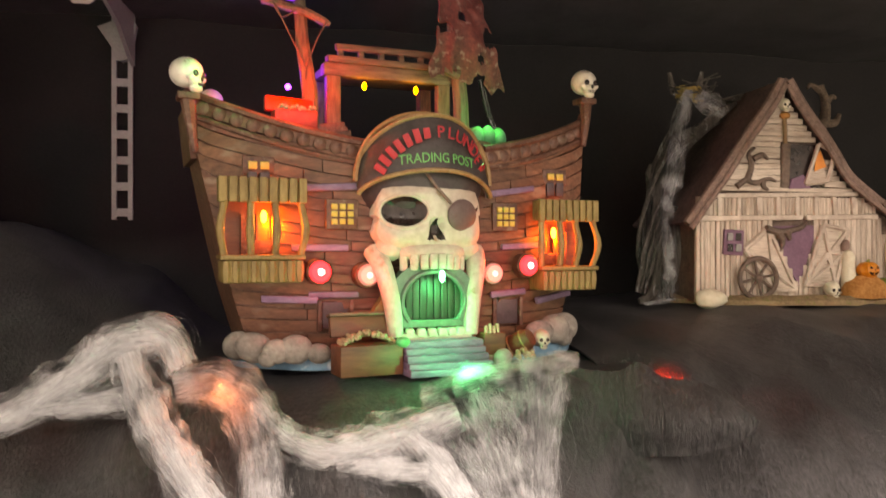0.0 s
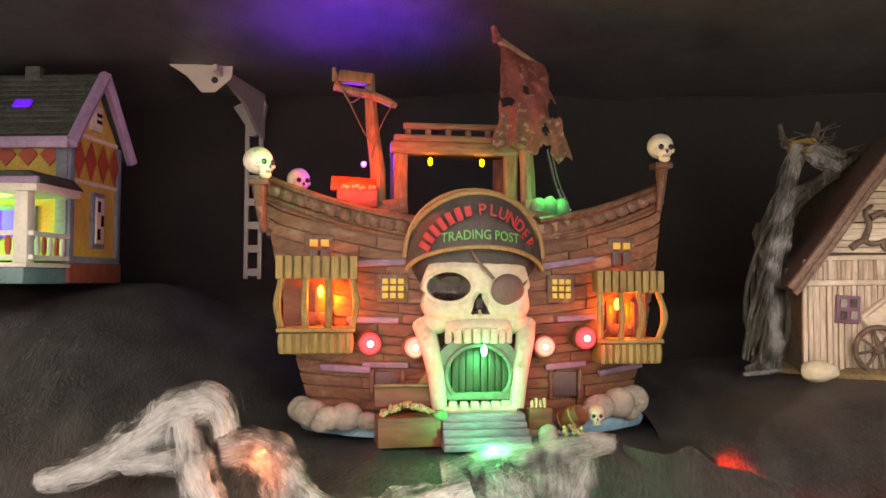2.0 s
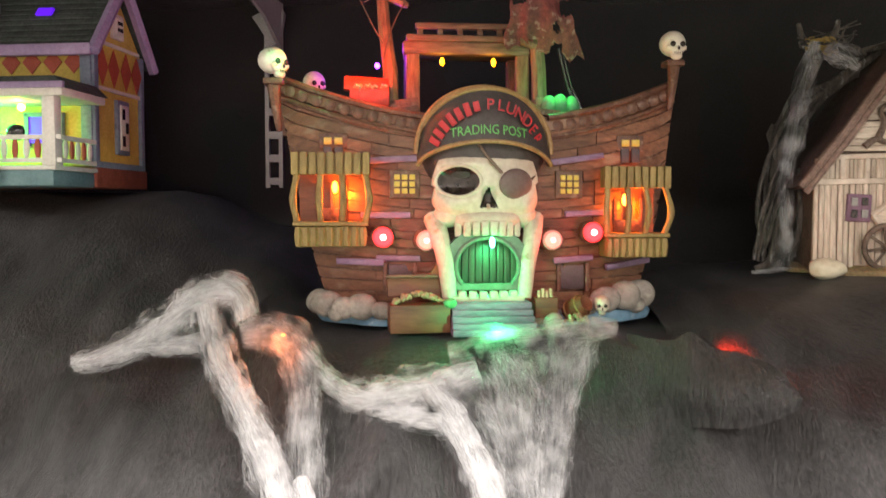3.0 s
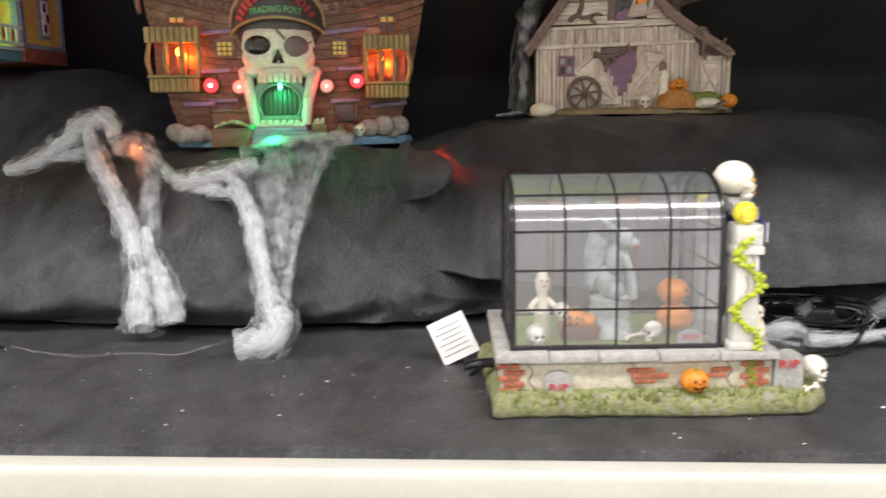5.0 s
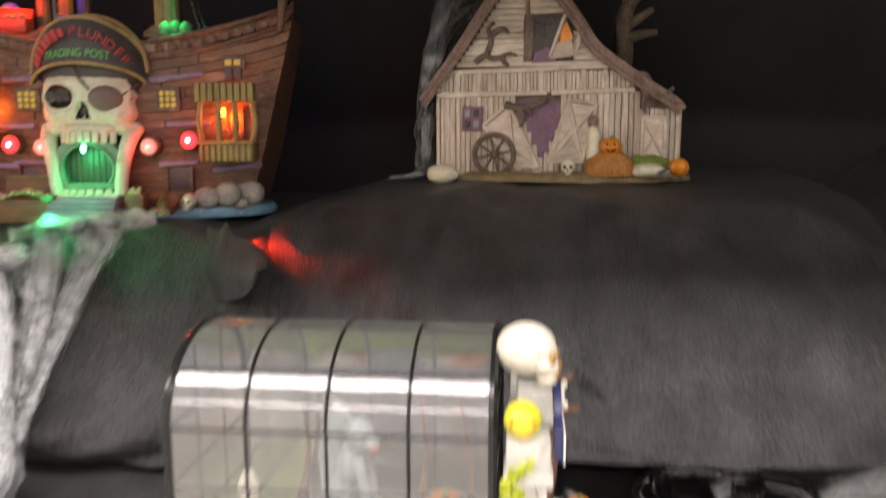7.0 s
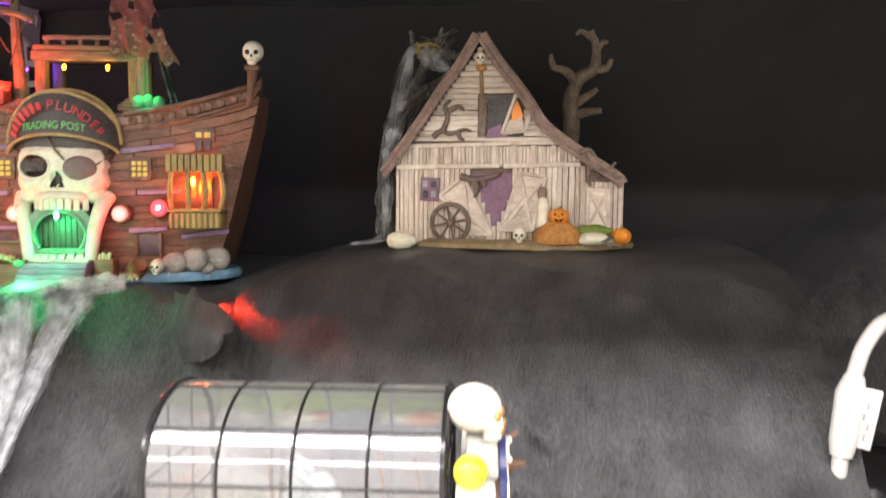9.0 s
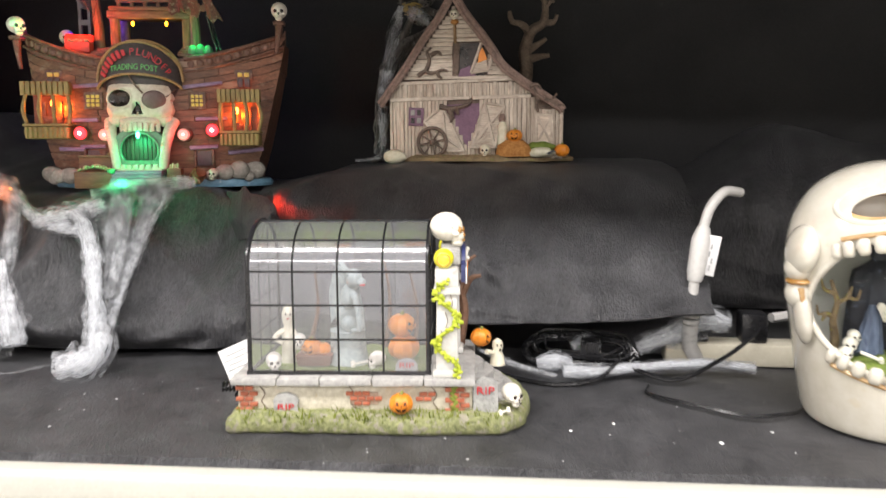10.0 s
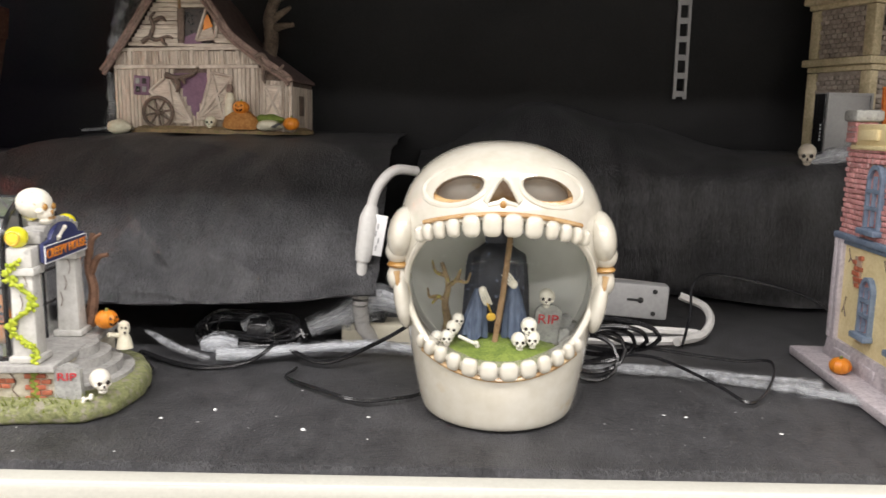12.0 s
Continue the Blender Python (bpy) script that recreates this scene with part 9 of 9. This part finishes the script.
    part("body", box(bms(), (0.05, 0.0, 0.016), (0.22, 0.045, 0.030), bevel=0.004), STRIP_CREAM, s)
    for k in range(3):
        part("adapter", box(bms(), (-0.02 + 0.075 * k, 0.004, 0.050), (0.034, 0.036, 0.040), bevel=0.004), BLACK, s, "black plug-in adapter")
    s = thing("power_strip", pose(1.340, 0.640, SHELF + 0.012, 0, 3, -6), "grey power strip standing on its side", "power strip")
    part("body", box(bms(), (-0.02, 0.012, 0.034), (0.14, 0.030, 0.050), bevel=0.004), STRIP_GREY, s)
    for x, zz in ((0.030, 0.050), (0.030, 0.018)):
        bm = lathe(bms(), [(0.0034, 0.0), (0.0034, 0.002)], seg=12)
        for v in bm.verts:
            v.co = pose(x, -0.0022, zz, 90) @ v.co
        part("screw_hole", bm, HOLE, s)
    part("keyhole", box(bms(), (0.002, -0.0030, 0.036), (0.020, 0.002, 0.0035), bevel=0.0006), HOLE, s)
    part("keyhole_round", blob(bms(), (0.011, -0.0030, 0.036), (0.0045, 0.0012, 0.0045), 10), HOLE, s)
    cable([(1.415, 0.660, SHELF + 0.05), (1.450, 0.650, SHELF + 0.035), (1.440, 0.600, SHELF + 0.02), (1.40, 0.565, SHELF + 0.010), (1.30, 0.555, SHELF + 0.010), (1.20, 0.56, SHELF + 0.012)], 0.006, CORD_WHITE, "thick white extension cord on the felt", False)
    cable([(1.20, 0.585, SHELF + 0.012), (1.30, 0.60, SHELF + 0.014), (1.42, 0.590, SHELF + 0.012), (1.38, 0.545, SHELF + 0.012)], 0.006, CORD_WHITE, "thick white extension cord on the felt", False)
    cable([(1.10, 0.62, SHELF + 0.05), (1.30, 0.72, SHELF + 0.055), (1.40, 0.72, SHELF + 0.05)], 0.007, CORD_WHITE, "thick white extension cord on the felt", False)
    # cables on the other side of the skull
    cable([(1.19, 0.43, z), (1.25, 0.47, z + 0.035), (1.30, 0.47, z + 0.024), (1.35, 0.48, z + 0.014), (1.43, 0.470, z + 0.006), (1.464, 0.448, z + 0.012), (1.44, 0.385, z + 0.006), (1.397, 0.331, z + 0.002), (1.37, 0.370, z + 0.010), (1.32, 0.44, z + 0.018), (1.26, 0.455, z + 0.010), (1.20, 0.42, z)], 0.0014)
    cable([(1.38, 0.52, z + 0.01), (1.40, 0.56, z + 0.04), (1.415, 0.60, z + 0.075), (1.45, 0.62, z + 0.085), (1.52, 0.60, z + 0.075), (1.57, 0.56, z + 0.060), (1.60, 0.54, z + 0.02)], 0.0018)
    for k in range(5):
        cx, cz = 1.245 + 0.008 * k, z + 0.018 + 0.004 * k
        cable([(cx + (0.030 + 0.006 * k) * math.cos(t), 0.420 + 0.010 * k + 0.016 * math.sin(t + k), cz + 0.022 * math.sin(t) + 0.004) for t in [2 * math.pi * i / 9 for i in range(10)]], 0.0022, label="coiled black power cable on the felt")
    cable([(0.442, 0.312, SHELF + 0.030), (0.425, 0.330, SHELF + 0.012), (0.430, 0.370, SHELF + 0.004), (0.47, 0.45, SHELF + 0.004)], 0.002)
    # a second tag left of the cotton
    t = solo("paper_tag", box(bms(), (0, 0, 0.012), (0.045, 0.0006, 0.022), rot=(0, -12, 0)), TAG_WHITE, "white paper tag on a thin lead", "tag", m=pose(-0.205, 0.42, SHELF + 0.016, -14))
    cable([(-0.188, 0.425, SHELF + 0.022), (-0.165, 0.44, SHELF + 0.006), (-0.14, 0.455, SHELF + 0.003)], 0.0012)
    cotton("cotton_cobweb", [(((-0.235, 0.43, 1.10), (-0.245, 0.42, 1.09), (-0.25, 0.40, 1.07)), (0.014, 0.016, 0.012), 1.0)], "white cotton tuft beside a tag", 12)
    # lint on the felt
    rng = random.Random(71)
    bm = bms()
    for x, y, r in ((0.941, 0.250, 0.0022), (0.797, 0.273, 0.0016), (0.843, 0.298, 0.0024), (1.00, 0.285, 0.0012), (1.32, 0.30, 0.0014), (1.40, 0.26, 0.0012), (0.92, 0.36, 0.001), (0.60, 0.20, 0.0009), (0.30, 0.36, 0.001), (0.26, 0.30, 0.0008)):
        blob(bm, (x, y, SHELF + 0.0015), (r * rng.uniform(0.8, 1.8), r, r * 0.6), 6, 0.3, 300)
    for k in range(90):
        x, y, r = rng.uniform(-0.3, 1.5), rng.uniform(0.17, 0.48), rng.uniform(0.0003, 0.0008)
        blob(bm, (x, y, SHELF + 0.0012), (r * rng.uniform(1, 3), r, r * 0.6), 5)
    solo("lint_specks", bm, TAG_WHITE, "white lint specks scattered on black felt", "lint", kind="stuff")


build_cables()

CARTON_DARK = surface("carton_charcoal", (0.05, 0.055, 0.06), (0.08, 0.085, 0.09), 0.45, 120, 10, 0.05)
CARTON_PALE = surface("carton_pale", (0.36, 0.36, 0.40), (0.48, 0.47, 0.50), 0.5, 60, 9, 0.05)
CARTON_BLUE = surface("carton_blue_grey", (0.16, 0.17, 0.22), (0.26, 0.27, 0.32), 0.5, 60, 9, 0.05)


def build_cartons():
    c = thing("greenhouse_carton", pose(0.278, 0.315, 0.535, 0, 0, 0), "charcoal and white carton of a light-up greenhouse model", "carton")
    part("body", box(bms(), (0.0, 0.085, 0.20), (0.146, 0.17, 0.40), bevel=0.002), CARTON_PALE, c)
    part("title_band", box(bms(), (0.0, -0.0015, 0.372), (0.1455, 0.003, 0.050), bevel=0.0008), CARTON_DARK, c)
    part("side_band", box(bms(), (0.0745, 0.085, 0.372), (0.003, 0.168, 0.050), bevel=0.0008), CARTON_DARK, c)
    lettering(c, "LED", CARTON_PALE, pose(-0.050, -0.0036, 0.372, 90), 0.022, "letters", "pale letters LED", width=0.030)
    lettering(c, "GREENHOUSE", TAG_WHITE, pose(0.018, -0.0036, 0.366, 90), 0.017, "letters", "white letters", width=0.082)
    part("small_print", box(bms(), (-0.006, -0.0035, 0.383), (0.034, 0.001, 0.004)), GREY_METAL, c)
    part("picture_patch", box(bms(), (-0.02, -0.001, 0.30), (0.09, 0.002, 0.08), bevel=0.0005), CARTON_BLUE, c)
    part("lid_cutout", lathe(bms(), [(0.0, 0.0), (0.026, 0.0), (0.026, 0.0012), (0.0, 0.0012)], (0.01, 0.085, 0.400), 20, close=False), CARTON_DARK, c)
    for x, w, mat in ((1.02, 0.22, CARTON_BLUE), (1.27, 0.26, CARTON_PALE)):
        c = thing("carton", pose(x, 0.36, 0.535), "plain grey cardboard carton on the lower shelf", "carton", "cartons")
        part("body", box(bms(), (0, 0.13, 0.19), (w, 0.26, 0.38), bevel=0.002), mat, c)
        part("lid_flap", box(bms(), (0, 0.13, 0.3815), (w * 0.98, 0.255, 0.002)), mat, c)


build_cartons()
